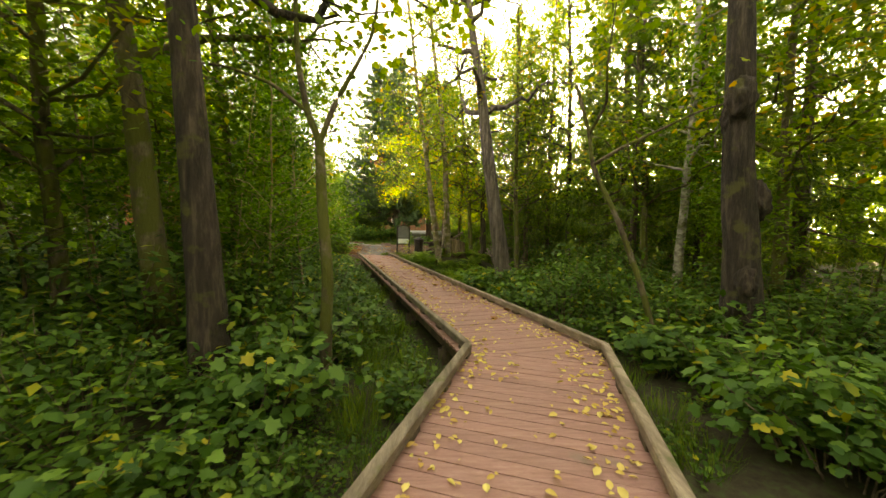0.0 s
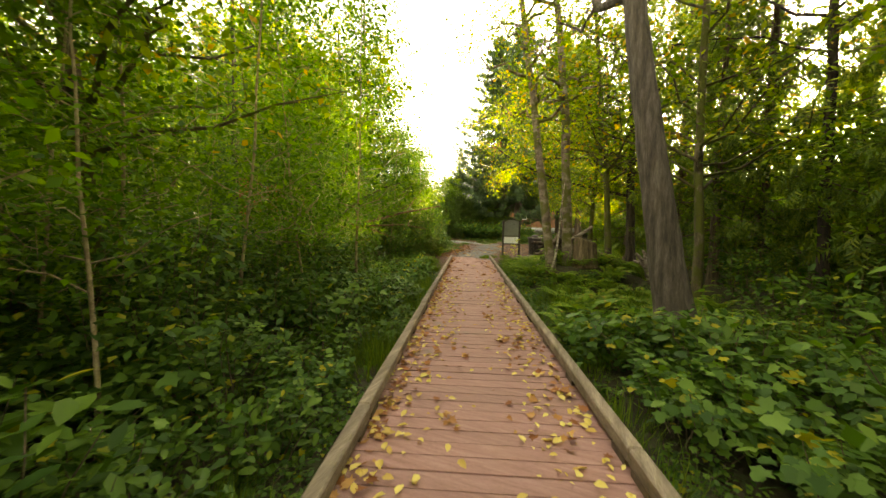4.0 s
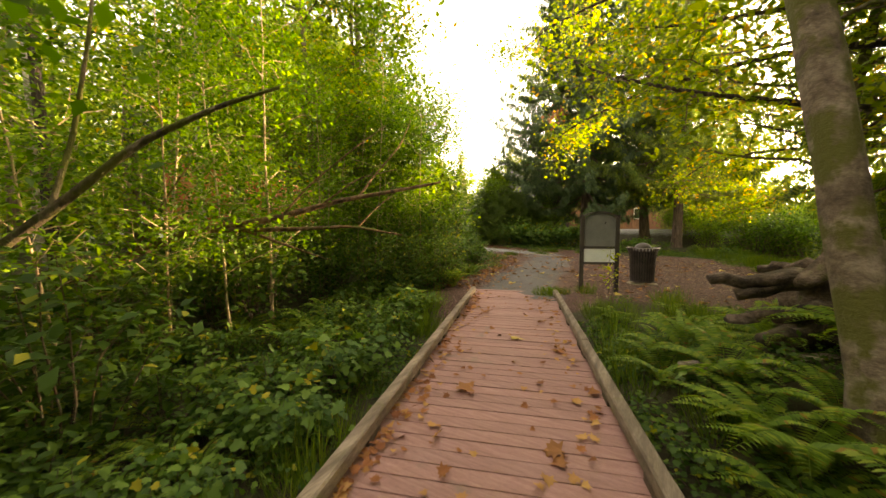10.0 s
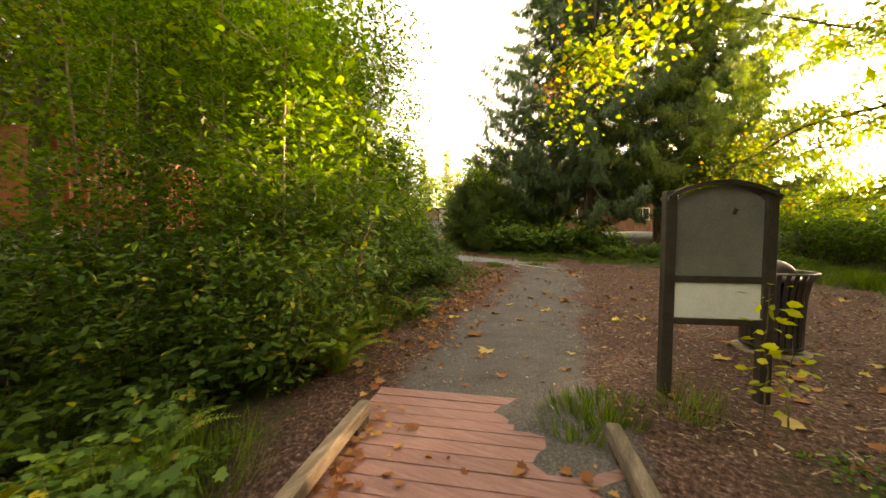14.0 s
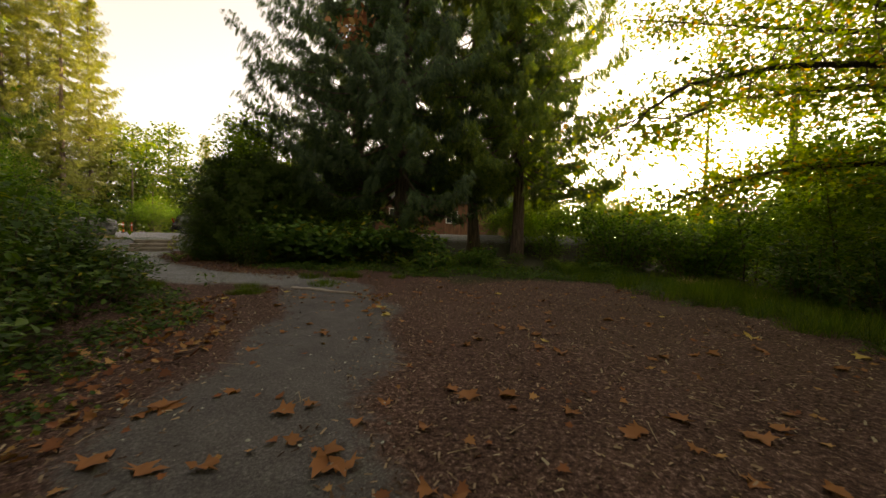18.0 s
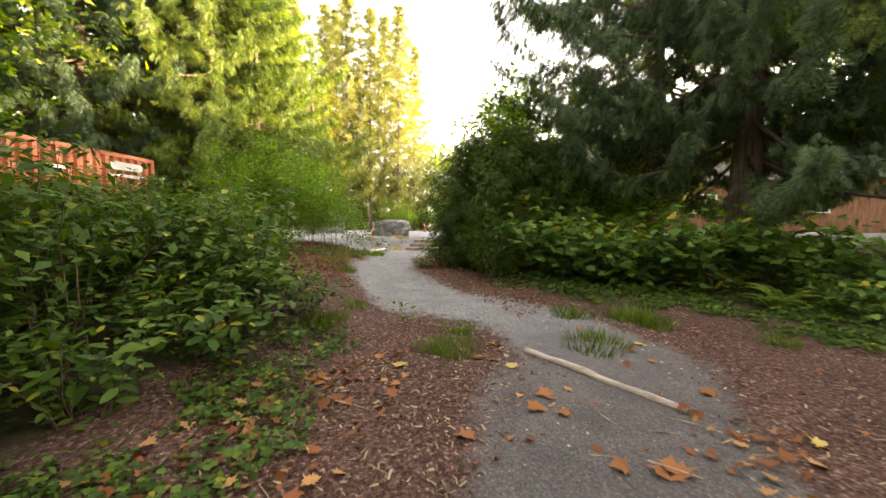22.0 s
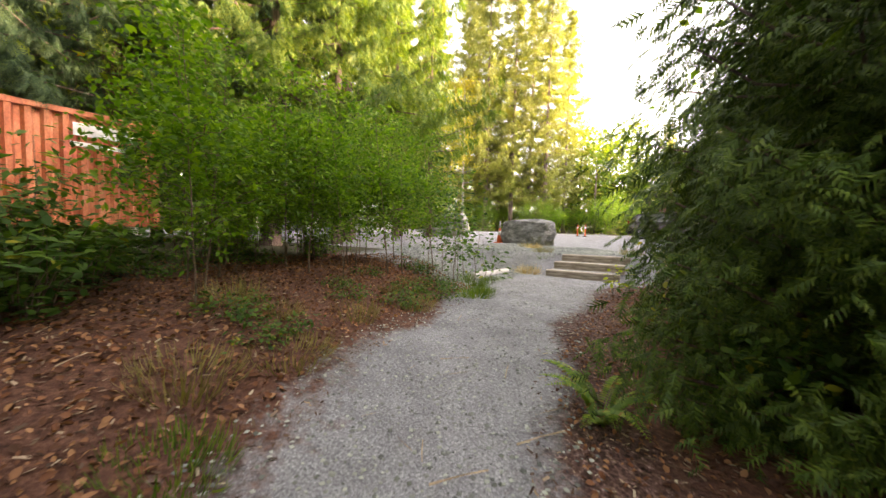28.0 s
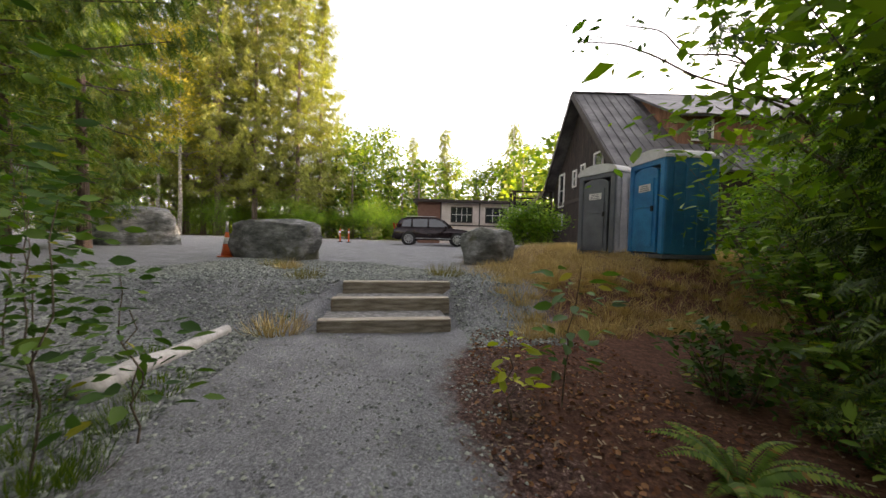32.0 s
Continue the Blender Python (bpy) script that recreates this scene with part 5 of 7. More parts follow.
    for yy in (0.0, 1.1):
        part("stringer", extruded(bmesh.new(), [(-0.1, 0.0), (0.35, 0.0), (3.0 - 0.6, 2.7), (1.95, 2.7)], 0.09, pose(-0.2, -0.6 + yy, 0) @ Matrix.Diagonal((1, 1, 1, 1))), M_LODGE, stair, "sloping stringer")
        part("handrail", extruded(bmesh.new(), [(-0.1, 0.95), (0.02, 0.95), (2.15, 3.6), (2.02, 3.6)], 0.07, pose(-0.2, -0.6 + yy, 0)), M_DEADWOOD, stair, "sloping handrail")
    for i in range(11):
        part("tread", boxed((0.28, 1.1, 0.05), (0.05 + i * 0.2, 0.0, 0.22 + i * 0.23)), M_LODGE, stair)


def container():
    a, b = np.array([-22.9, 32.5]), np.array([-20.1, 28.0])
    d = (b - a) / np.linalg.norm(b - a)
    turn = math.degrees(math.atan2(d[1], d[0]))
    zb = 1.5
    ob = thing("shipping_container", "orange-red corrugated steel shipping container behind the thicket", "shipping container", (a[0], a[1], zb), turn)
    L, W, H = 12.2, 2.44, 2.6
    n, rows = 44, []
    bm = bmesh.new()
    top, low = [], []
    for i in range(n):
        x0 = 0.12 + (L - 0.24) * i / n
        p = (L - 0.24) / n
        for fx, dy in ((0.0, -0.05), (0.32, -0.05), (0.5, 0.04), (0.82, 0.04)):
            low.append(bm.verts.new((x0 + p * fx, dy, 0.14)))
            top.append(bm.verts.new((x0 + p * fx, dy, H - 0.12)))
    for i in range(len(low) - 1):
        bm.faces.new((low[i], low[i + 1], top[i + 1], top[i]))
    part("corrugated_side", bm, M_RUST, ob)
    part("far_side", boxed((L - 0.2, 0.05, H - 0.2), (L / 2, -W, H / 2)), M_RUST, ob)
    part("end_wall", boxed((0.05, W - 0.1, H - 0.2), (0.03, -W / 2, H / 2)), M_RUST, ob)
    part("end_wall", boxed((0.05, W - 0.1, H - 0.2), (L - 0.03, -W / 2, H / 2)), M_RUST, ob)
    part("roof_panel", boxed((L - 0.1, W - 0.1, 0.04), (L / 2, -W / 2, H - 0.05)), M_RUST, ob)
    part("floor_panel", boxed((L - 0.1, W - 0.1, 0.1), (L / 2, -W / 2, 0.1)), M_RUST, ob)
    for z in (0.08, H - 0.06):
        for y in (0.01, -W - 0.01):
            part("rail", boxed((L, 0.1, 0.13), (L / 2, y, z), (0, 0, 0), 0.01), M_RUST, ob)
    for xx in (0.06, L - 0.06):
        for y in (0.0, -W):
            part("corner_post", boxed((0.14, 0.14, H), (xx, y, H / 2), (0, 0, 0), 0.01), M_RUST, ob)
    part("faded_marking", boxed((1.1, 0.012, 0.28), (1.0, 0.06, H - 0.42)), M_WHITE, ob, "faded white painted marking")
    for i, (x0, w) in enumerate(((1.0, 1.2), (3.2, 0.7))):
        part("faded_marking", boxed((w, 0.012, 0.1), (x0, 0.06, H - 0.75)), M_WHITE, ob, "faded white painted marking")
    for i in range(4):
        part("support_block", boxed((0.3, W, 0.8), (0.5 + i * 3.7, -W / 2, -0.4)), M_CONCRETE, ob, "concrete block")


def white_shed():
    ob = thing("white_shed", "long white-walled shed beyond the thicket", "building", (-45.5, 32.0, 1.2), 78.0)
    part("wall", boxed((16, 6, 2.9), (6, 0, 1.45)), M_WHITE, ob)
    part("roof", extruded(bmesh.new(), [(-3.5, 0), (3.5, 0), (0, 1.0)], 16.6, pose(14.3, 0, 2.9, 0, 0, 90)), M_ROOF, ob, "grey metal roof")
    for cx in (1.0, 5.0, 9.0):
        part("door", boxed((2.4, 0.08, 2.2), (cx, -3.02, 1.1)), M_GREYLIGHT, ob, "light grey roll door")
    # unidentified blue object; the cylinder shape is made up
    drum = thing("blue_barrel", "unidentified blue object by the white shed, given a cylinder's shape", "barrel", (-42.0, 33.5, hz(-42.0, 33.5)))
    bm = bmesh.new()
    cyl(bm, 0.3, 0.3, 0.9, (0, 0, 0.45), n=20)
    bmesh.ops.bevel(bm, geom=[e for e in bm.edges if abs(e.verts[0].co.z - e.verts[1].co.z) < 0.01], offset=0.04, segments=2, affect="EDGES")
    part("drum", bm, M_BLUE, drum, "", True)


M_GRAVELFILL = surface("step_gravel", [(0.25, (0.16, 0.155, 0.145)), (0.5, (0.25, 0.24, 0.225)), (0.75, (0.42, 0.41, 0.39))], 14.0, None, 0.95, 0, 0.8, 0.01, 70.0)
boardwalk()
notice_board()
litter_bin()
steps_up()
for (dep, side, size, tn, sd, lab) in ((10.3, -4.75, (2.5, 1.5, 1.2), 22, 3, "large grey-green granite boulder with a flat top"), (10.4, 1.32, (1.45, 1.3, 1.12), 50, 8, "blocky grey granite boulder beside the steps"), (15.0, -13.0, (3.6, 2.2, 1.7), 35, 5, "long grey boulder at the lot's edge under the trees")):
    bx, by = seen_at(dep, side)
    boulder((bx, by, hz(bx, by) - 0.1), size, tn, sd, lab)
cx, cy = seen_at(10.2, -6.2)
cone((cx, cy, hz(cx, cy)), 1.05, "orange traffic cone with a white sleeve beside the boulder")
for side in (-7.1, -6.5):
    mx, my = seen_at(24.5, side)
    marker_post((mx, my, hz(mx, my)), 0.95)
sx_, sy_ = seen_at(24.3, -0.7)
suv((sx_, sy_, hz(sx_, sy_) + 0.01), VIEW_TURN + 1)
tx, ty = seen_at(9.64, 4.55)
portable_toilet((tx, ty, hz(tx, ty) - 0.1), VIEW_TURN - 66, M_GREYPLASTIC, M_GREYLIGHT, "dark grey portable toilet with a label plate on the door", 0, 0.0)
tx, ty = seen_at(8.1, 5.15)
portable_toilet((tx, ty, hz(tx, ty) + 0.02), VIEW_TURN - 85, M_BLUE, M_BLUEDARK, "bright blue portable toilet with a pale roof", 0, 0.0)
low_building()
lodge()
container()
white_shed()
log_pole("fallen_pole", (-18.9, 39.69, hz(-18.9, 39.69) + 0.055), (-19.79, 41.42, hz(-19.79, 41.42) + 0.04), 0.1, 0.07, "bleached fallen pole lying along the gravel", M_BLEACHED)
log_pole("border_pole", (-7.22, 33.1, hz(-7.22, 33.1) + 0.03), (-5.64, 32.9, hz(-5.64, 32.9) + 0.02), 0.042, 0.034, "pale bare pole half sunk in the trail's edge")

# ---- woods ----
r = random.Random(9)


def put(ob, x, y, turn=0.0, s=1.0, sink=0.05):
    ob.matrix_world = pose(x, y, hz(x, y) - sink, 0, 0, turn) @ Matrix.Scale(s, 4)
    ob["placed"] = 1
    return ob


def again(ob, x, y, turn=0.0, s=1.0, sink=0.05):
    """The plant itself the first time, a copy each time after."""
    return put(copy_thing(ob, Matrix()) if "placed" in ob else ob, x, y, turn, s, sink)


def limb(parent, pts, r0, r1, mat, name="limb", label=""):
    p = np.asarray(pts, float)
    t = np.linspace(0, len(p) - 1, 4 * len(p))
    q = np.stack([np.interp(t, np.arange(len(p)), p[:, i]) for i in range(3)], -1)
    q[1:-1] = (q[:-2] + 2 * q[1:-1] + q[2:]) / 4
    v, f = tube(q, np.linspace(r0, r1, len(q)), 9)
    return mesh_part(name, mesh_from(name, v, [f], mat, True), parent, label)


# trees close to the boardwalk
put(broadleaf("tall maple with dark peeling bark and a leafy crown", 13, (-1.15, 0.2), 0.205, 11, 16, 0.34, 3.6, 62, 0.13, 0.42, M_BARK, wob=0.04, split=True), -2.55, 3.95)
put(broadleaf("mossy old maple beside the dark trunk", 13, (-2.1, 0.2), 0.19, 12, 16, 0.32, 3.6, 62, 0.13, 0.42, M_MOSSBARK, wob=0.06, split=True), -3.75, 4.85)
put(broadleaf("leaning grey alder with a patched trunk", 15, (-2.4, 0.6), 0.33, 13, 18, 0.4, 3.2, 52, 0.125, 0.42, M_ALDERDARK, M_MAPLE, OVATE, 0.4, 0.05, split=True), 2.45, 13.3)
burl_tree = put(broadleaf("dark maple trunk with a swollen burl", 14, (-0.5, 0.3), 0.3, 14, 16, 0.4, 3.8, 58, 0.135, 0.42, M_BARK, wob=0.05, split=True), 4.98, 5.79)
for bz, ang, br in ((2.7, 0.2, 0.2), (2.35, 0.9, 0.17), (4.3, 3.6, 0.2), (4.0, 2.8, 0.16), (1.4, 4.2, 0.15)):
    bm = bmesh.new()
    bmesh.ops.create_icosphere(bm, subdivisions=4, radius=1.0)
    for v in bm.verts:
        n = 1 + 0.28 * noise.noise(v.co * 2.1 + Vector((bz, 3, 1))) + 0.12 * noise.noise(v.co * 6 + Vector((1, bz, 4)))
        v.co = Vector((v.co.x * br, v.co.y * br, v.co.z * br * 1.7)) * n + Vector((0.2 * math.cos(ang) - 0.036 * bz, 0.2 * math.sin(ang), bz))
    part("burl", bm, M_BARK, burl_tree, "knobbly swollen burl", True)
put(broadleaf("pale mossy alder, one of a pair growing together", 15, (-2.2, 0.8), 0.15, 15, 16, 0.3, 2.8, 56, 0.115, 0.45, M_TWIN, M_MAPLE, OVATE, 0.5, 0.07, split=True), -0.15, 17.3)
put(broadleaf("mossy alder, one of a pair growing together", 15, (-1.6, 0.6), 0.17, 16, 16, 0.3, 2.8, 56, 0.115, 0.45, M_TWIN, M_MAPLE, OVATE, 0.5, 0.16, split=True), 0.3, 17.75)

thin = thing("forked_young_tree", "slim mossy young tree forking into bare crooked limbs", "tree", (-1.46, 4.5, -0.55))
limb(thin, [(0, 0, 0), (0.0, -0.05, 0.8), (0.05, -0.12, 1.5), (-0.05, -0.06, 2.4), (-0.12, 0.05, 3.2)], 0.085, 0.06, M_MOSSBARK, "trunk")
limb(thin, [(-0.12, 0.05, 3.2), (-0.3, 0.1, 3.6), (-0.42, 0.1, 4.2), (-0.5, 0.2, 5.2), (-0.45, 0.3, 6.6)], 0.05, 0.02, M_MOSSBARK)
limb(thin, [(-0.12, 0.05, 3.2), (0.05, 0.1, 3.7), (0.28, 0.2, 4.2), (0.5, 0.3, 4.7), (0.6, 0.4, 6.0)], 0.04, 0.015, M_MOSSBARK)
limb(thin, [(-0.3, 0.1, 3.6), (-0.7, 0.0, 3.9), (-1.2, -0.1, 4.05), (-1.7, -0.1, 4.1)], 0.03, 0.01, M_MOSSBARK)
rt = np.random.default_rng(21)
tips = [bent((-0.5, 0.2, 5.0), (-0.5, 0.4, 6.8), 6, 0.1, 0, rt), bent((0.5, 0.3, 4.9), (0.8, 0.5, 6.4), 6, 0.1, 0, rt), bent((-1.0, 0, 4.0), (-1.8, -0.2, 4.3), 6, 0.1, 0, rt)]
mesh_part("crown", leaf_mesh("crown", [crown_on(tips, rt, 60, 0.35, 0.11, OVATE)], M_ALDER), thin)

vine = thing("crooked_vine_maple", "thin crooked mossy vine maple with arching limbs", "tree", (3.6, 5.7, -0.5))
limb(vine, [(0, 0, 0), (-0.3, 0.12, 1.2), (-0.6, 0.4, 2.3), (-0.95, 0.75, 3.3), (-0.98, 0.85, 3.9), (-1.2, 1.0, 4.8)], 0.055, 0.03, M_MOSSBARK, "trunk")
limb(vine, [(-0.95, 0.75, 3.3), (-0.6, 0.5, 3.55), (-0.1, 0.4, 3.8), (0.7, 0.4, 4.2), (1.7, 0.4, 4.5)], 0.035, 0.012, M_MOSSBARK)
limb(vine, [(-0.98, 0.85, 3.9), (-0.85, 0.5, 4.3), (-1.0, 0.2, 4.8), (-0.9, 0.2, 5.8)], 0.03, 0.012, M_MOSSBARK)
tips = [bent((-1.0, 0.2, 4.4), (-1.6, 0.6, 5.6), 6, 0.1, 0, rt), bent((0.4, 0.4, 4.0), (1.9, 0.6, 4.9), 6, 0.1, 0, rt), bent((-0.9, 0.2, 4.8), (-0.4, 0.2, 6.2), 6, 0.1, 0, rt)]
mesh_part("crown", leaf_mesh("crown", [crown_on(tips, rt, 90, 0.4, 0.13, LOBED)], M_MAPLE), vine)


# maples that reach over the clearing
def reaching(ob, lines, seed, r0, per=100, size=0.085, twig=42, wide=0.7):
    rt = np.random.default_rng(seed)
    tips = []
    for line in lines:
        limb(ob, line, r0, 0.015, M_BARK, "limb", "long dark limb")
        p = np.array(line)
        for k in range(twig):
            j = rt.integers(1, len(p))
            a = p[j - 1] + (p[j] - p[j - 1]) * rt.uniform(0.2, 1.0)
            tips.append(bent(a, a + rt.normal(0, wide, 3) * [1, 1, 0.6] + [0, 0, 0.05], 6, 0.08, 0.05, rt))
    v, f = joined([tube(q, np.linspace(0.016, 0.004, 6), 4) for q in tips])
    tagged(mesh_part("branchwork", mesh_from("branchwork", v, [f], M_TWIG, True), ob), kind="stuff")
    mesh_part("hanging_foliage", leaf_mesh("hanging_foliage", [crown_on(tips, rt, per, 0.3, size, LOBED)], M_MAPLE), ob, "yellow-green hanging leaves")


big = put(broadleaf("bigleaf maple with long limbs and yellowing leaves", 14, (-0.6, 0.4), 0.3, 17, 22, 0.28, 4.6, 80, 0.125, 0.55, M_BARK, M_MAPLE, LOBED, 0.35, split=True), 6.6, 30.0)
reaching(big, [[(0, 0, 3.2), (-1.2, 0.7, 3.5), (-2.4, 1.6, 3.6), (-3.3, 2.0, 3.55), (-4.2, 2.6, 3.3), (-5.0, 3.4, 2.9)],
               [(0, 0, 4.0), (-2.4, 0.3, 4.9), (-4.8, 0.4, 4.9), (-6.4, 0.5, 4.6), (-7.2, 0.6, 4.0)],
               [(0, 0, 4.6), (-2.0, 1.8, 5.2), (-4.0, 2.6, 5.2), (-5.6, 3.2, 4.5)],
               [(0, 0, 4.2), (-1.8, 0.2, 5.0), (-3.8, 0.2, 5.8), (-5.6, 0.0, 6.3), (-7.4, -0.3, 7.0)],
               [(0, 0, 5.0), (-1.5, 1.4, 6.0), (-3.4, 2.8, 6.9), (-5.4, 3.8, 7.6)],
               [(0, 0, 3.8), (-1.6, -1.4, 4.6), (-3.4, -2.6, 5.4), (-5.2, -3.4, 6.2), (-7.0, -3.8, 7.4)]], 31, 0.075)
dark = put(broadleaf("dark-stemmed maple leaning over the boardwalk's end", 13, (-0.5, 0.2), 0.17, 18, 16, 0.34, 3.4, 76, 0.115, 0.5, M_BARK, M_MAPLE, LOBED, 0.4, split=True), 2.4, 20.5)
reaching(dark, [[(0, 0, 2.7), (-1.7, 0.3, 3.15), (-3.4, 0.6, 3.75), (-4.9, 1.2, 4.6), (-6.2, 1.8, 5.7)],
                [(0, 0, 4.0), (-1.6, 1.0, 4.9), (-3.4, 2.2, 5.6), (-5.0, 3.2, 6.4)],
                [(0, 0, 3.6), (-2.0, 1.8, 4.6), (-4.2, 3.6, 4.9), (-6.0, 5.0, 4.7), (-7.0, 5.6, 4.3)],
                [(0, 0, 5.2), (-1.5, 0.3, 6.2), (-3.2, 0.9, 7.3), (-4.6, 1.4, 8.2)],
                [(0, 0, 4.6), (-2.4, 1.6, 6.0), (-4.8, 3.2, 7.2), (-6.8, 4.6, 7.6), (-8.0, 5.4, 7.4)]], 32, 0.06, 90, 0.085, 30)

# yellow-lit trees beyond the boardwalk
Y_A = broadleaf("slim alder with a yellow-green sunlit crown", 12, (-1.2, 0.5), 0.13, 35, 24, 0.2, 3.4, 46, 0.15, 0.4, M_MOSSBARK, M_MAPLE, KITE, 0.45, 0.1, group="sunlit trees by the boardwalk", name="sunlit_alder")
for x, y, t, s in ((1.6, 19.6, 0, 1.0), (3.4, 16.2, 80, 0.95), (0.9, 22.0, 160, 0.8), (4.6, 20.6, 240, 1.05), (6.6, 11.5, 300, 1.0), (4.9, 25.0, 200, 1.0), (-4.6, 8.2, 60, 0.9), (-5.6, 5.2, 140, 0.9), (-6.4, 2.2, 250, 0.9)):
    again(Y_A, x, y, t, s)

# forest trees, from a few grown forms
F_A = broadleaf("tall alder of the wood", 15, (0.5, 0.3), 0.17, 41, 18, 0.2, 3.3, 54, 0.2, 0.6, M_ALDERBARK, M_ALDER, KITE, group="trees of the wood", name="alder_tree")
F_B = broadleaf("tall maple of the wood with yellowing leaves", 14, (-0.6, 0.3), 0.2, 42, 18, 0.18, 3.6, 54, 0.21, 0.6, M_MOSSBARK, M_MAPLE, KITE, group="trees of the wood", name="maple_tree")
F_C = broadleaf("slim bare-stemmed alder of the wood", 16, (0.2, -0.5), 0.12, 43, 15, 0.3, 2.6, 50, 0.185, 0.5, M_BARK, M_MAPLE, KITE, group="trees of the wood", name="alder_tree")
S_A = broadleaf("leafy alder sapling of the thicket", 6.5, (0.5, 0.2), 0.03, 44, 19, 0.16, 1.3, 44, 0.098, 0.3, M_CANE, M_ALDER, KITE, 0.55, 0.06, 0.008, group="saplings of the thicket", name="alder_sapling")
S_B = broadleaf("slender leafy sapling of the thicket", 5.2, (-0.6, 0.3), 0.022, 45, 17, 0.2, 1.1, 44, 0.09, 0.28, M_CANE, M_ALDER, KITE, 0.55, 0.06, 0.006, group="saplings of the thicket", name="willow_sapling")
S_C = broadleaf("thin young maple sapling", 3.6, (0.3, -0.2), 0.014, 46, 16, 0.25, 0.85, 26, 0.1, 0.28, M_TWIG, M_ALDER, OVATE, 0.5, 0.04, 0.005, group="saplings of the bank", name="maple_sapling")
V_A = broadleaf("bushy vine maple of the understorey", 4.6, (0.6, 0.4), 0.035, 47, 16, 0.1, 1.7, 30, 0.17, 0.38, M_MOSSBARK, M_MAPLEGREEN, KITE, 0.5, 0.1, 0.01, group="understorey of the wood", name="vine_maple")
D_A = conifer("dark drooping hemlock of the wood", 17, 0.2, 51, 0.07, 3.0, 88, 48, 0.44, M_CEDAR, M_CEDARBARK, 0.8, 0.1, -0.15, "conifers of the wood")


def plant(protos, spots, lo=0.85, hi=1.15):
    for i, (x, y) in enumerate(spots):
        again(protos[i % len(protos)], x, y, r.uniform(0, 360), r.uniform(lo, hi))


def filled(x0, x1, y0, y1, d, keep, jitter=0.42):
    out = []
    y = y0
    while y < y1:
        x = x0
        while x < x1:
            p = (x + r.uniform(-jitter, jitter) * d, y + r.uniform(-jitter, jitter) * d)
            if keep(*p):
                out.append(p)
            x += d
        y += d
    return out


def deck_side(x, y):
    """Metres to the right of the boardwalk's middle (left is below nought)."""
    if y < 4.57:
        return (x - 1.26) * 0.951 - (y - 4.57) * 0.309
    return (x - 1.26) * 0.952 + (y - 4.57) * 0.305


plant([F_A, F_B, F_C, F_A], filled(-22, -5, -6, 5, 4.0, lambda x, y: deck_side(x, y) < -7.5) + filled(-22, -5, 5, 22, 5.6, lambda x, y: deck_side(x, y) < -8.5), 0.8, 1.1)
plant([F_C, F_A, F_B, F_C], filled(3, 22, -6, 25, 4.7, lambda x, y: deck_side(x, y) > 7.0 and not (y > 19 and x < 5)), 0.8, 1.1)
plant([V_A], filled(4, 20, -4, 23, 3.2, lambda x, y: deck_side(x, y) > 6.5 and not (y > 18 and x < 6)), 0.7, 1.0)
plant([V_A], filled(-16, -3, -5, 9, 2.0, lambda x, y: -10 < deck_side(x, y) < -5.2), 0.75, 1.1)
plant([D_A], [(-7.4, 1.2), (-9.5, -2.0), (-12.5, 3.5)], 0.8, 1.0)
plant([D_A], [(6.6, 12.4), (9.6, 13.2), (6.9, 16.4), (4.2, 18.0)], 0.55, 0.8)
plant([F_B, F_A], [(7.8, 8.2), (6.9, 10.4), (9.4, 5.0)], 0.75, 0.95)
plant([D_A], [(2.6, 23.9), (4.7, 24.8), (5.4, 18.6), (7.2, 14.5), (9.0, 20.5), (10.5, 10.5), (13.0, 16.5), (14.0, 22.0)], 0.85, 1.1)
again(F_C, 8.4, 27.5, 40)
plant([F_B, F_A], [(13.5, 42.0), (16.2, 44.5), (15.8, 40.2), (18.0, 47.0), (12.4, 46.4), (19.5, 42.5)], 0.8, 1.0)
plant([V_A], filled(-24, -7, -8, 14, 4.2, lambda x, y: deck_side(x, y) < -10), 1.0, 1.4)
# behind the start: added trees, never in view
plant([F_A, F_B], filled(-12, 12, -16, -6, 5.0, lambda x, y: True))

plant([S_A, S_B, S_A], filled(-11.5, -1, 6.5, 24.5, 1.2, lambda x, y: -6.6 < deck_side(x, y) < (-2.6 if y < 13.5 else -4.3) and (y < 20 or x < -6.8)), 0.75, 1.15)
plant([S_A, S_B, S_A], filled(-12.5, -6.2, 22.4, 28.4, 1.15, lambda x, y: x < -7.6 - 0.42 * (y - 24.5) and x > -10.5 - 0.4 * (y - 24.5)), 0.8, 1.1)
plant([V_A], [(-8.3, 24.6), (-8.9, 26.2), (-9.8, 27.8), (-8.0, 23.2), (-10.8, 25.2), (-11.5, 27.0)], 0.75, 0.95)
plant([V_A], filled(6.5, 26, 33, 58, 3.0, lambda x, y: x > 5 + 0.2 * (y - 33) and abs(x + 3.8 - 0.59 * (y - 21.8)) > 0.9), 0.8, 1.1)
plant([V_A, F_B], filled(12, 26, 24, 42, 3.2, lambda x, y: x > 6 + 0.62 * (y - 21.8)), 0.8, 1.1)
F_D = broadleaf("leafy maple with a high spreading dark green crown", 11, (0.4, 0.5), 0.15, 48, 18, 0.42, 3.4, 70, 0.15, 0.5, M_MOSSBARK, M_MAPLEGREEN, LOBED, 0.3, group="maples before the container", name="maple_tree")
for x, y, t in ((-14.0, 27.4, 20), (-17.4, 27.0, 140), (-12.2, 25.2, 250), (-20.6, 25.2, 60)):
    again(F_D, x, y, t, 1.0)
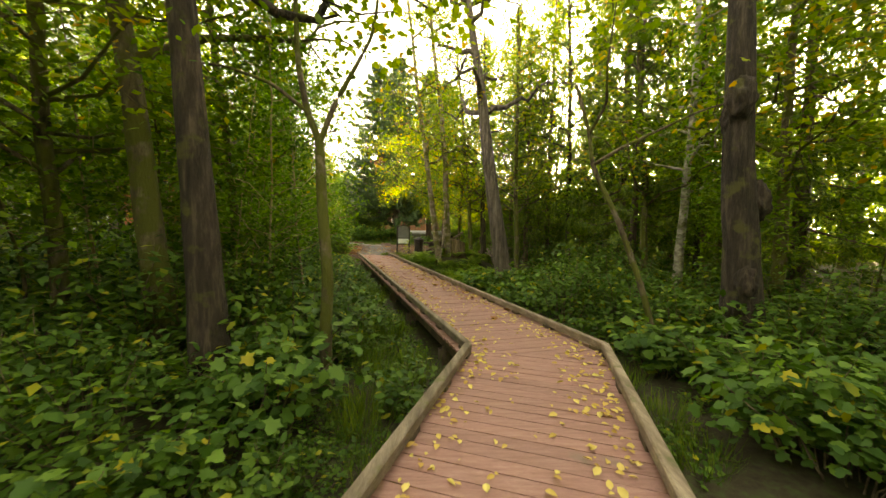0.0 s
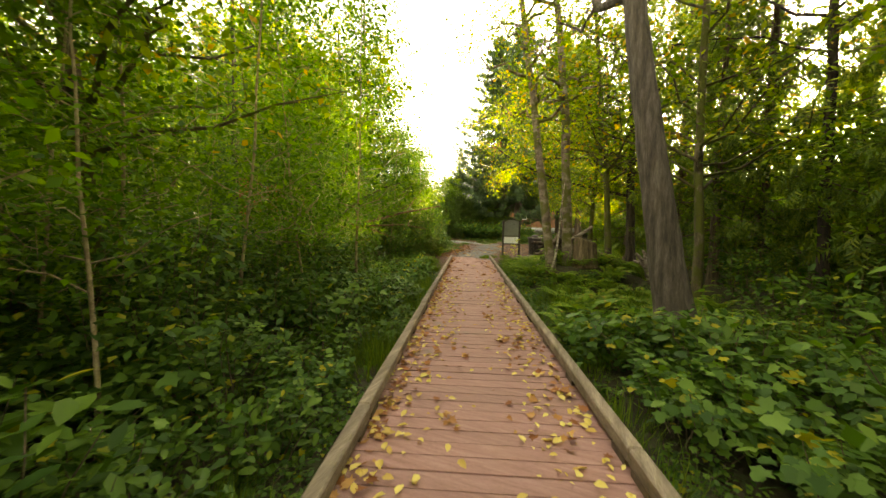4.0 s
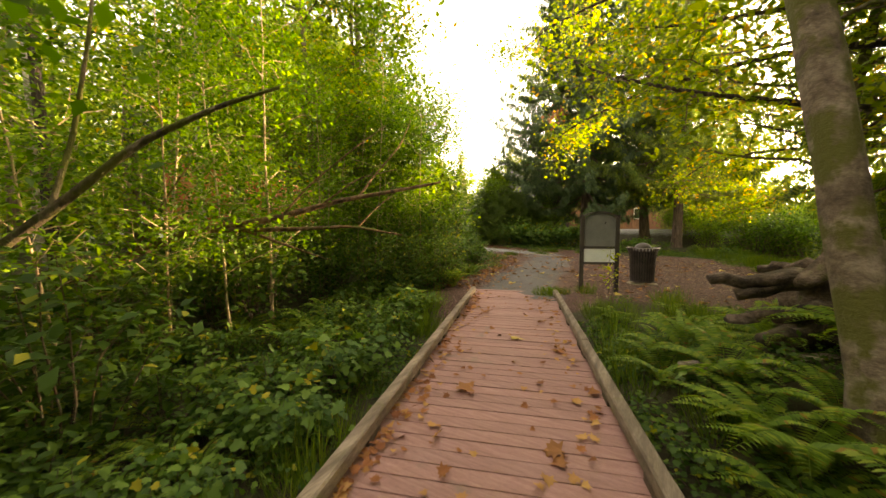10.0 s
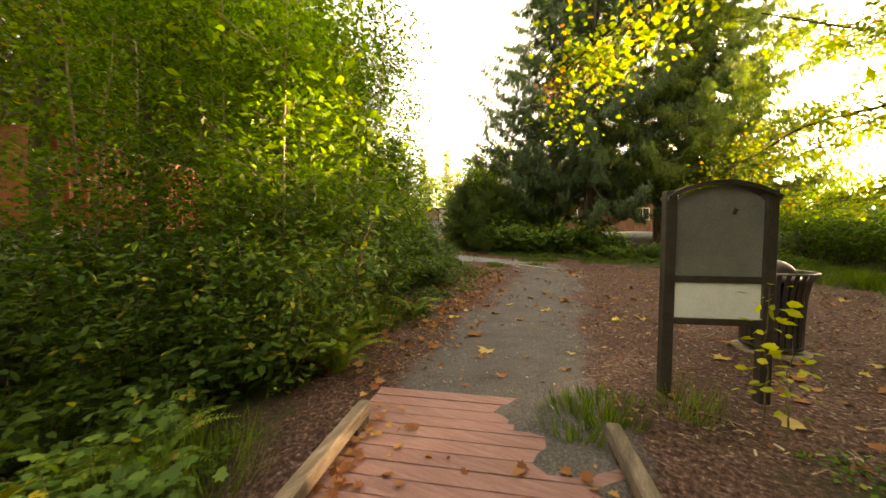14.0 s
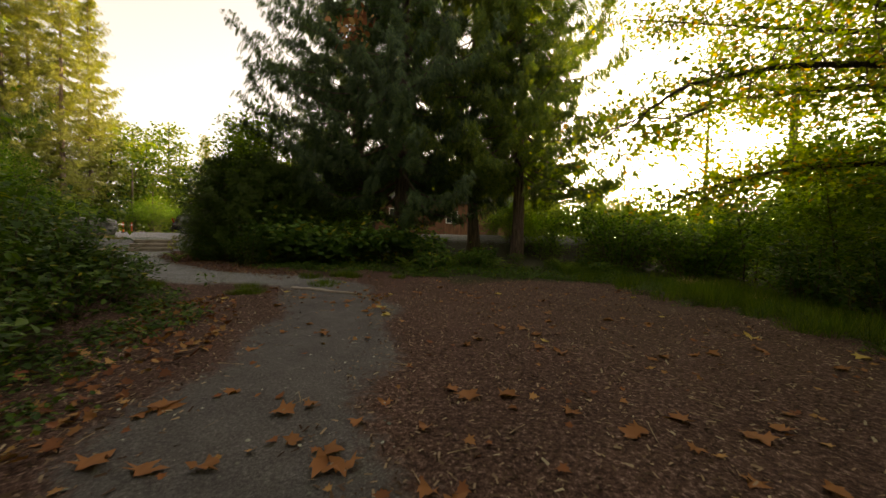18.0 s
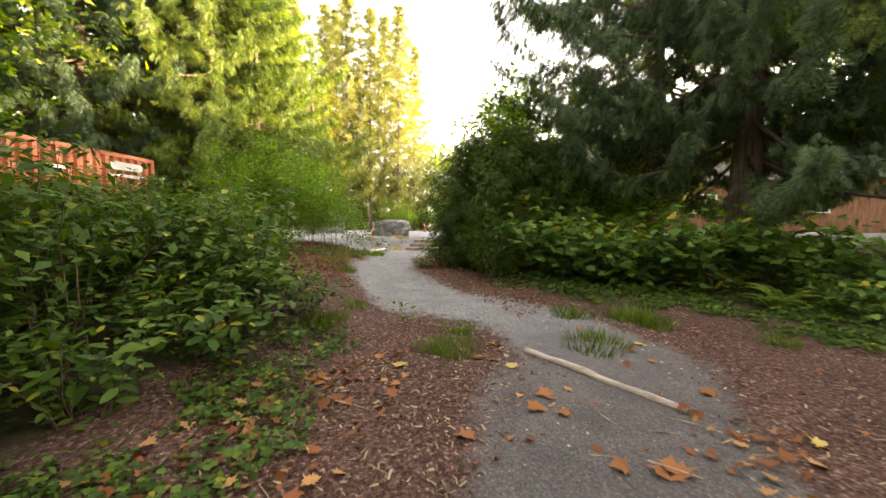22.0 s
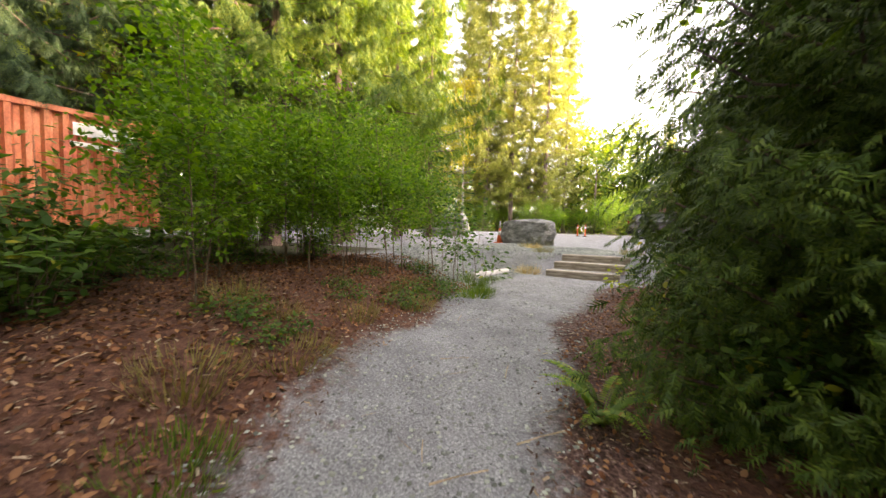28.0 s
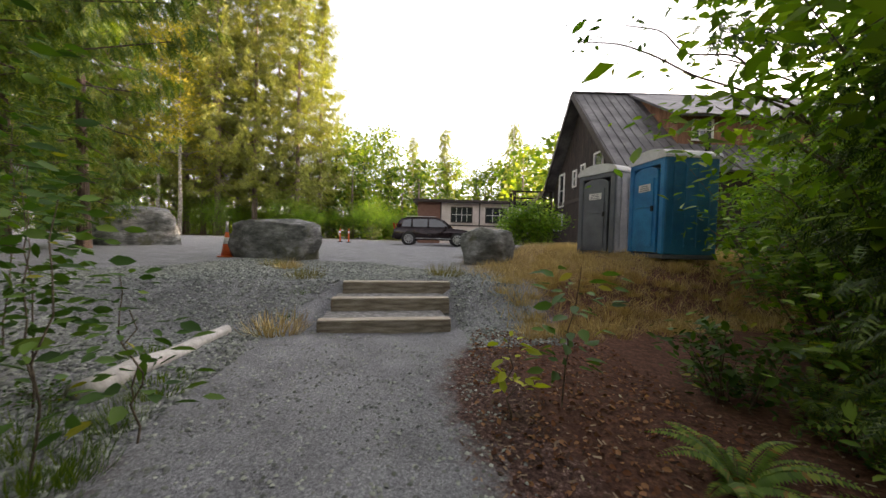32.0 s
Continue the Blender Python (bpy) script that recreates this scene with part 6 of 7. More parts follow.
bank = filled(-21.5, -12.5, 31.0, 39.4, 0.75, lambda x, y: trail_gap(x, y) > 1.35 + 0.3 * max(0, x + 15) and (x + 11) * -0.6 + (y - 35.5) * -0.8 > 1.6 and lot_frame(x, y)[1] < -2.4 and x > -21.5 and y > 32.7 + 0.07 * (-7.5 - x) and y > 35.3 + 0.29 * (x + 11.2))
plant([S_C], bank, 0.5, 0.95)

# undergrowth
U_A = shrub("dense salmonberry shrub with dull green leaves", 61, 0.75, 1.05, 14, 400, 0.14, OVATE, M_SHRUB, "salmonberry_shrub", group="undergrowth shrubs")
U_B = shrub("leafy thimbleberry shrub with broad lobed leaves", 62, 0.75, 0.9, 16, 460, 0.115, LOBED, M_BERRY, "thimbleberry_shrub", group="undergrowth shrubs", low=0.3)
U_C = shrub("tall arching elderberry shrub", 63, 0.95, 1.7, 16, 820, 0.12, KITE, M_SHRUB, "elderberry_shrub", group="undergrowth shrubs")
U_D = shrub("low trailing bramble and ivy", 64, 0.65, 0.32, 12, 420, 0.09, KITE, M_SHRUB, "bramble", group="ground cover", low=0.0)
U_G = shrub("flat mat of small-leaved ivy", 67, 0.7, 0.24, 14, 460, 0.075, LOBED, M_SHRUB, "ivy_mat", group="ground cover", low=0.0)
U_E = shrub("thimbleberry bush with broad lobed leaves down to the ground", 65, 1.15, 1.7, 26, 1000, 0.2, MAPLE5, M_BERRY, "thimbleberry_bush", group="bushes beside the trail", low=0.02)
FE_A = fern("green sword fern with arching fronds", 71)
FE_B = fern("large sword fern with browning fronds", 72, 13, 1.15)
T_A = tuft("clump of long green grass", 81, 200, 0.42, 0.55)
T_B = tuft("short tuft of green trail grass", 82, 220, 0.3, 0.15, spill=0.8)
T_D = tuft("soft mound of fine green trail grass", 84, 420, 0.3, 0.2, name="trail_grass", spill=0.9, wide=2.6)
T_E = tuft("clump of fading brownish-green grass", 85, 240, 0.4, 0.36, M_DULLGRASS, "fading_grass_tuft", spill=1.1, wide=1.3)
T_C = tuft("clump of dry tan grass", 83, 210, 0.42, 0.4, M_DRY, "dry_grass_tuft", spill=0.9, wide=2.4)


TUFTS = [(-9.6, 31.79), (-9.76, 32.16), (-8.19, 32.57), (-7.91, 32.66), (-6.72, 35.57), (-6.57, 35.5), (-19.56, 40.44), (-17.75, 39.1), (-18.67, 40.14), (-13.3, 34.68), (-8.38, 33.32), (-10.36, 32.89)]


def mixed(protos, spots, seed, lo=0.75, hi=1.25):
    rr = random.Random(seed)
    for x, y in spots:
        ob = again(rr.choice(protos), x, y)
        s = rr.uniform(lo, hi)
        ob.matrix_world = pose(x, y, hz(x, y) - 0.04, rr.uniform(-6, 6), rr.uniform(-6, 6), rr.uniform(0, 360)) @ Matrix.Diagonal((s, s, s * rr.uniform(0.85, 1.15), 1))


left_low = filled(-9, 1, -1.5, 21.5, 0.8, lambda x, y: -5.4 < deck_side(x, y) < -1.9)
mixed([U_C, U_A, U_C], filled(-16, -3, -3, 24, 1.15, lambda x, y: -9.5 < deck_side(x, y) < -4.6 and (y < 20 or x < -7.6)), 34, 1.0, 1.45)
mixed([U_C, U_A], filled(5, 14, -3, 21, 1.3, lambda x, y: 5.6 < deck_side(x, y) < 10), 35, 0.95, 1.35)
mixed([U_A, U_B, U_C, U_A, U_B], [p for p in left_low if deck_side(*p) < -2.2 and p[1] < 14], 1)
mixed([U_C, U_C, U_A], filled(-9, -1, 5, 15.5, 0.9, lambda x, y: -5.0 < deck_side(x, y) < -3.2), 54, 0.85, 1.2)
mixed([U_A, FE_A, U_D, FE_B, U_A], [p for p in left_low if deck_side(*p) < -2.2 and p[1] >= 14], 21, 0.55, 0.8)
mixed([U_A, U_B, U_D], [p for p in left_low if deck_side(*p) >= -2.2], 2, 0.6, 0.9)
mixed([U_D, FE_A, U_B, U_D, U_A], filled(-8, -2, 13.5, 21.2, 0.55, lambda x, y: -4.6 < deck_side(x, y) < -1.6), 38, 0.5, 0.75)
mixed([U_G, T_A, T_A], filled(-6, 1, -1.5, 21, 0.5, lambda x, y: -1.95 < deck_side(x, y) < -1.2), 23, 0.55, 0.85)
mixed([U_G, U_A, T_A, U_D], filled(-6, 1.5, -0.5, 14, 0.48, lambda x, y: -2.5 < deck_side(x, y) < -1.35), 40, 0.5, 0.75)
right_low = filled(0, 9, -1.5, 12, 0.8, lambda x, y: 1.8 < deck_side(x, y) < 6.2)
mixed([U_A, U_B, U_A, U_B, U_C], [p for p in right_low if deck_side(*p) > 2.1], 3, 0.75, 1.15)
mixed([U_D, U_A, U_B], [p for p in right_low if deck_side(*p) <= 2.1], 4, 0.6, 0.9)
mixed([U_G, T_A, U_G], filled(-4, 4, -1.5, 21, 0.5, lambda x, y: 1.2 < deck_side(x, y) < 1.8), 24, 0.55, 0.8)
mixed([FE_A, FE_B, FE_A, T_A, U_D, U_D], filled(-3.5, 6, 11.5, 19.4, 0.6, lambda x, y: 1.6 < deck_side(x, y) < 6.0), 5, 0.6, 1.05)
mixed([FE_A, FE_B, U_G, FE_A, U_G], filled(-2.2, 3.0, 15.4, 19.0, 0.62, lambda x, y: 1.4 < deck_side(x, y) < 4.6 and abs(x - 0.1) + abs(y - 17.7) > 0.7), 52, 0.55, 0.95)
mixed([T_A, U_G, FE_A, T_B], filled(-3.5, 4, 19.0, 21.6, 0.55, lambda x, y: 1.3 < deck_side(x, y) < 5.5), 51, 0.4, 0.7)

# clearing and trail verges
mixed([U_D, U_A, T_A, FE_A], filled(-8.4, -4.6, 20.5, 24.5, 0.6, lambda x, y: x < -5.75 - 0.1 * (y - 21)), 6, 0.6, 0.9)
verge = filled(-9.5, -5.8, 24, 32.0, 0.62, lambda x, y: trail_gap(x, y) > 0.7 and x < -5.9)
mixed([U_G], [p for p in verge if trail_gap(*p) < 1.7], 7, 0.5, 0.8)
mixed([U_A], [p for p in verge if 1.7 <= trail_gap(*p) < 2.6], 8, 0.7, 1.0)
mixed([U_A, U_C], filled(-14, -7.5, 24, 31, 0.95, lambda x, y: trail_gap(x, y) > 2.6 and x > -12.5), 28, 0.8, 1.05)
mixed([U_A], filled(-15.5, -8.6, 30.5, 33.8, 0.7, lambda x, y: 1.5 < trail_gap(x, y) < 2.6), 9, 0.7, 0.95)
mixed([U_C, U_A, U_C], filled(-16.5, -9.5, 28.5, 33.4, 0.85, lambda x, y: trail_gap(x, y) >= 2.2 and x > -17.5), 29, 0.85, 1.12)
mixed([U_D, U_A], filled(-20.5, -15, 30.5, 36.5, 0.9, lambda x, y: trail_gap(x, y) > 3.2), 22, 0.7, 1.0)
mixed([T_D], TUFTS + [(-6.3, 35.3), (-5.0, 35.6), (-7.5, 35.2), (-3.5, 21.95), (-3.35, 22.2), (-6.7, 33.9), (-16.9, 38.6), (-17.2, 38.9)], 10, 0.7, 1.2)
mixed([U_G, T_B, U_G], filled(-9.5, 2.5, 35.6, 38.6, 0.5, lambda x, y: y > 36.0 and trail_gap(x, y) > 1.2), 11, 0.55, 0.85)
mixed([T_A, U_G, T_B, T_B], filled(-3.3, 2.6, 19.6, 23.6, 0.5, lambda x, y: y < 22.6 - 0.15 * (x + 3) and deck_side(x, y) > 1.2), 12, 0.4, 0.7)
mixed([T_A, T_C, U_D, T_A], filled(2.2, 5.4, 23, 36, 0.65, lambda x, y: x > 2.5 + 0.05 * (y - 24)), 13, 0.6, 1.0)
mixed([U_A, U_C], filled(5, 13, 23, 34, 1.1, lambda x, y: True), 14, 0.9, 1.4)
mixed([T_A, T_A, U_D], filled(1.2, 3.4, 27, 40, 0.5, lambda x, y: x > 2.2 - 0.12 * (y - 27)), 31, 0.5, 0.85)
mixed([U_B, FE_A, U_A, T_A], filled(-8.5, 3.2, 37.6, 40.4, 0.75, lambda x, y: abs(x + 5.6) > 0.7 and abs(x) > 0.6), 32, 0.5, 0.9)

U_F = shrub("tall salmonberry thicket with bright green leaves", 66, 1.0, 2.3, 18, 1900, 0.1, OVATE, M_SHRUB, "salmonberry_thicket", group="thicket by the clearing", low=0.02)
mixed([U_F], filled(-11.5, -6.0, 21.4, 28.6, 0.85, lambda x, y: -1.6 < x + 7.5 + 0.42 * (y - 24.5) < 0.1), 36, 0.75, 1.1)
mixed([U_F], [(-6.9, 21.6), (-7.4, 20.6)], 37, 0.7, 0.9)

# bushes between the trail and the cedars
BUSH = shrub("big rounded hazel bush with dense dark leaves", 91, 2.1, 5.0, 60, 8400, 0.115, OVATE, M_RHODO, "hazel_bush", low=0.03)
for x, y, t, s in ((3.4, 40.3, 40, 0.7), (4.9, 41.2, 100, 0.68), (2.0, 43.0, 10, 0.7), (0.6, 45.6, 90, 0.7), (-9.4, 41.2, 0, 0.9), (-12.9, 41.4, 200, 0.9), (-8.6, 41.4, 250, 0.85), (-11.6, 46.0, 70, 0.85), (-10.6, 43.2, 300, 0.9)):
    again(BUSH, x, y, t, s)
HEM = conifer("dense dark young hemlock reaching down to the ground", 4.9, 0.09, 94, 0.02, 2.0, 130, 190, 0.17, M_HEMLOCK, M_CEDARBARK, 0.45, 0.1, 0.05, "young hemlocks beside the trail", spread=0.13, bushy=True, name="young_hemlock")
for x, y, t, s in ((-12.1, 38.6, 0, 0.82), (-10.8, 38.9, 130, 0.86), (-12.3, 40.0, 220, 0.78), (-9.8, 39.6, 60, 0.8), (-11.6, 40.1, 300, 0.9), (-11.4, 41.6, 170, 0.85), (-13.0, 39.9, 80, 0.68), (-12.9, 40.8, 10, 0.74)):
    again(HEM, x, y, t, s)
for x, y, t, s in ((-12.2, 40.7, 30, 1.2), (-11.5, 42.0, 150, 1.35), (-12.0, 39.2, 260, 1.0), (-12.9, 42.6, 70, 1.1)):
    again(V_A, x, y, t, s)
mixed([U_F], [(-10.6, 37.3), (-10.2, 37.0), (-11.2, 37.6), (-12.5, 38.2)], 39, 0.6, 0.8)
mixed([U_E], [(-10.4, 38.2), (-9.5, 37.9), (-8.7, 37.7), (-7.9, 37.9), (-7.0, 38.1), (-6.0, 38.3), (-9.1, 38.8), (-7.6, 38.9), (-5.1, 38.8), (-4.2, 39.0)], 15, 0.85, 1.15)
mixed([U_A, U_D, FE_A, U_D], filled(-15.5, -11.5, 36.3, 43.5, 0.6, lambda x, y: trail_gap(x, y) > 2.1 and x > -15.4 and (x + 11) * -0.6 + (y - 35.5) * -0.8 < 0), 16, 0.5, 0.8)
GREEN = shrub("yellow-green leafy bush beyond the clearing", 92, 1.6, 2.6, 30, 2200, 0.13, OVATE, M_ALDER, "leafy_bush", group="bushes beyond the clearing", low=0.02)
for x, y, s in ((3.6, 39.2, 1.4), (5.6, 37.4, 1.3), (5.2, 41.6, 1.5), (7.2, 43.5, 1.4), (2.0, 44.0, 1.3), (8.8, 40.0, 1.3), (10.5, 42.5, 1.4), (12.8, 40.0, 1.3), (11.0, 37.0, 1.2), (14.5, 36.0, 1.3), (13.0, 33.0, 1.2), (7.6, 35.2, 1.1), (6.6, 39.4, 1.4), (7.6, 41.4, 1.4), (6.2, 37.6, 1.1), (9.6, 32.6, 1.1), (-0.4, 48.0, 0.8), (1.4, 47.4, 1.0)):
    again(GREEN, x, y, r.uniform(0, 360), s)

for x, y, s in ((6.4, 33.6, 1.0), (8.6, 30.2, 1.1), (10.8, 35.0, 1.0), (13.5, 38.0, 1.1), (9.4, 26.6, 1.0), (11.5, 29.0, 1.1), (7.0, 31.2, 1.15), (8.9, 34.0, 1.2), (10.4, 37.4, 1.25), (12.6, 40.6, 1.3), (9.6, 31.6, 1.2), (12.0, 34.6, 1.3), (14.6, 38.6, 1.3), (3.2, 42.4, 0.8), (4.8, 44.6, 0.85), (2.4, 46.6, 0.95), (6.6, 48.0, 0.9)):
    again(V_A, x, y, r.uniform(0, 360), s)

# cedars
CED = conifer("large western red cedar with drooping bluish sprays", 21, 0.4, 101, 0.14, 6.7, 180, 340, 0.33, M_CEDARB, M_CEDARBARK, 1.1, 0.16, -0.2, "cedars by the clearing", name="cedar_tree", spread=0.11)
put(CED, -5.5, 41.4)
CEB = conifer("western red cedar with drooping dark green sprays", 19, 0.32, 102, 0.2, 6.6, 165, 300, 0.34, M_CEDAR, M_CEDARBARK, 1.1, 0.16, -0.2, "cedars by the clearing", name="cedar_tree", spread=0.11)
put(CEB, 0.1, 42.2)
again(CEB, -1.8, 44.6, 130, 1.1)
again(CED, -7.9, 43.0, 70, 1.0)
again(CEB, -25.2, 35.2, 30, 0.95)
again(CED, -25.6, 30.8, 80, 0.8)
again(CED, -24.4, 26.4, 260, 0.75)
again(CEB, -29.0, 38.5, 200, 1.1)
rc = np.random.default_rng(58)
cluster = rc.normal(0, 1, (70, 3)) * [0.34, 0.3, 0.3] + [-1.25, -4.4, 8.5 - hz(-5.5, 41.4)]
mesh_part("orange_leaves", leaf_mesh("orange_leaves", [scatter(LOBED, cluster, rc.uniform(0.14, 0.26, 70), around(70, rc, 0.5) + [0, 0, -0.4], unit(around(70, rc) + [0, -0.4, 0.6]))], M_FALLEN), CED, "cluster of orange maple leaves caught in the sprays")

# tall firs round the lot
FIR_A = conifer("tall Douglas fir lit by the low sun", 40, 0.38, 111, 0.14, 6.0, 216, 110, 0.52, M_FIR, M_FIRBARK, 0.6, 0.16, -0.24, "tall firs beyond the lot", spread=0.24, whorl=6)
FIR_B = conifer("tall slim fir beyond the lot", 38, 0.34, 112, 0.1, 5.4, 205, 104, 0.52, M_FIR, M_FIRBARK, 0.6, 0.14, -0.2, "tall firs beyond the lot", spread=0.24, whorl=5)
BIRCH = broadleaf("golden-leaved tree with a pale trunk", 22, (0.3, 0.2), 0.22, 113, 24, 0.3, 3.6, 44, 0.3, 0.6, M_ALDERBARK, M_YELLOWTREE, OVATE, 0.3, 0.05, 0.04, group="tall trees beyond the lot")
for proto, dep, u, s in ((FIR_A, 40, 385, 1.0), (FIR_B, 44, 525, 1.0), (FIR_A, 43, 450, 0.95), (FIR_B, 45, 360, 1.05), (BIRCH, 36, 318, 0.95), (BIRCH, 39, 280, 1.0), (FIR_A, 46, 240, 1.1), (FIR_B, 40, 190, 1.05),
                         (FIR_A, 38, 110, 1.05), (FIR_B, 42, 40, 1.1), (FIR_B, 50, 565, 0.9), (FIR_A, 52, 490, 1.05), (FIR_A, 44, -60, 1.0), (FIR_B, 46, -200, 1.0), (FIR_B, 46, 330, 1.1), (FIR_B, 48, 420, 0.8), (FIR_B, 44, 150, 0.85), (FIR_A, 50, 80, 1.0)):
    x, y = seen_at(dep, (u - 784) / 629 * dep)
    again(proto, x, y, r.uniform(0, 360), s)
FAR_A = broadleaf("far broadleaf tree behind the lot", 15, (0.3, 0.2), 0.2, 121, 20, 0.08, 4.2, 28, 0.6, 0.9, M_BARK, M_FARLEAF, KITE, 0.35, group="far trees", name="far_tree")
FAR_B = conifer("far pointed conifer behind the lot", 17, 0.2, 122, 0.06, 3.0, 80, 24, 0.8, M_FIR, M_FIRBARK, 0.6, 0.1, -0.1, "far trees", spread=0.25)
for proto, dep, u, s in ((FAR_A, 62, 620, 0.95), (FAR_A, 66, 670, 1.05), (FAR_B, 70, 728, 0.95), (FAR_B, 68, 782, 1.0), (FAR_A, 64, 840, 0.7), (FAR_B, 66, 905, 1.05), (FAR_A, 60, 930, 0.9), (FAR_A, 58, 690, 0.7), (FAR_A, 72, 750, 0.8), (FAR_A, 62, 870, 0.75), (FAR_A, 55, 590, 0.9), (FAR_A, 70, 800, 0.85), (FAR_A, 58, 640, 0.8), (FAR_A, 60, 900, 0.65), (FAR_A, 75, 960, 0.9)):
    x, y = seen_at(dep, (u - 784) / 629 * dep)
    again(proto, x, y, r.uniform(0, 360), s * 1.25)
for i in range(26):
    dep = 44 + 5 * math.sin(i * 1.7)
    again(BUSH, *seen_at(dep, dep * (-1.5 + 0.062 * i)), i * 77.0, 0.85 + 0.3 * math.sin(i * 2.3) ** 2)
# woods round the rest of the horizon, low towards the sun
def far_woods():
    r2 = np.random.default_rng(131)
    spots = []
    for ring, n in ((43, 100), (50, 110), (60, 120)):
        for i in range(n):
            a = 2 * math.pi * i / n + r2.uniform(-0.02, 0.02)
            dist = ring + r2.uniform(-3, 3)
            x, y = -6 + dist * math.sin(a), 24 + dist * math.cos(a)
            rr, qq = lot_frame(x, y)
            deg = math.degrees(a)
            if qq > -3 and -32 < rr < 34 and qq < 46:
                continue
            spots.append((x, y, 0.112 * dist * r2.uniform(0.75, 1.05) if 8 < deg < 52 else r2.uniform(13, 19)))
    # behind the lot, behind the lodge, behind the container
    for i in range(44):
        dep = r2.uniform(50, 66)
        spots.append((*seen_at(dep, dep * (-1.75 + 2.05 * i / 44)), r2.uniform(13, 18) if i < 26 else r2.uniform(9, 15)))
    # this row, out of sight, is added to keep low sun off the lot
    for i in range(26):
        spots.append((*seen_at(r2.uniform(31, 42), 9 + 1.7 * i), r2.uniform(10, 13)))
    for i in range(22):
        spots.append((r2.uniform(-33, -25.5), 13 + 1.05 * i, r2.uniform(10, 16)))
    trunks, leaves = [], []
    for i, (x, y, h) in enumerate(spots):
        z = hz(x, y)
        k = int(170 + 14 * h)
        fine = i >= len(spots) - 22
        k = k * 4 if fine else k
        u = r2.uniform(0.02, 1, k) ** 0.9
        rad = 3.4 * np.sqrt(1 - (np.abs(u - 0.35) / 0.66).clip(0, 1) ** 2) * min(1, h / 9 + 0.25)
        th = r2.uniform(0, 2 * np.pi, k)
        d = rad * (1 + 0.25 * np.sin(3 * th + 9 * u + i)) * np.sqrt(r2.uniform(0.25, 1, k))
        at = np.stack([x + d * np.cos(th), y + d * np.sin(th), z + u * h], -1)
        leaves.append(scatter(KITE, at, r2.uniform(0.5, 1.15, k) * (0.42 if fine else 0.7 if h < 8 else 1.0), around(k, r2, 0.5) + [0, 0, -0.2], unit(around(k, r2) * 0.8 + [0, 0, 0.6])))
        k = 120 if i >= 150 else 0
        if k and not fine:
            at = np.stack([x + r2.normal(0, 2.6, k), y + r2.normal(0, 2.6, k), z + r2.uniform(0, 3.6, k)], -1)
            leaves.append(scatter(KITE, at, r2.uniform(0.7, 1.5, k), around(k, r2, 0.5), unit(around(k, r2) + [0, 0, 0.4])))
        trunks.append(tube(np.array([(x, y, z - 0.3), (x + 0.1, y, z + h * 0.5), (x, y + 0.1, z + h * 0.9)]), np.array([0.24, 0.16, 0.04]), 5))
    v, f = joined(trunks)
    ob = new("far_woods", leaf_mesh("far_woods", leaves, M_FARLEAF))
    tagged(ob, "dense far woods of mixed green trees round the place", "woods", kind="stuff")
    tagged(mesh_part("trunks", mesh_from("trunks", v, [f], M_FIRBARK, True), ob), kind="stuff")


far_woods()
plant([F_B], [(-12.5, 26.0), (-15.5, 24.5), (-12.0, 23.0), (-15.5, 22.0), (-19.0, 23.0)])
# hemlocks added to hide the lodge wall and darken the gap behind the cedars
plant([D_A], [(0.4, 50.0), (2.4, 50.5), (4.2, 51.5)], 0.6, 0.75)
plant([D_A], [seen_at(55 + 3 * math.sin(i * 2.1), (55 + 3 * math.sin(i * 2.1)) * (-1.55 + 0.082 * i)) for i in range(23)], 0.5, 0.7)
plant([D_A], [(-30.5, 41.5), (-33.0, 42.6), (-31.5, 44.0)], 0.9, 1.0)
plant([D_A, F_B, D_A], [(-26.5, 34.0), (-27.5, 30.5), (-25.8, 37.5), (-28.5, 27.0), (-29.5, 33.5)], 1.0, 1.2)

# ---- dead wood, seedlings and litter ----
def dead_log(name, label, lines, mat, at=(0, 0, 0)):
    ob = thing(name, label, "log", at)
    for i, (pts, r0, r1) in enumerate(lines):
        limb(ob, np.asarray(pts, float) - np.asarray(at), r0, r1, mat, "trunk" if i == 0 else "broken_branch")
    return ob


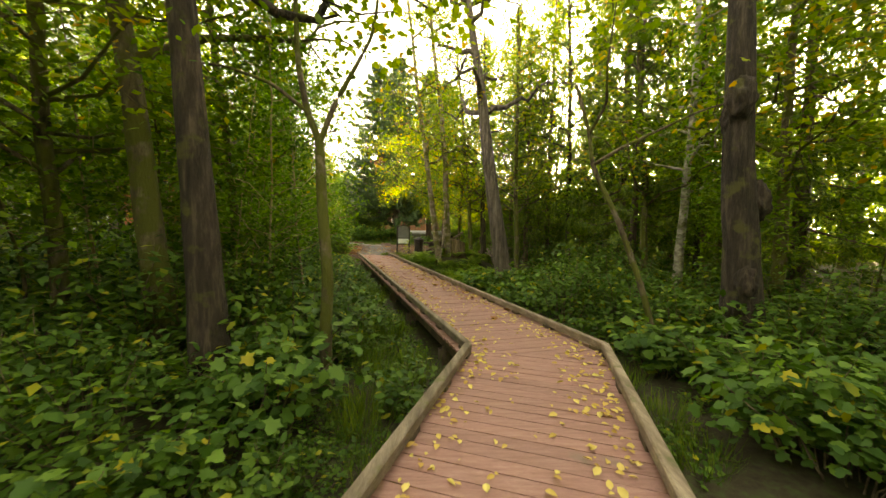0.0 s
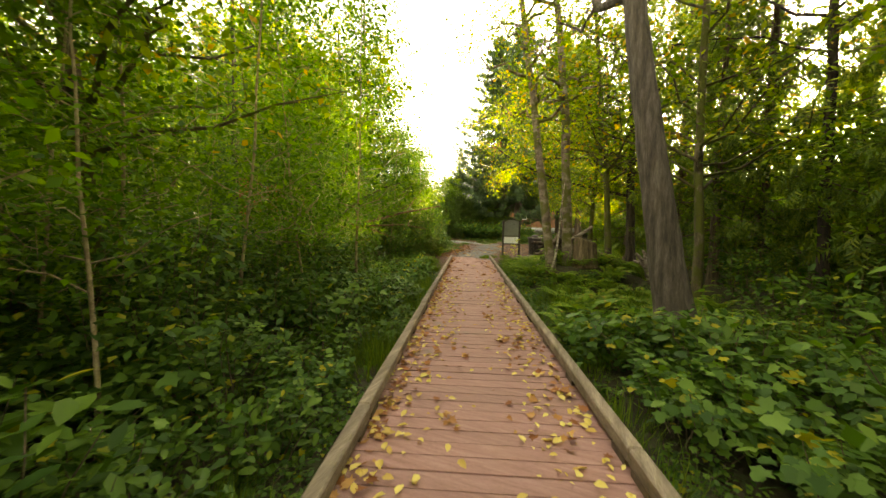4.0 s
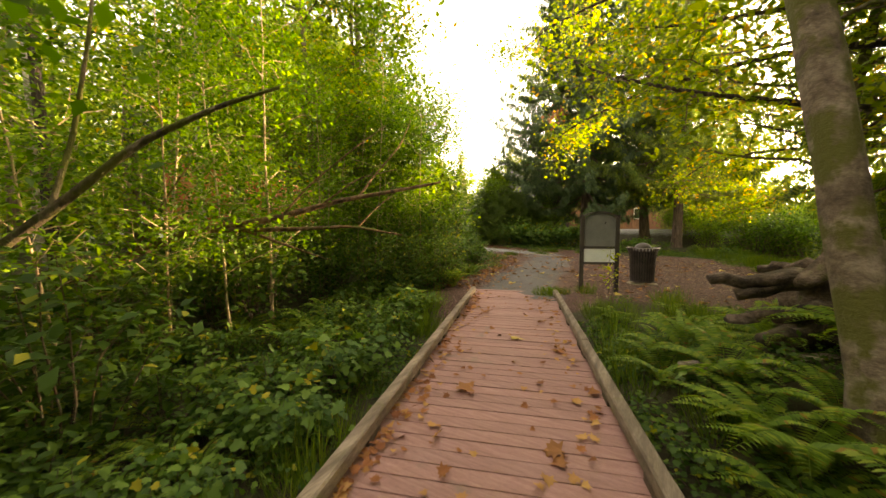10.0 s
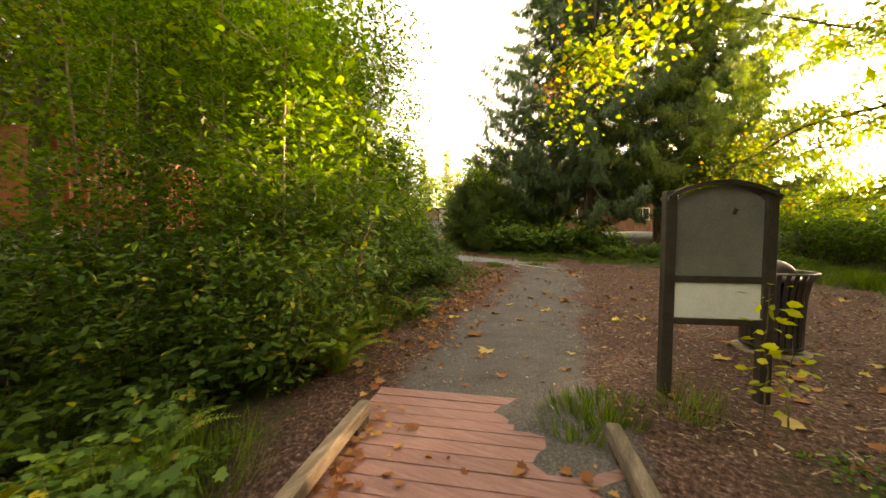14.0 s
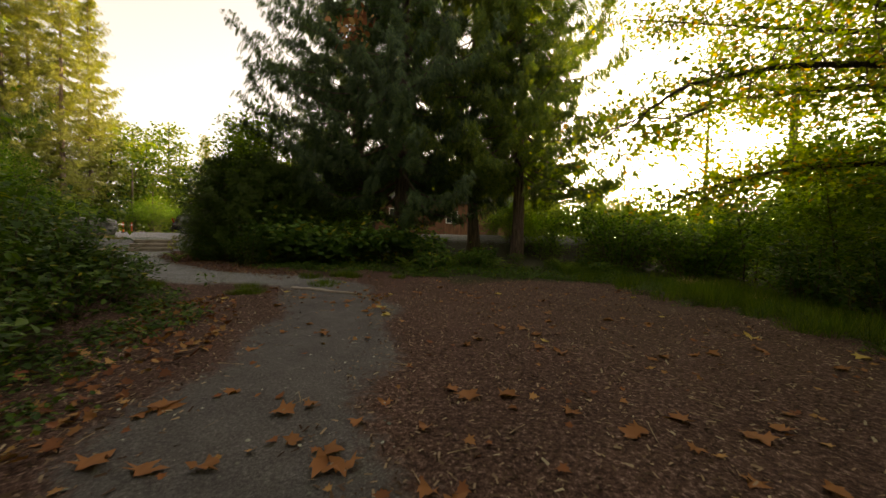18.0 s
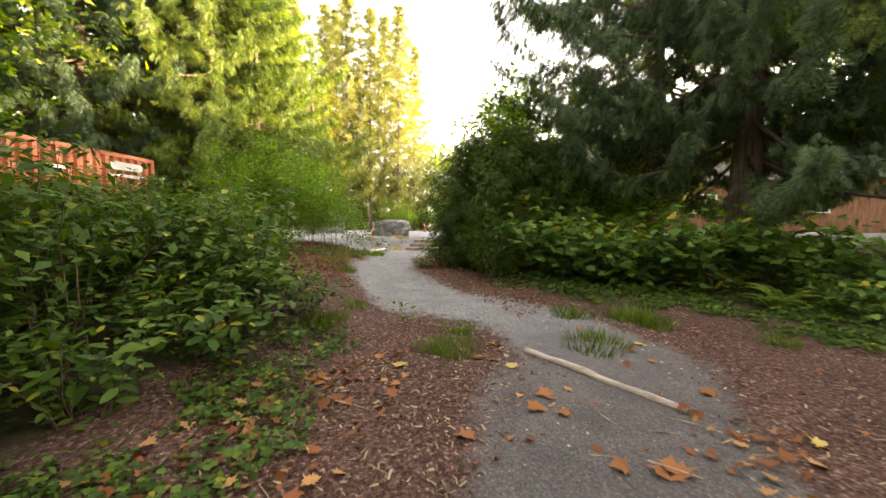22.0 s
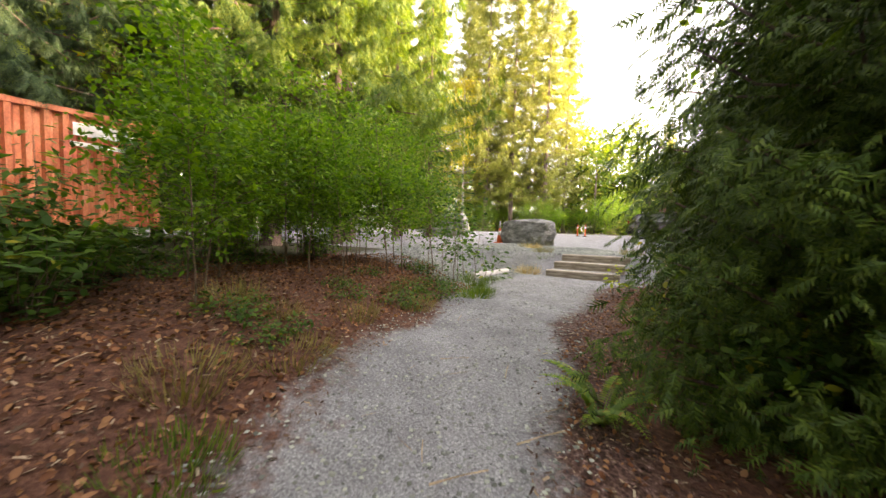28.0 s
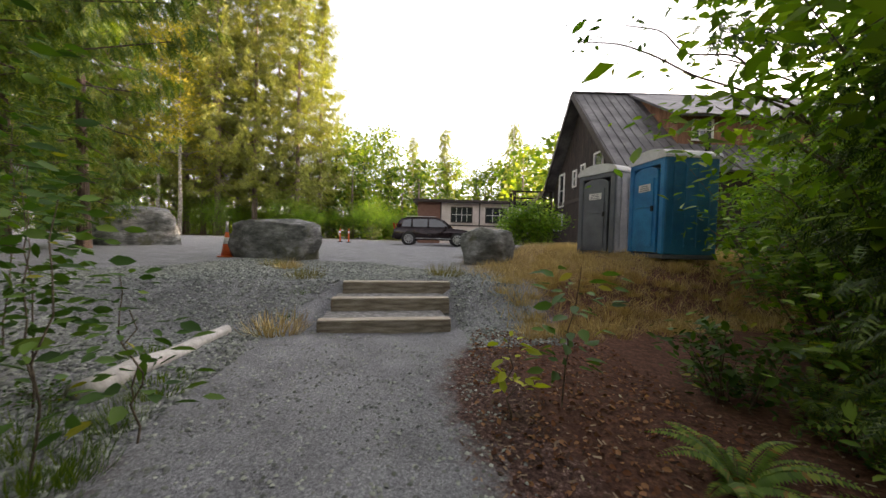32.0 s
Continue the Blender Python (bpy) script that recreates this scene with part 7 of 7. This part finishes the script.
# orange sunlight on the fallen trunk is mixed into this bark colour
M_LOG = surface("sunlit_orange_brown_bark", [(0.25, (0.05, 0.032, 0.018)), (0.5, (0.15, 0.085, 0.04)), (0.75, (0.26, 0.17, 0.08))], 5.0, (2, 2, 2), 0.95, 0, 1.0, 0.03, 24.0, 0.1, (3.0, 0.56, (0.1, 0.1, 0.02)))
dead_log("fallen_mossy_trunk", "fallen mossy trunk with broken branches leaning in the thicket", [
    ([(-9.2, 15.0, 0.2), (-7.9, 16.6, 1.35), (-7.0, 17.6, 1.6), (-6.2, 18.4, 1.95), (-5.5, 19.1, 2.15), (-4.85, 19.5, 2.3)], 0.075, 0.022),
    ([(-7.6, 16.9, 1.42), (-6.6, 17.9, 1.45), (-6.0, 18.4, 1.5), (-5.3, 18.95, 1.35)], 0.045, 0.015),
    ([(-6.0, 18.6, 2.0), (-5.9, 18.9, 2.4), (-5.6, 19.3, 3.0), (-5.5, 19.5, 3.5)], 0.025, 0.008),
    ([(-5.9, 18.5, 1.5), (-5.7, 18.7, 1.8), (-5.45, 18.95, 2.1)], 0.018, 0.008),
    ([(-6.9, 17.7, 1.62), (-6.5, 18.0, 2.2), (-6.0, 18.6, 2.9), (-5.7, 19.0, 3.3)], 0.022, 0.006),
    ([(-7.4, 17.2, 1.5), (-6.6, 17.7, 1.15), (-6.1, 18.0, 0.95)], 0.03, 0.01),
    ([(-6.4, 18.2, 1.9), (-5.8, 18.4, 2.3), (-5.2, 18.7, 2.45)], 0.018, 0.006),
    ([(-8.2, 16.2, 1.1), (-7.6, 16.3, 1.75), (-7.2, 16.6, 2.5)], 0.02, 0.006)], M_LOG, (-9.2, 15.0, 0.2))
dead_log("leaning_dead_branch", "mossy dead branch propped up among the saplings", [
    ([(-7.6, 14.2, 0.6), (-6.6, 15.0, 1.6), (-6.0, 15.5, 2.3), (-5.4, 16.0, 2.72), (-4.9, 16.3, 2.9)], 0.06, 0.015),
    ([(-6.6, 15.0, 1.6), (-6.6, 15.2, 2.4), (-6.4, 15.3, 3.4), (-6.5, 15.4, 4.2)], 0.03, 0.01)], M_MOSSBARK, (-7.6, 14.2, 0.6))
dead_log("broken_pale_branch", "pale broken branch sticking up behind the pair of alders", [
    ([(0.1, 17.85, 0.9), (0.4, 17.74, 1.15), (0.7, 17.69, 1.33), (0.98, 17.64, 1.53)], 0.055, 0.045)], M_DEADWOOD, (0.1, 17.85, 0.9))
dead_log("pale_dead_stem", "thin pale dead stem leaning between the pair of alders", [
    ([(-0.2, 17.1, 0.05), (-0.08, 17.2, 0.45), (0.0, 17.35, 1.2), (0.02, 17.5, 1.9), (0.1, 17.7, 2.9)], 0.045, 0.015),
    ([(-0.12, 17.17, 0.3), (-0.2, 17.22, 0.12), (-0.26, 17.3, 0.0)], 0.03, 0.012)], M_DEADWOOD, (-0.2, 17.1, 0.05))


def splinter(a, b, w, h, seed, k=10, n=9):
    """A weathered split root: flattened, ridged and tapering, with a broken end."""
    r2 = np.random.default_rng(seed)
    pts = bent(a, b, k, 0.035, 0, r2)
    t = np.linspace(0, 1, k)
    v, f = tube(pts, np.ones(k), n)
    c = np.repeat(pts, n, axis=0)
    d = v - c
    ridge = 1 + 0.22 * np.sin(np.tile(np.arange(n), k) * 2.1 + seed) + 0.1 * r2.normal(0, 1, n * k)
    size = np.repeat(0.45 + 0.55 * (1 - t) ** 0.7, n) * ridge
    d = d * size[:, None] * [w, w, h]
    caps = [np.array([list(range(n))[::-1]]), np.array([list(range((k - 1) * n, k * n))])]
    return mesh_from("root", c + d, [f, *caps], M_ROOT, True)


def root_mass():
    at = np.array((0.1, 18.95, hz(0.1, 18.95)))
    ob = thing("root_stump", "dark rotten stump with split, weathered roots reaching out", "stump", at)
    r2 = np.random.default_rng(77)
    bm = bmesh.new()
    bmesh.ops.create_icosphere(bm, subdivisions=4, radius=1.0)
    for v in bm.verts:
        n = noise.noise(v.co * 1.8 + Vector((3, 1, 5))) * 0.4 + noise.noise(v.co * 5) * 0.18
        v.co = Vector((v.co.x * 0.45, v.co.y * 0.4, max(v.co.z, -0.6) * 0.5 + 0.25)) * (1 + n)
    part("stump", bm, M_ROOT, ob, "", True)
    for i, (a, b, w, h) in enumerate((
            ((0.35, 19.0, 0.95), (-0.98, 18.6, 0.93), 0.13, 0.1), ((0.4, 18.9, 1.15), (-0.75, 18.65, 0.78), 0.12, 0.12),
            ((0.3, 18.8, 1.3), (-0.3, 18.5, 0.95), 0.14, 0.12), ((0.1, 18.7, 0.7), (-0.85, 18.45, 0.55), 0.11, 0.09),
            ((0.2, 18.9, 0.5), (-0.6, 18.3, 0.42), 0.15, 0.13), ((0.3, 18.8, 1.2), (0.55, 18.4, 0.5), 0.13, 0.13),
            ((0.2, 19.1, 1.1), (-0.4, 19.5, 1.0), 0.12, 0.1), ((0.3, 19.1, 0.8), (1.1, 19.4, 0.7), 0.14, 0.12), ((0.25, 19.0, 1.2), (0.9, 18.8, 1.05), 0.1, 0.1))):
        mesh_part("root", splinter(np.array(a) - at, np.array(b) - at, w, h, 60 + i), ob)
    for a, b, w in (((0.0, 18.35, 0.2), (-1.25, 18.2, 0.05), 0.13), ((-0.5, 18.25, 0.12), (-0.95, 17.85, -0.02), 0.08)):
        me = splinter(np.array(a) - at, np.array(b) - at, w, w, 80)
        me.materials[0] = M_DEADWOOD
        mesh_part("root", me, ob, "pale grey root")


def sawn_stump():
    x, y = 0.72, 18.0
    ob = thing("sawn_stump", "old brown sawn-off stump behind the alders", "stump", (x, y, hz(x, y) - 0.1))
    n, rings = 28, [(0.0, 1.25), (0.2, 1.08), (0.45, 1.0), (0.7, 0.97), (0.86, 0.95), (0.9, 0.9)]
    r2 = np.random.default_rng(5)
    lob = 1 + 0.08 * np.sin(3 * np.arange(n) / n * 6.283 + 1) + 0.07 * r2.normal(0, 1, n)
    v = [(0.42 * k * lob[i] * math.cos(6.283 * i / n), 0.42 * k * lob[i] * math.sin(6.283 * i / n), z - 0.12 * math.cos(6.283 * i / n) * (z > 0.6)) for z, k in rings for i in range(n)]
    f = np.array([[j * n + i, j * n + (i + 1) % n, (j + 1) * n + (i + 1) % n, (j + 1) * n + i] for j in range(len(rings) - 1) for i in range(n)])
    mesh_part("body", mesh_from("body", np.array(v), [f, np.array([list(range((len(rings) - 1) * n, len(rings) * n))])], M_OLDSTUMP, True), ob)


def gnarled_stump():
    x, y = 2.78, 18.0
    at = np.array((x, y, hz(x, y)))
    ob = thing("gnarled_root_wad", "pale bleached gnarled root wad among the ferns", "stump", at)
    r2 = np.random.default_rng(91)
    bm = bmesh.new()
    bmesh.ops.create_icosphere(bm, subdivisions=4, radius=1.0)
    for v in bm.verts:
        n = noise.noise(v.co * 2.4 + Vector((8, 1, 2))) * 0.5 + noise.noise(v.co * 6) * 0.22
        v.co = Vector((v.co.x * 0.3, v.co.y * 0.26, v.co.z * 0.42 + 0.42)) * (1 + n)
    part("core", bm, M_DEADWOOD, ob, "", True)
    for i in range(9):
        a = i * 0.7
        me = splinter((0.15 * math.cos(a), 0.15 * math.sin(a), r2.uniform(0.3, 0.8)), (0.62 * math.cos(a), 0.5 * math.sin(a), r2.uniform(0.1, 1.05)), 0.075, 0.075, 120 + i)
        me.materials[0] = M_DEADWOOD
        mesh_part("root", me, ob)


M_OLDSTUMP = surface("old_brown_stump_wood", [(0.25, (0.06, 0.04, 0.022)), (0.5, (0.13, 0.09, 0.05)), (0.75, (0.22, 0.165, 0.1))], 4.0, (2.5, 2.5, 0.4), 0.95, 0, 0.9, 0.02, 24.0, 0, (2.4, 0.56, (0.09, 0.1, 0.02)))
sawn_stump()
gnarled_stump()
root_mass()


def seedling(at, h, seed, label, leaf, size=0.09, n=34, shape=OVATE, wide=0.16):
    r2 = np.random.default_rng(seed)
    ob = thing("seedling", label, "seedling", at)
    line = bent((0, 0, -0.05), (r2.normal(0, 0.06), r2.normal(0, 0.06), h), 8, 0.03, 0, r2)
    v, f = tube(line, np.linspace(0.008, 0.003, 8), 5)
    mesh_part("stem", mesh_from("stem", v, [f], M_TWIG, True), ob)
    t = r2.uniform(0.25, 1, n)
    p = np.stack([np.interp(t, np.linspace(0, 1, 8), line[:, i]) for i in range(3)], -1)
    d = around(n, r2, 0.2)
    reach = wide * r2.uniform(0.2, 1, n)[:, None]
    mesh_part("foliage", leaf_mesh("foliage", [scatter(shape, p + d * reach, size * r2.uniform(0.6, 1.2, n), d + [0, 0, -0.1], np.tile([0, 0, 1.0], (n, 1)) + r2.normal(0, 0.55, (n, 3)))], leaf), ob)


seedling((-2.3, 22.6, hz(-2.3, 22.6)), 1.05, 1, "yellow-green maple seedling before the notice board", M_YELLOWGREEN, 0.1, 44)
seedling((-2.22, 22.45, hz(-2.22, 22.45)), 0.7, 2, "small yellow-green maple seedling in the grass", M_YELLOWGREEN, 0.09, 26)
seedling((-15.6, 41.5, hz(-15.6, 41.5)), 1.15, 3, "leafy green seedling beside the trail", M_BERRY, 0.15, 60, OVATE, 0.28)
seedling((-15.9, 41.1, hz(-15.9, 41.1)), 0.6, 4, "small bright green seedling", M_YELLOWGREEN, 0.12, 30)
seedling((-18.65, 39.95, hz(-18.65, 39.95)), 1.0, 5, "thin green seedling by the fallen pole", M_BERRY, 0.12, 34, OVATE, 0.28)
seedling((-18.0, 39.2, hz(-18.0, 39.2)), 1.5, 6, "thin leafy seedling on the gravel's edge", M_BERRY, 0.12, 44, OVATE, 0.3)
seedling((-17.4, 38.4, hz(-17.4, 38.4)), 1.7, 7, "leafy young shoot on the bank", M_BERRY, 0.13, 56, OVATE, 0.32)
seedling((-9.0, 32.9, hz(-9.0, 32.9)), 0.4, 8, "small green seedling in the mulch", M_BERRY, 0.1, 18)

mixed([T_C], filled(-17.0, -11.0, 43.0, 51.0, 0.4, lambda x, y: lot_frame(x, y)[0] > 1.9 and lot_frame(x, y)[1] > -0.6), 17, 0.28, 0.55)
mixed([T_E, T_B, T_E, T_C], [(-19.5, 42.2), (-19.8, 42.7), (-20.3, 43.2), (-20.9, 43.6), (-21.6, 43.9), (-19.3, 41.8), (-22.3, 44.2), (-23.4, 44.6), (-18.3, 44.9)], 18, 0.6, 0.9)
mixed([T_E, T_B, U_D, U_D], filled(-20.5, -13.8, 34.8, 39.0, 0.62, lambda x, y: 0.25 < trail_gap(x, y) < 1.6 and (x + 11) * -0.6 + (y - 35.5) * -0.8 > 0 and lot_frame(x, y)[1] < -2.6), 19, 0.5, 0.8)
mixed([FE_B], [seen_at(2.3, 3.5), seen_at(2.9, 4.1), seen_at(1.7, 3.0), seen_at(3.6, 4.0)], 53, 0.7, 0.95)
mixed([FE_A], [(-13.8, 42.2), (-14.6, 40.9), (-13.9, 40.6), (-13.2, 42.9), (-5.0, 37.4), (-12.9, 37.2)], 20, 0.6, 0.8)
again(BUSH, *seen_at(5.4, 6.6), 200, 0.8)
again(BUSH, *seen_at(3.0, 5.0), 80, 0.66)
again(GREEN, *seen_at(6.4, 6.4), 40, 1.25)
again(GREEN, *seen_at(4.2, 5.1), 140, 1.0)
again(GREEN, *seen_at(3.0, 4.6), 200, 0.8)
for d, sd, h, n in ((1.7, -2.5, 2.5, 170), (2.3, -3.4, 2.9, 190), (1.5, -3.2, 2.7, 170)):
    seedling((*seen_at(d, sd), hz(*seen_at(d, sd))), h, int(100 * d) + 7, "tall leafy shoot leaning at the bank's end", M_SHRUB, 0.12, n, OVATE, 0.55)
hazel = thing("overhanging_hazel", "hazel branch with toothed leaves hanging over the trail", "branch", (*seen_at(4.0, 4.9), 1.0))
base = np.array([*seen_at(4.0, 4.9), 1.0])
rt = np.random.default_rng(55)
hl = []
for dep, side, z in ((3.6, 1.3, 3.75), (3.9, 1.9, 4.1), (3.4, 2.4, 3.5), (4.2, 2.6, 3.2)):
    e = np.array([*seen_at(dep, side), z]) - base
    line = bent((0, 0, 1.0), e, 9, 0.06, -0.5, rt)
    limb(hazel, line, 0.022, 0.005, M_TWIG)
    hl.append(line)
mesh_part("foliage", leaf_mesh("foliage", [crown_on(hl, rt, 34, 0.13, 0.09, OVATE)], M_SHRUB), hazel)
put(shrub("rounded dark green rhododendron before the lodge", 93, 1.7, 2.35, 44, 6500, 0.16, OVATE, M_RHODO, "rhododendron_bush", low=0.02), *seen_at(17.5, 4.4), 10)
for d, sd, h, n in ((2.2, -1.9, 0.85, 50), (2.5, -2.9, 1.6, 120), (3.1, -3.6, 1.8, 150), (3.3, -4.1, 2.1, 160)):
    seedling((*seen_at(d, sd), hz(*seen_at(d, sd))), h, int(100 * d), "thin leafy shoot on the bank beside the gravel", M_SHRUB, 0.14, n, OVATE, 0.42)
mixed([T_A, U_D, T_A], [seen_at(d, sd) for d, sd in ((2.4, -2.2), (2.1, -2.5), (1.9, -2.0), (2.6, -3.0))], 33, 0.35, 0.5)


def litter(name, label, spots, shape, sizes, mat, seed, lift=0.012, tilt=0.25):
    r2 = np.random.default_rng(seed)
    at = np.array([(x, y, z + lift) for x, y, z in spots])
    n = len(at)
    a = r2.uniform(0, 2 * np.pi, n)
    ahead = np.stack([np.cos(a), np.sin(a), r2.normal(0, tilt, n)], -1)
    up = unit(np.stack([r2.normal(0, tilt, n), r2.normal(0, tilt, n), np.ones(n)], -1))
    me = leaf_mesh(name, [scatter(shape, at, r2.uniform(*sizes, n), ahead, up)], mat)
    return tagged(new(name, me), label, "litter", kind="stuff")


rl = random.Random(33)


def on_deck(n, y0, y1):
    """Places on the boards, thicker along the curbs."""
    out = []
    while len(out) < n:
        y = rl.uniform(y0, y1)
        side = rl.choice((-1, 1)) * 0.82 * rl.uniform(0, 1) ** 0.45
        x = 1.26 + (side - (y - 4.57) * 0.305) / 0.952 if y > 4.57 else 1.26 + (side + (y - 4.57) * 0.309) / 0.951
        out.append((x, y, 0.004))
    return out


CURLED = (MAPLE5[0] * [1, 1, 1] + np.array([[0, 0, 0.35 * (abs(x) ** 1.5) + 0.12 * (y - 0.5) ** 2] for x, y, z in MAPLE5[0]]), MAPLE5[1])
CUPPED = (OVATE[0] * [1.25, 1, 1] + np.array([[0, 0, 0.5 * abs(x) + 0.2 * (y - 0.5) ** 2] for x, y, z in OVATE[0]]), OVATE[1])
litter("fallen_yellow_leaves", "small yellow and tan leaves scattered over the boards", on_deck(1700, -1.5, 15), CUPPED, (0.03, 0.09), M_YELLOW, 1)
litter("fallen_brown_leaves", "orange and brown leaves along the boardwalk's curbs", on_deck(700, 8, 21.5) + [p for p in on_deck(2600, 5.5, 21.5) if deck_side(p[0], p[1]) < -0.68], CURLED, (0.03, 0.1), M_FALLEN, 2)


def strewn(n, x0, x1, y0, y1, keep):
    out = []
    while len(out) < n:
        x, y = rl.uniform(x0, x1), rl.uniform(y0, y1)
        if keep(x, y):
            out.append((x, y, hz(x, y)))
    return out


clear = strewn(520, -7.5, 2.6, 22, 35.5, lambda x, y: trail_gap(x, y) < 6 and rl.random() < 0.75)
litter("fallen_small_leaves", "small brown and orange leaves strewn over the clearing", clear, CURLED, (0.04, 0.1), M_FALLEN, 3)
edge = strewn(900, -8.5, -4.6, 21.6, 33, lambda x, y: 0.1 < trail_gap(x, y) < 1.5 and x < -4.9)
litter("leaf_drift", "drift of orange maple leaves along the trail's edge", edge, CURLED, (0.04, 0.13), M_FALLEN, 4, 0.03, 0.45)
side_l = strewn(12000, -20.5, -11.8, 31, 39, lambda x, y: trail_gap(x, y) > 0.15 and -0.6 * (x + 11) - 0.8 * (y - 35.5) > 0 and lot_frame(x, y)[1] < -1.8 and rl.random() < math.exp(-max(0, trail_gap(x, y) - 1.5) / 2.5))
litter("bank_leaf_litter", "thick reddish-brown leaf litter on the bank", side_l, CUPPED, (0.022, 0.07), M_LITTER, 5, 0.02, 0.5)
side_r = strewn(6000, -17, -8, 34, 43.5, lambda x, y: 0.0 < trail_gap(x, y) < 1.8 and -0.6 * (x + 11) - 0.8 * (y - 35.5) < 0)
litter("verge_leaf_litter", "reddish-brown leaf litter beside the trail", side_r, CUPPED, (0.02, 0.06), M_LITTER, 6, 0.012, 0.4)

# large single leaves
LEAF_MESH = []
for k in range(5):
    r2 = np.random.default_rng(300 + k)
    v, f = scatter(CURLED, np.zeros((1, 3)), np.ones(1), np.array([[0, 1.0, 0]]), np.array([[0, 0, 1.0]]))
    v = v * [1.15, 1, 1.3] + r2.normal(0, 0.05, v.shape)
    tri = f[:, 2] == f[:, 3]
    LEAF_MESH.append([mesh_from("fallen_maple_leaf", v, [f[~tri], f[tri][:, :3]], m) for m in (M_FALLEN, M_YELLOW)])
spots = strewn(46, -6.2, -1.0, 22.6, 28.0, lambda x, y: True) + strewn(130, -8.5, 1.5, 22.2, 34.5, lambda x, y: True) + [(x, y, 0.0) for x, y, z in on_deck(26, 6, 20.5)]
for i, (x, y, z) in enumerate(spots):
    ob = new("fallen_maple_leaf", rl.choice(LEAF_MESH)[0 if rl.random() < 0.88 else 1])
    s = rl.uniform(0.1, 0.2)
    ob.matrix_world = pose(x, y, z + 0.012, rl.uniform(-9, 9), rl.uniform(-9, 9), rl.uniform(0, 360)) @ Matrix.Scale(s, 4)
    tagged(ob, "large curled orange maple leaf lying on the ground", "leaf", "fallen maple leaves")

# dry grass on the bank before the toilets
dry = strewn(24000, -18.5, -8.5, 41.5, 53, lambda x, y: lot_frame(x, y)[0] > 2.0 + rl.uniform(-0.3, 0.8) and -0.4 < lot_frame(x, y)[1] < 8.5 and rl.random() < 1.2 - 0.07 * lot_frame(x, y)[0])
r3 = np.random.default_rng(71)
at3 = np.array(dry)
ahead3 = unit(np.stack([r3.normal(0, 0.7, len(dry)), r3.normal(0, 0.7, len(dry)), np.ones(len(dry))], -1))
dry_me = leaf_mesh("dry_grass", [scatter((BLADE[0] * [2.2, 1, 1], BLADE[1]), at3, r3.uniform(0.07, 0.24, len(dry)), ahead3, around(len(dry), r3, 0.4))], M_DRY)
tagged(new("dry_grass", dry_me), "short tan dry grass over the bank by the lot", "grass", kind="stuff")

# wood chips, pebbles and twigs
CHIP = (np.array([[-0.16, 0, 0.0], [0.16, 0.05, 0.05], [0.13, 1, 0.02], [-0.13, 0.94, 0.06]]), np.array([[0, 1, 2, 3]]))
chips = strewn(30000, -8.5, 3.2, 22, 36, lambda x, y: trail_gap(x, y, GRAVEL) > -0.25 + rl.uniform(-0.4, 0.4) and (x > -4.6 or trail_gap(x, y) < 1.3) and x < 3.0 - 0.02 * (y - 22))
chips += strewn(11000, -17, -6, 30, 42.5, lambda x, y: -0.2 < trail_gap(x, y, GRAVEL) < 2.2)
litter("wood_chips", "loose brown and bleached wood chips of the mulch", chips, CHIP, (0.02, 0.062), M_CHIP, 7, 0.006, 0.3)
PEB_V = np.array([[0.5, 0, 0.1], [0, 0.45, 0.1], [-0.5, 0.05, 0.1], [0.05, -0.45, 0.1], [0.05, 0.05, 0.4]])
PEB = (PEB_V, np.array([[0, 1, 4, 4], [1, 2, 4, 4], [2, 3, 4, 4], [3, 0, 4, 4]]))
peb = strewn(8000, -21, -4, 22, 42.4, lambda x, y: trail_gap(x, y, GRAVEL) < 0.2 and y > 21.9 and (rl.random() < 0.06 or (x + 5) * -0.762 + (y - 30) * 0.648 > 4.5))
coarse = strewn(34000, -24, -15.5, 38.5, 46, lambda x, y: lot_frame(x, y)[0] < (2.4 if lot_frame(x, y)[1] > -0.9 else 0.2) and lot_frame(x, y)[1] > -4 and trail_gap(x, y) > 0)
litter("coarse_stones", "coarse grey crushed stones on the bank below the lot", coarse, PEB, (0.022, 0.065), M_PEBBLE, 18, 0.0, 0.3)
litter("gravel_stones", "loose grey gravel stones on the trail and the lot's edge", peb, PEB, (0.014, 0.045), M_PEBBLE, 8, 0.0, 0.2)
TWIGLET = (np.array([[-0.012, 0, 0.0], [0.012, 0, 0.02], [0.03, 0.5, 0.02], [0.01, 1, 0.03], [-0.01, 1, 0.0], [0.0, 0.5, 0.02]]), np.array([[0, 1, 2, 5], [5, 2, 3, 4]]))
litter("fallen_twigs", "thin fallen twigs lying on the mulch and gravel", strewn(260, -16, 2.4, 22, 38, lambda x, y: trail_gap(x, y) < 4), TWIGLET, (0.08, 0.4), M_CANE, 9, 0.014, 0.1)
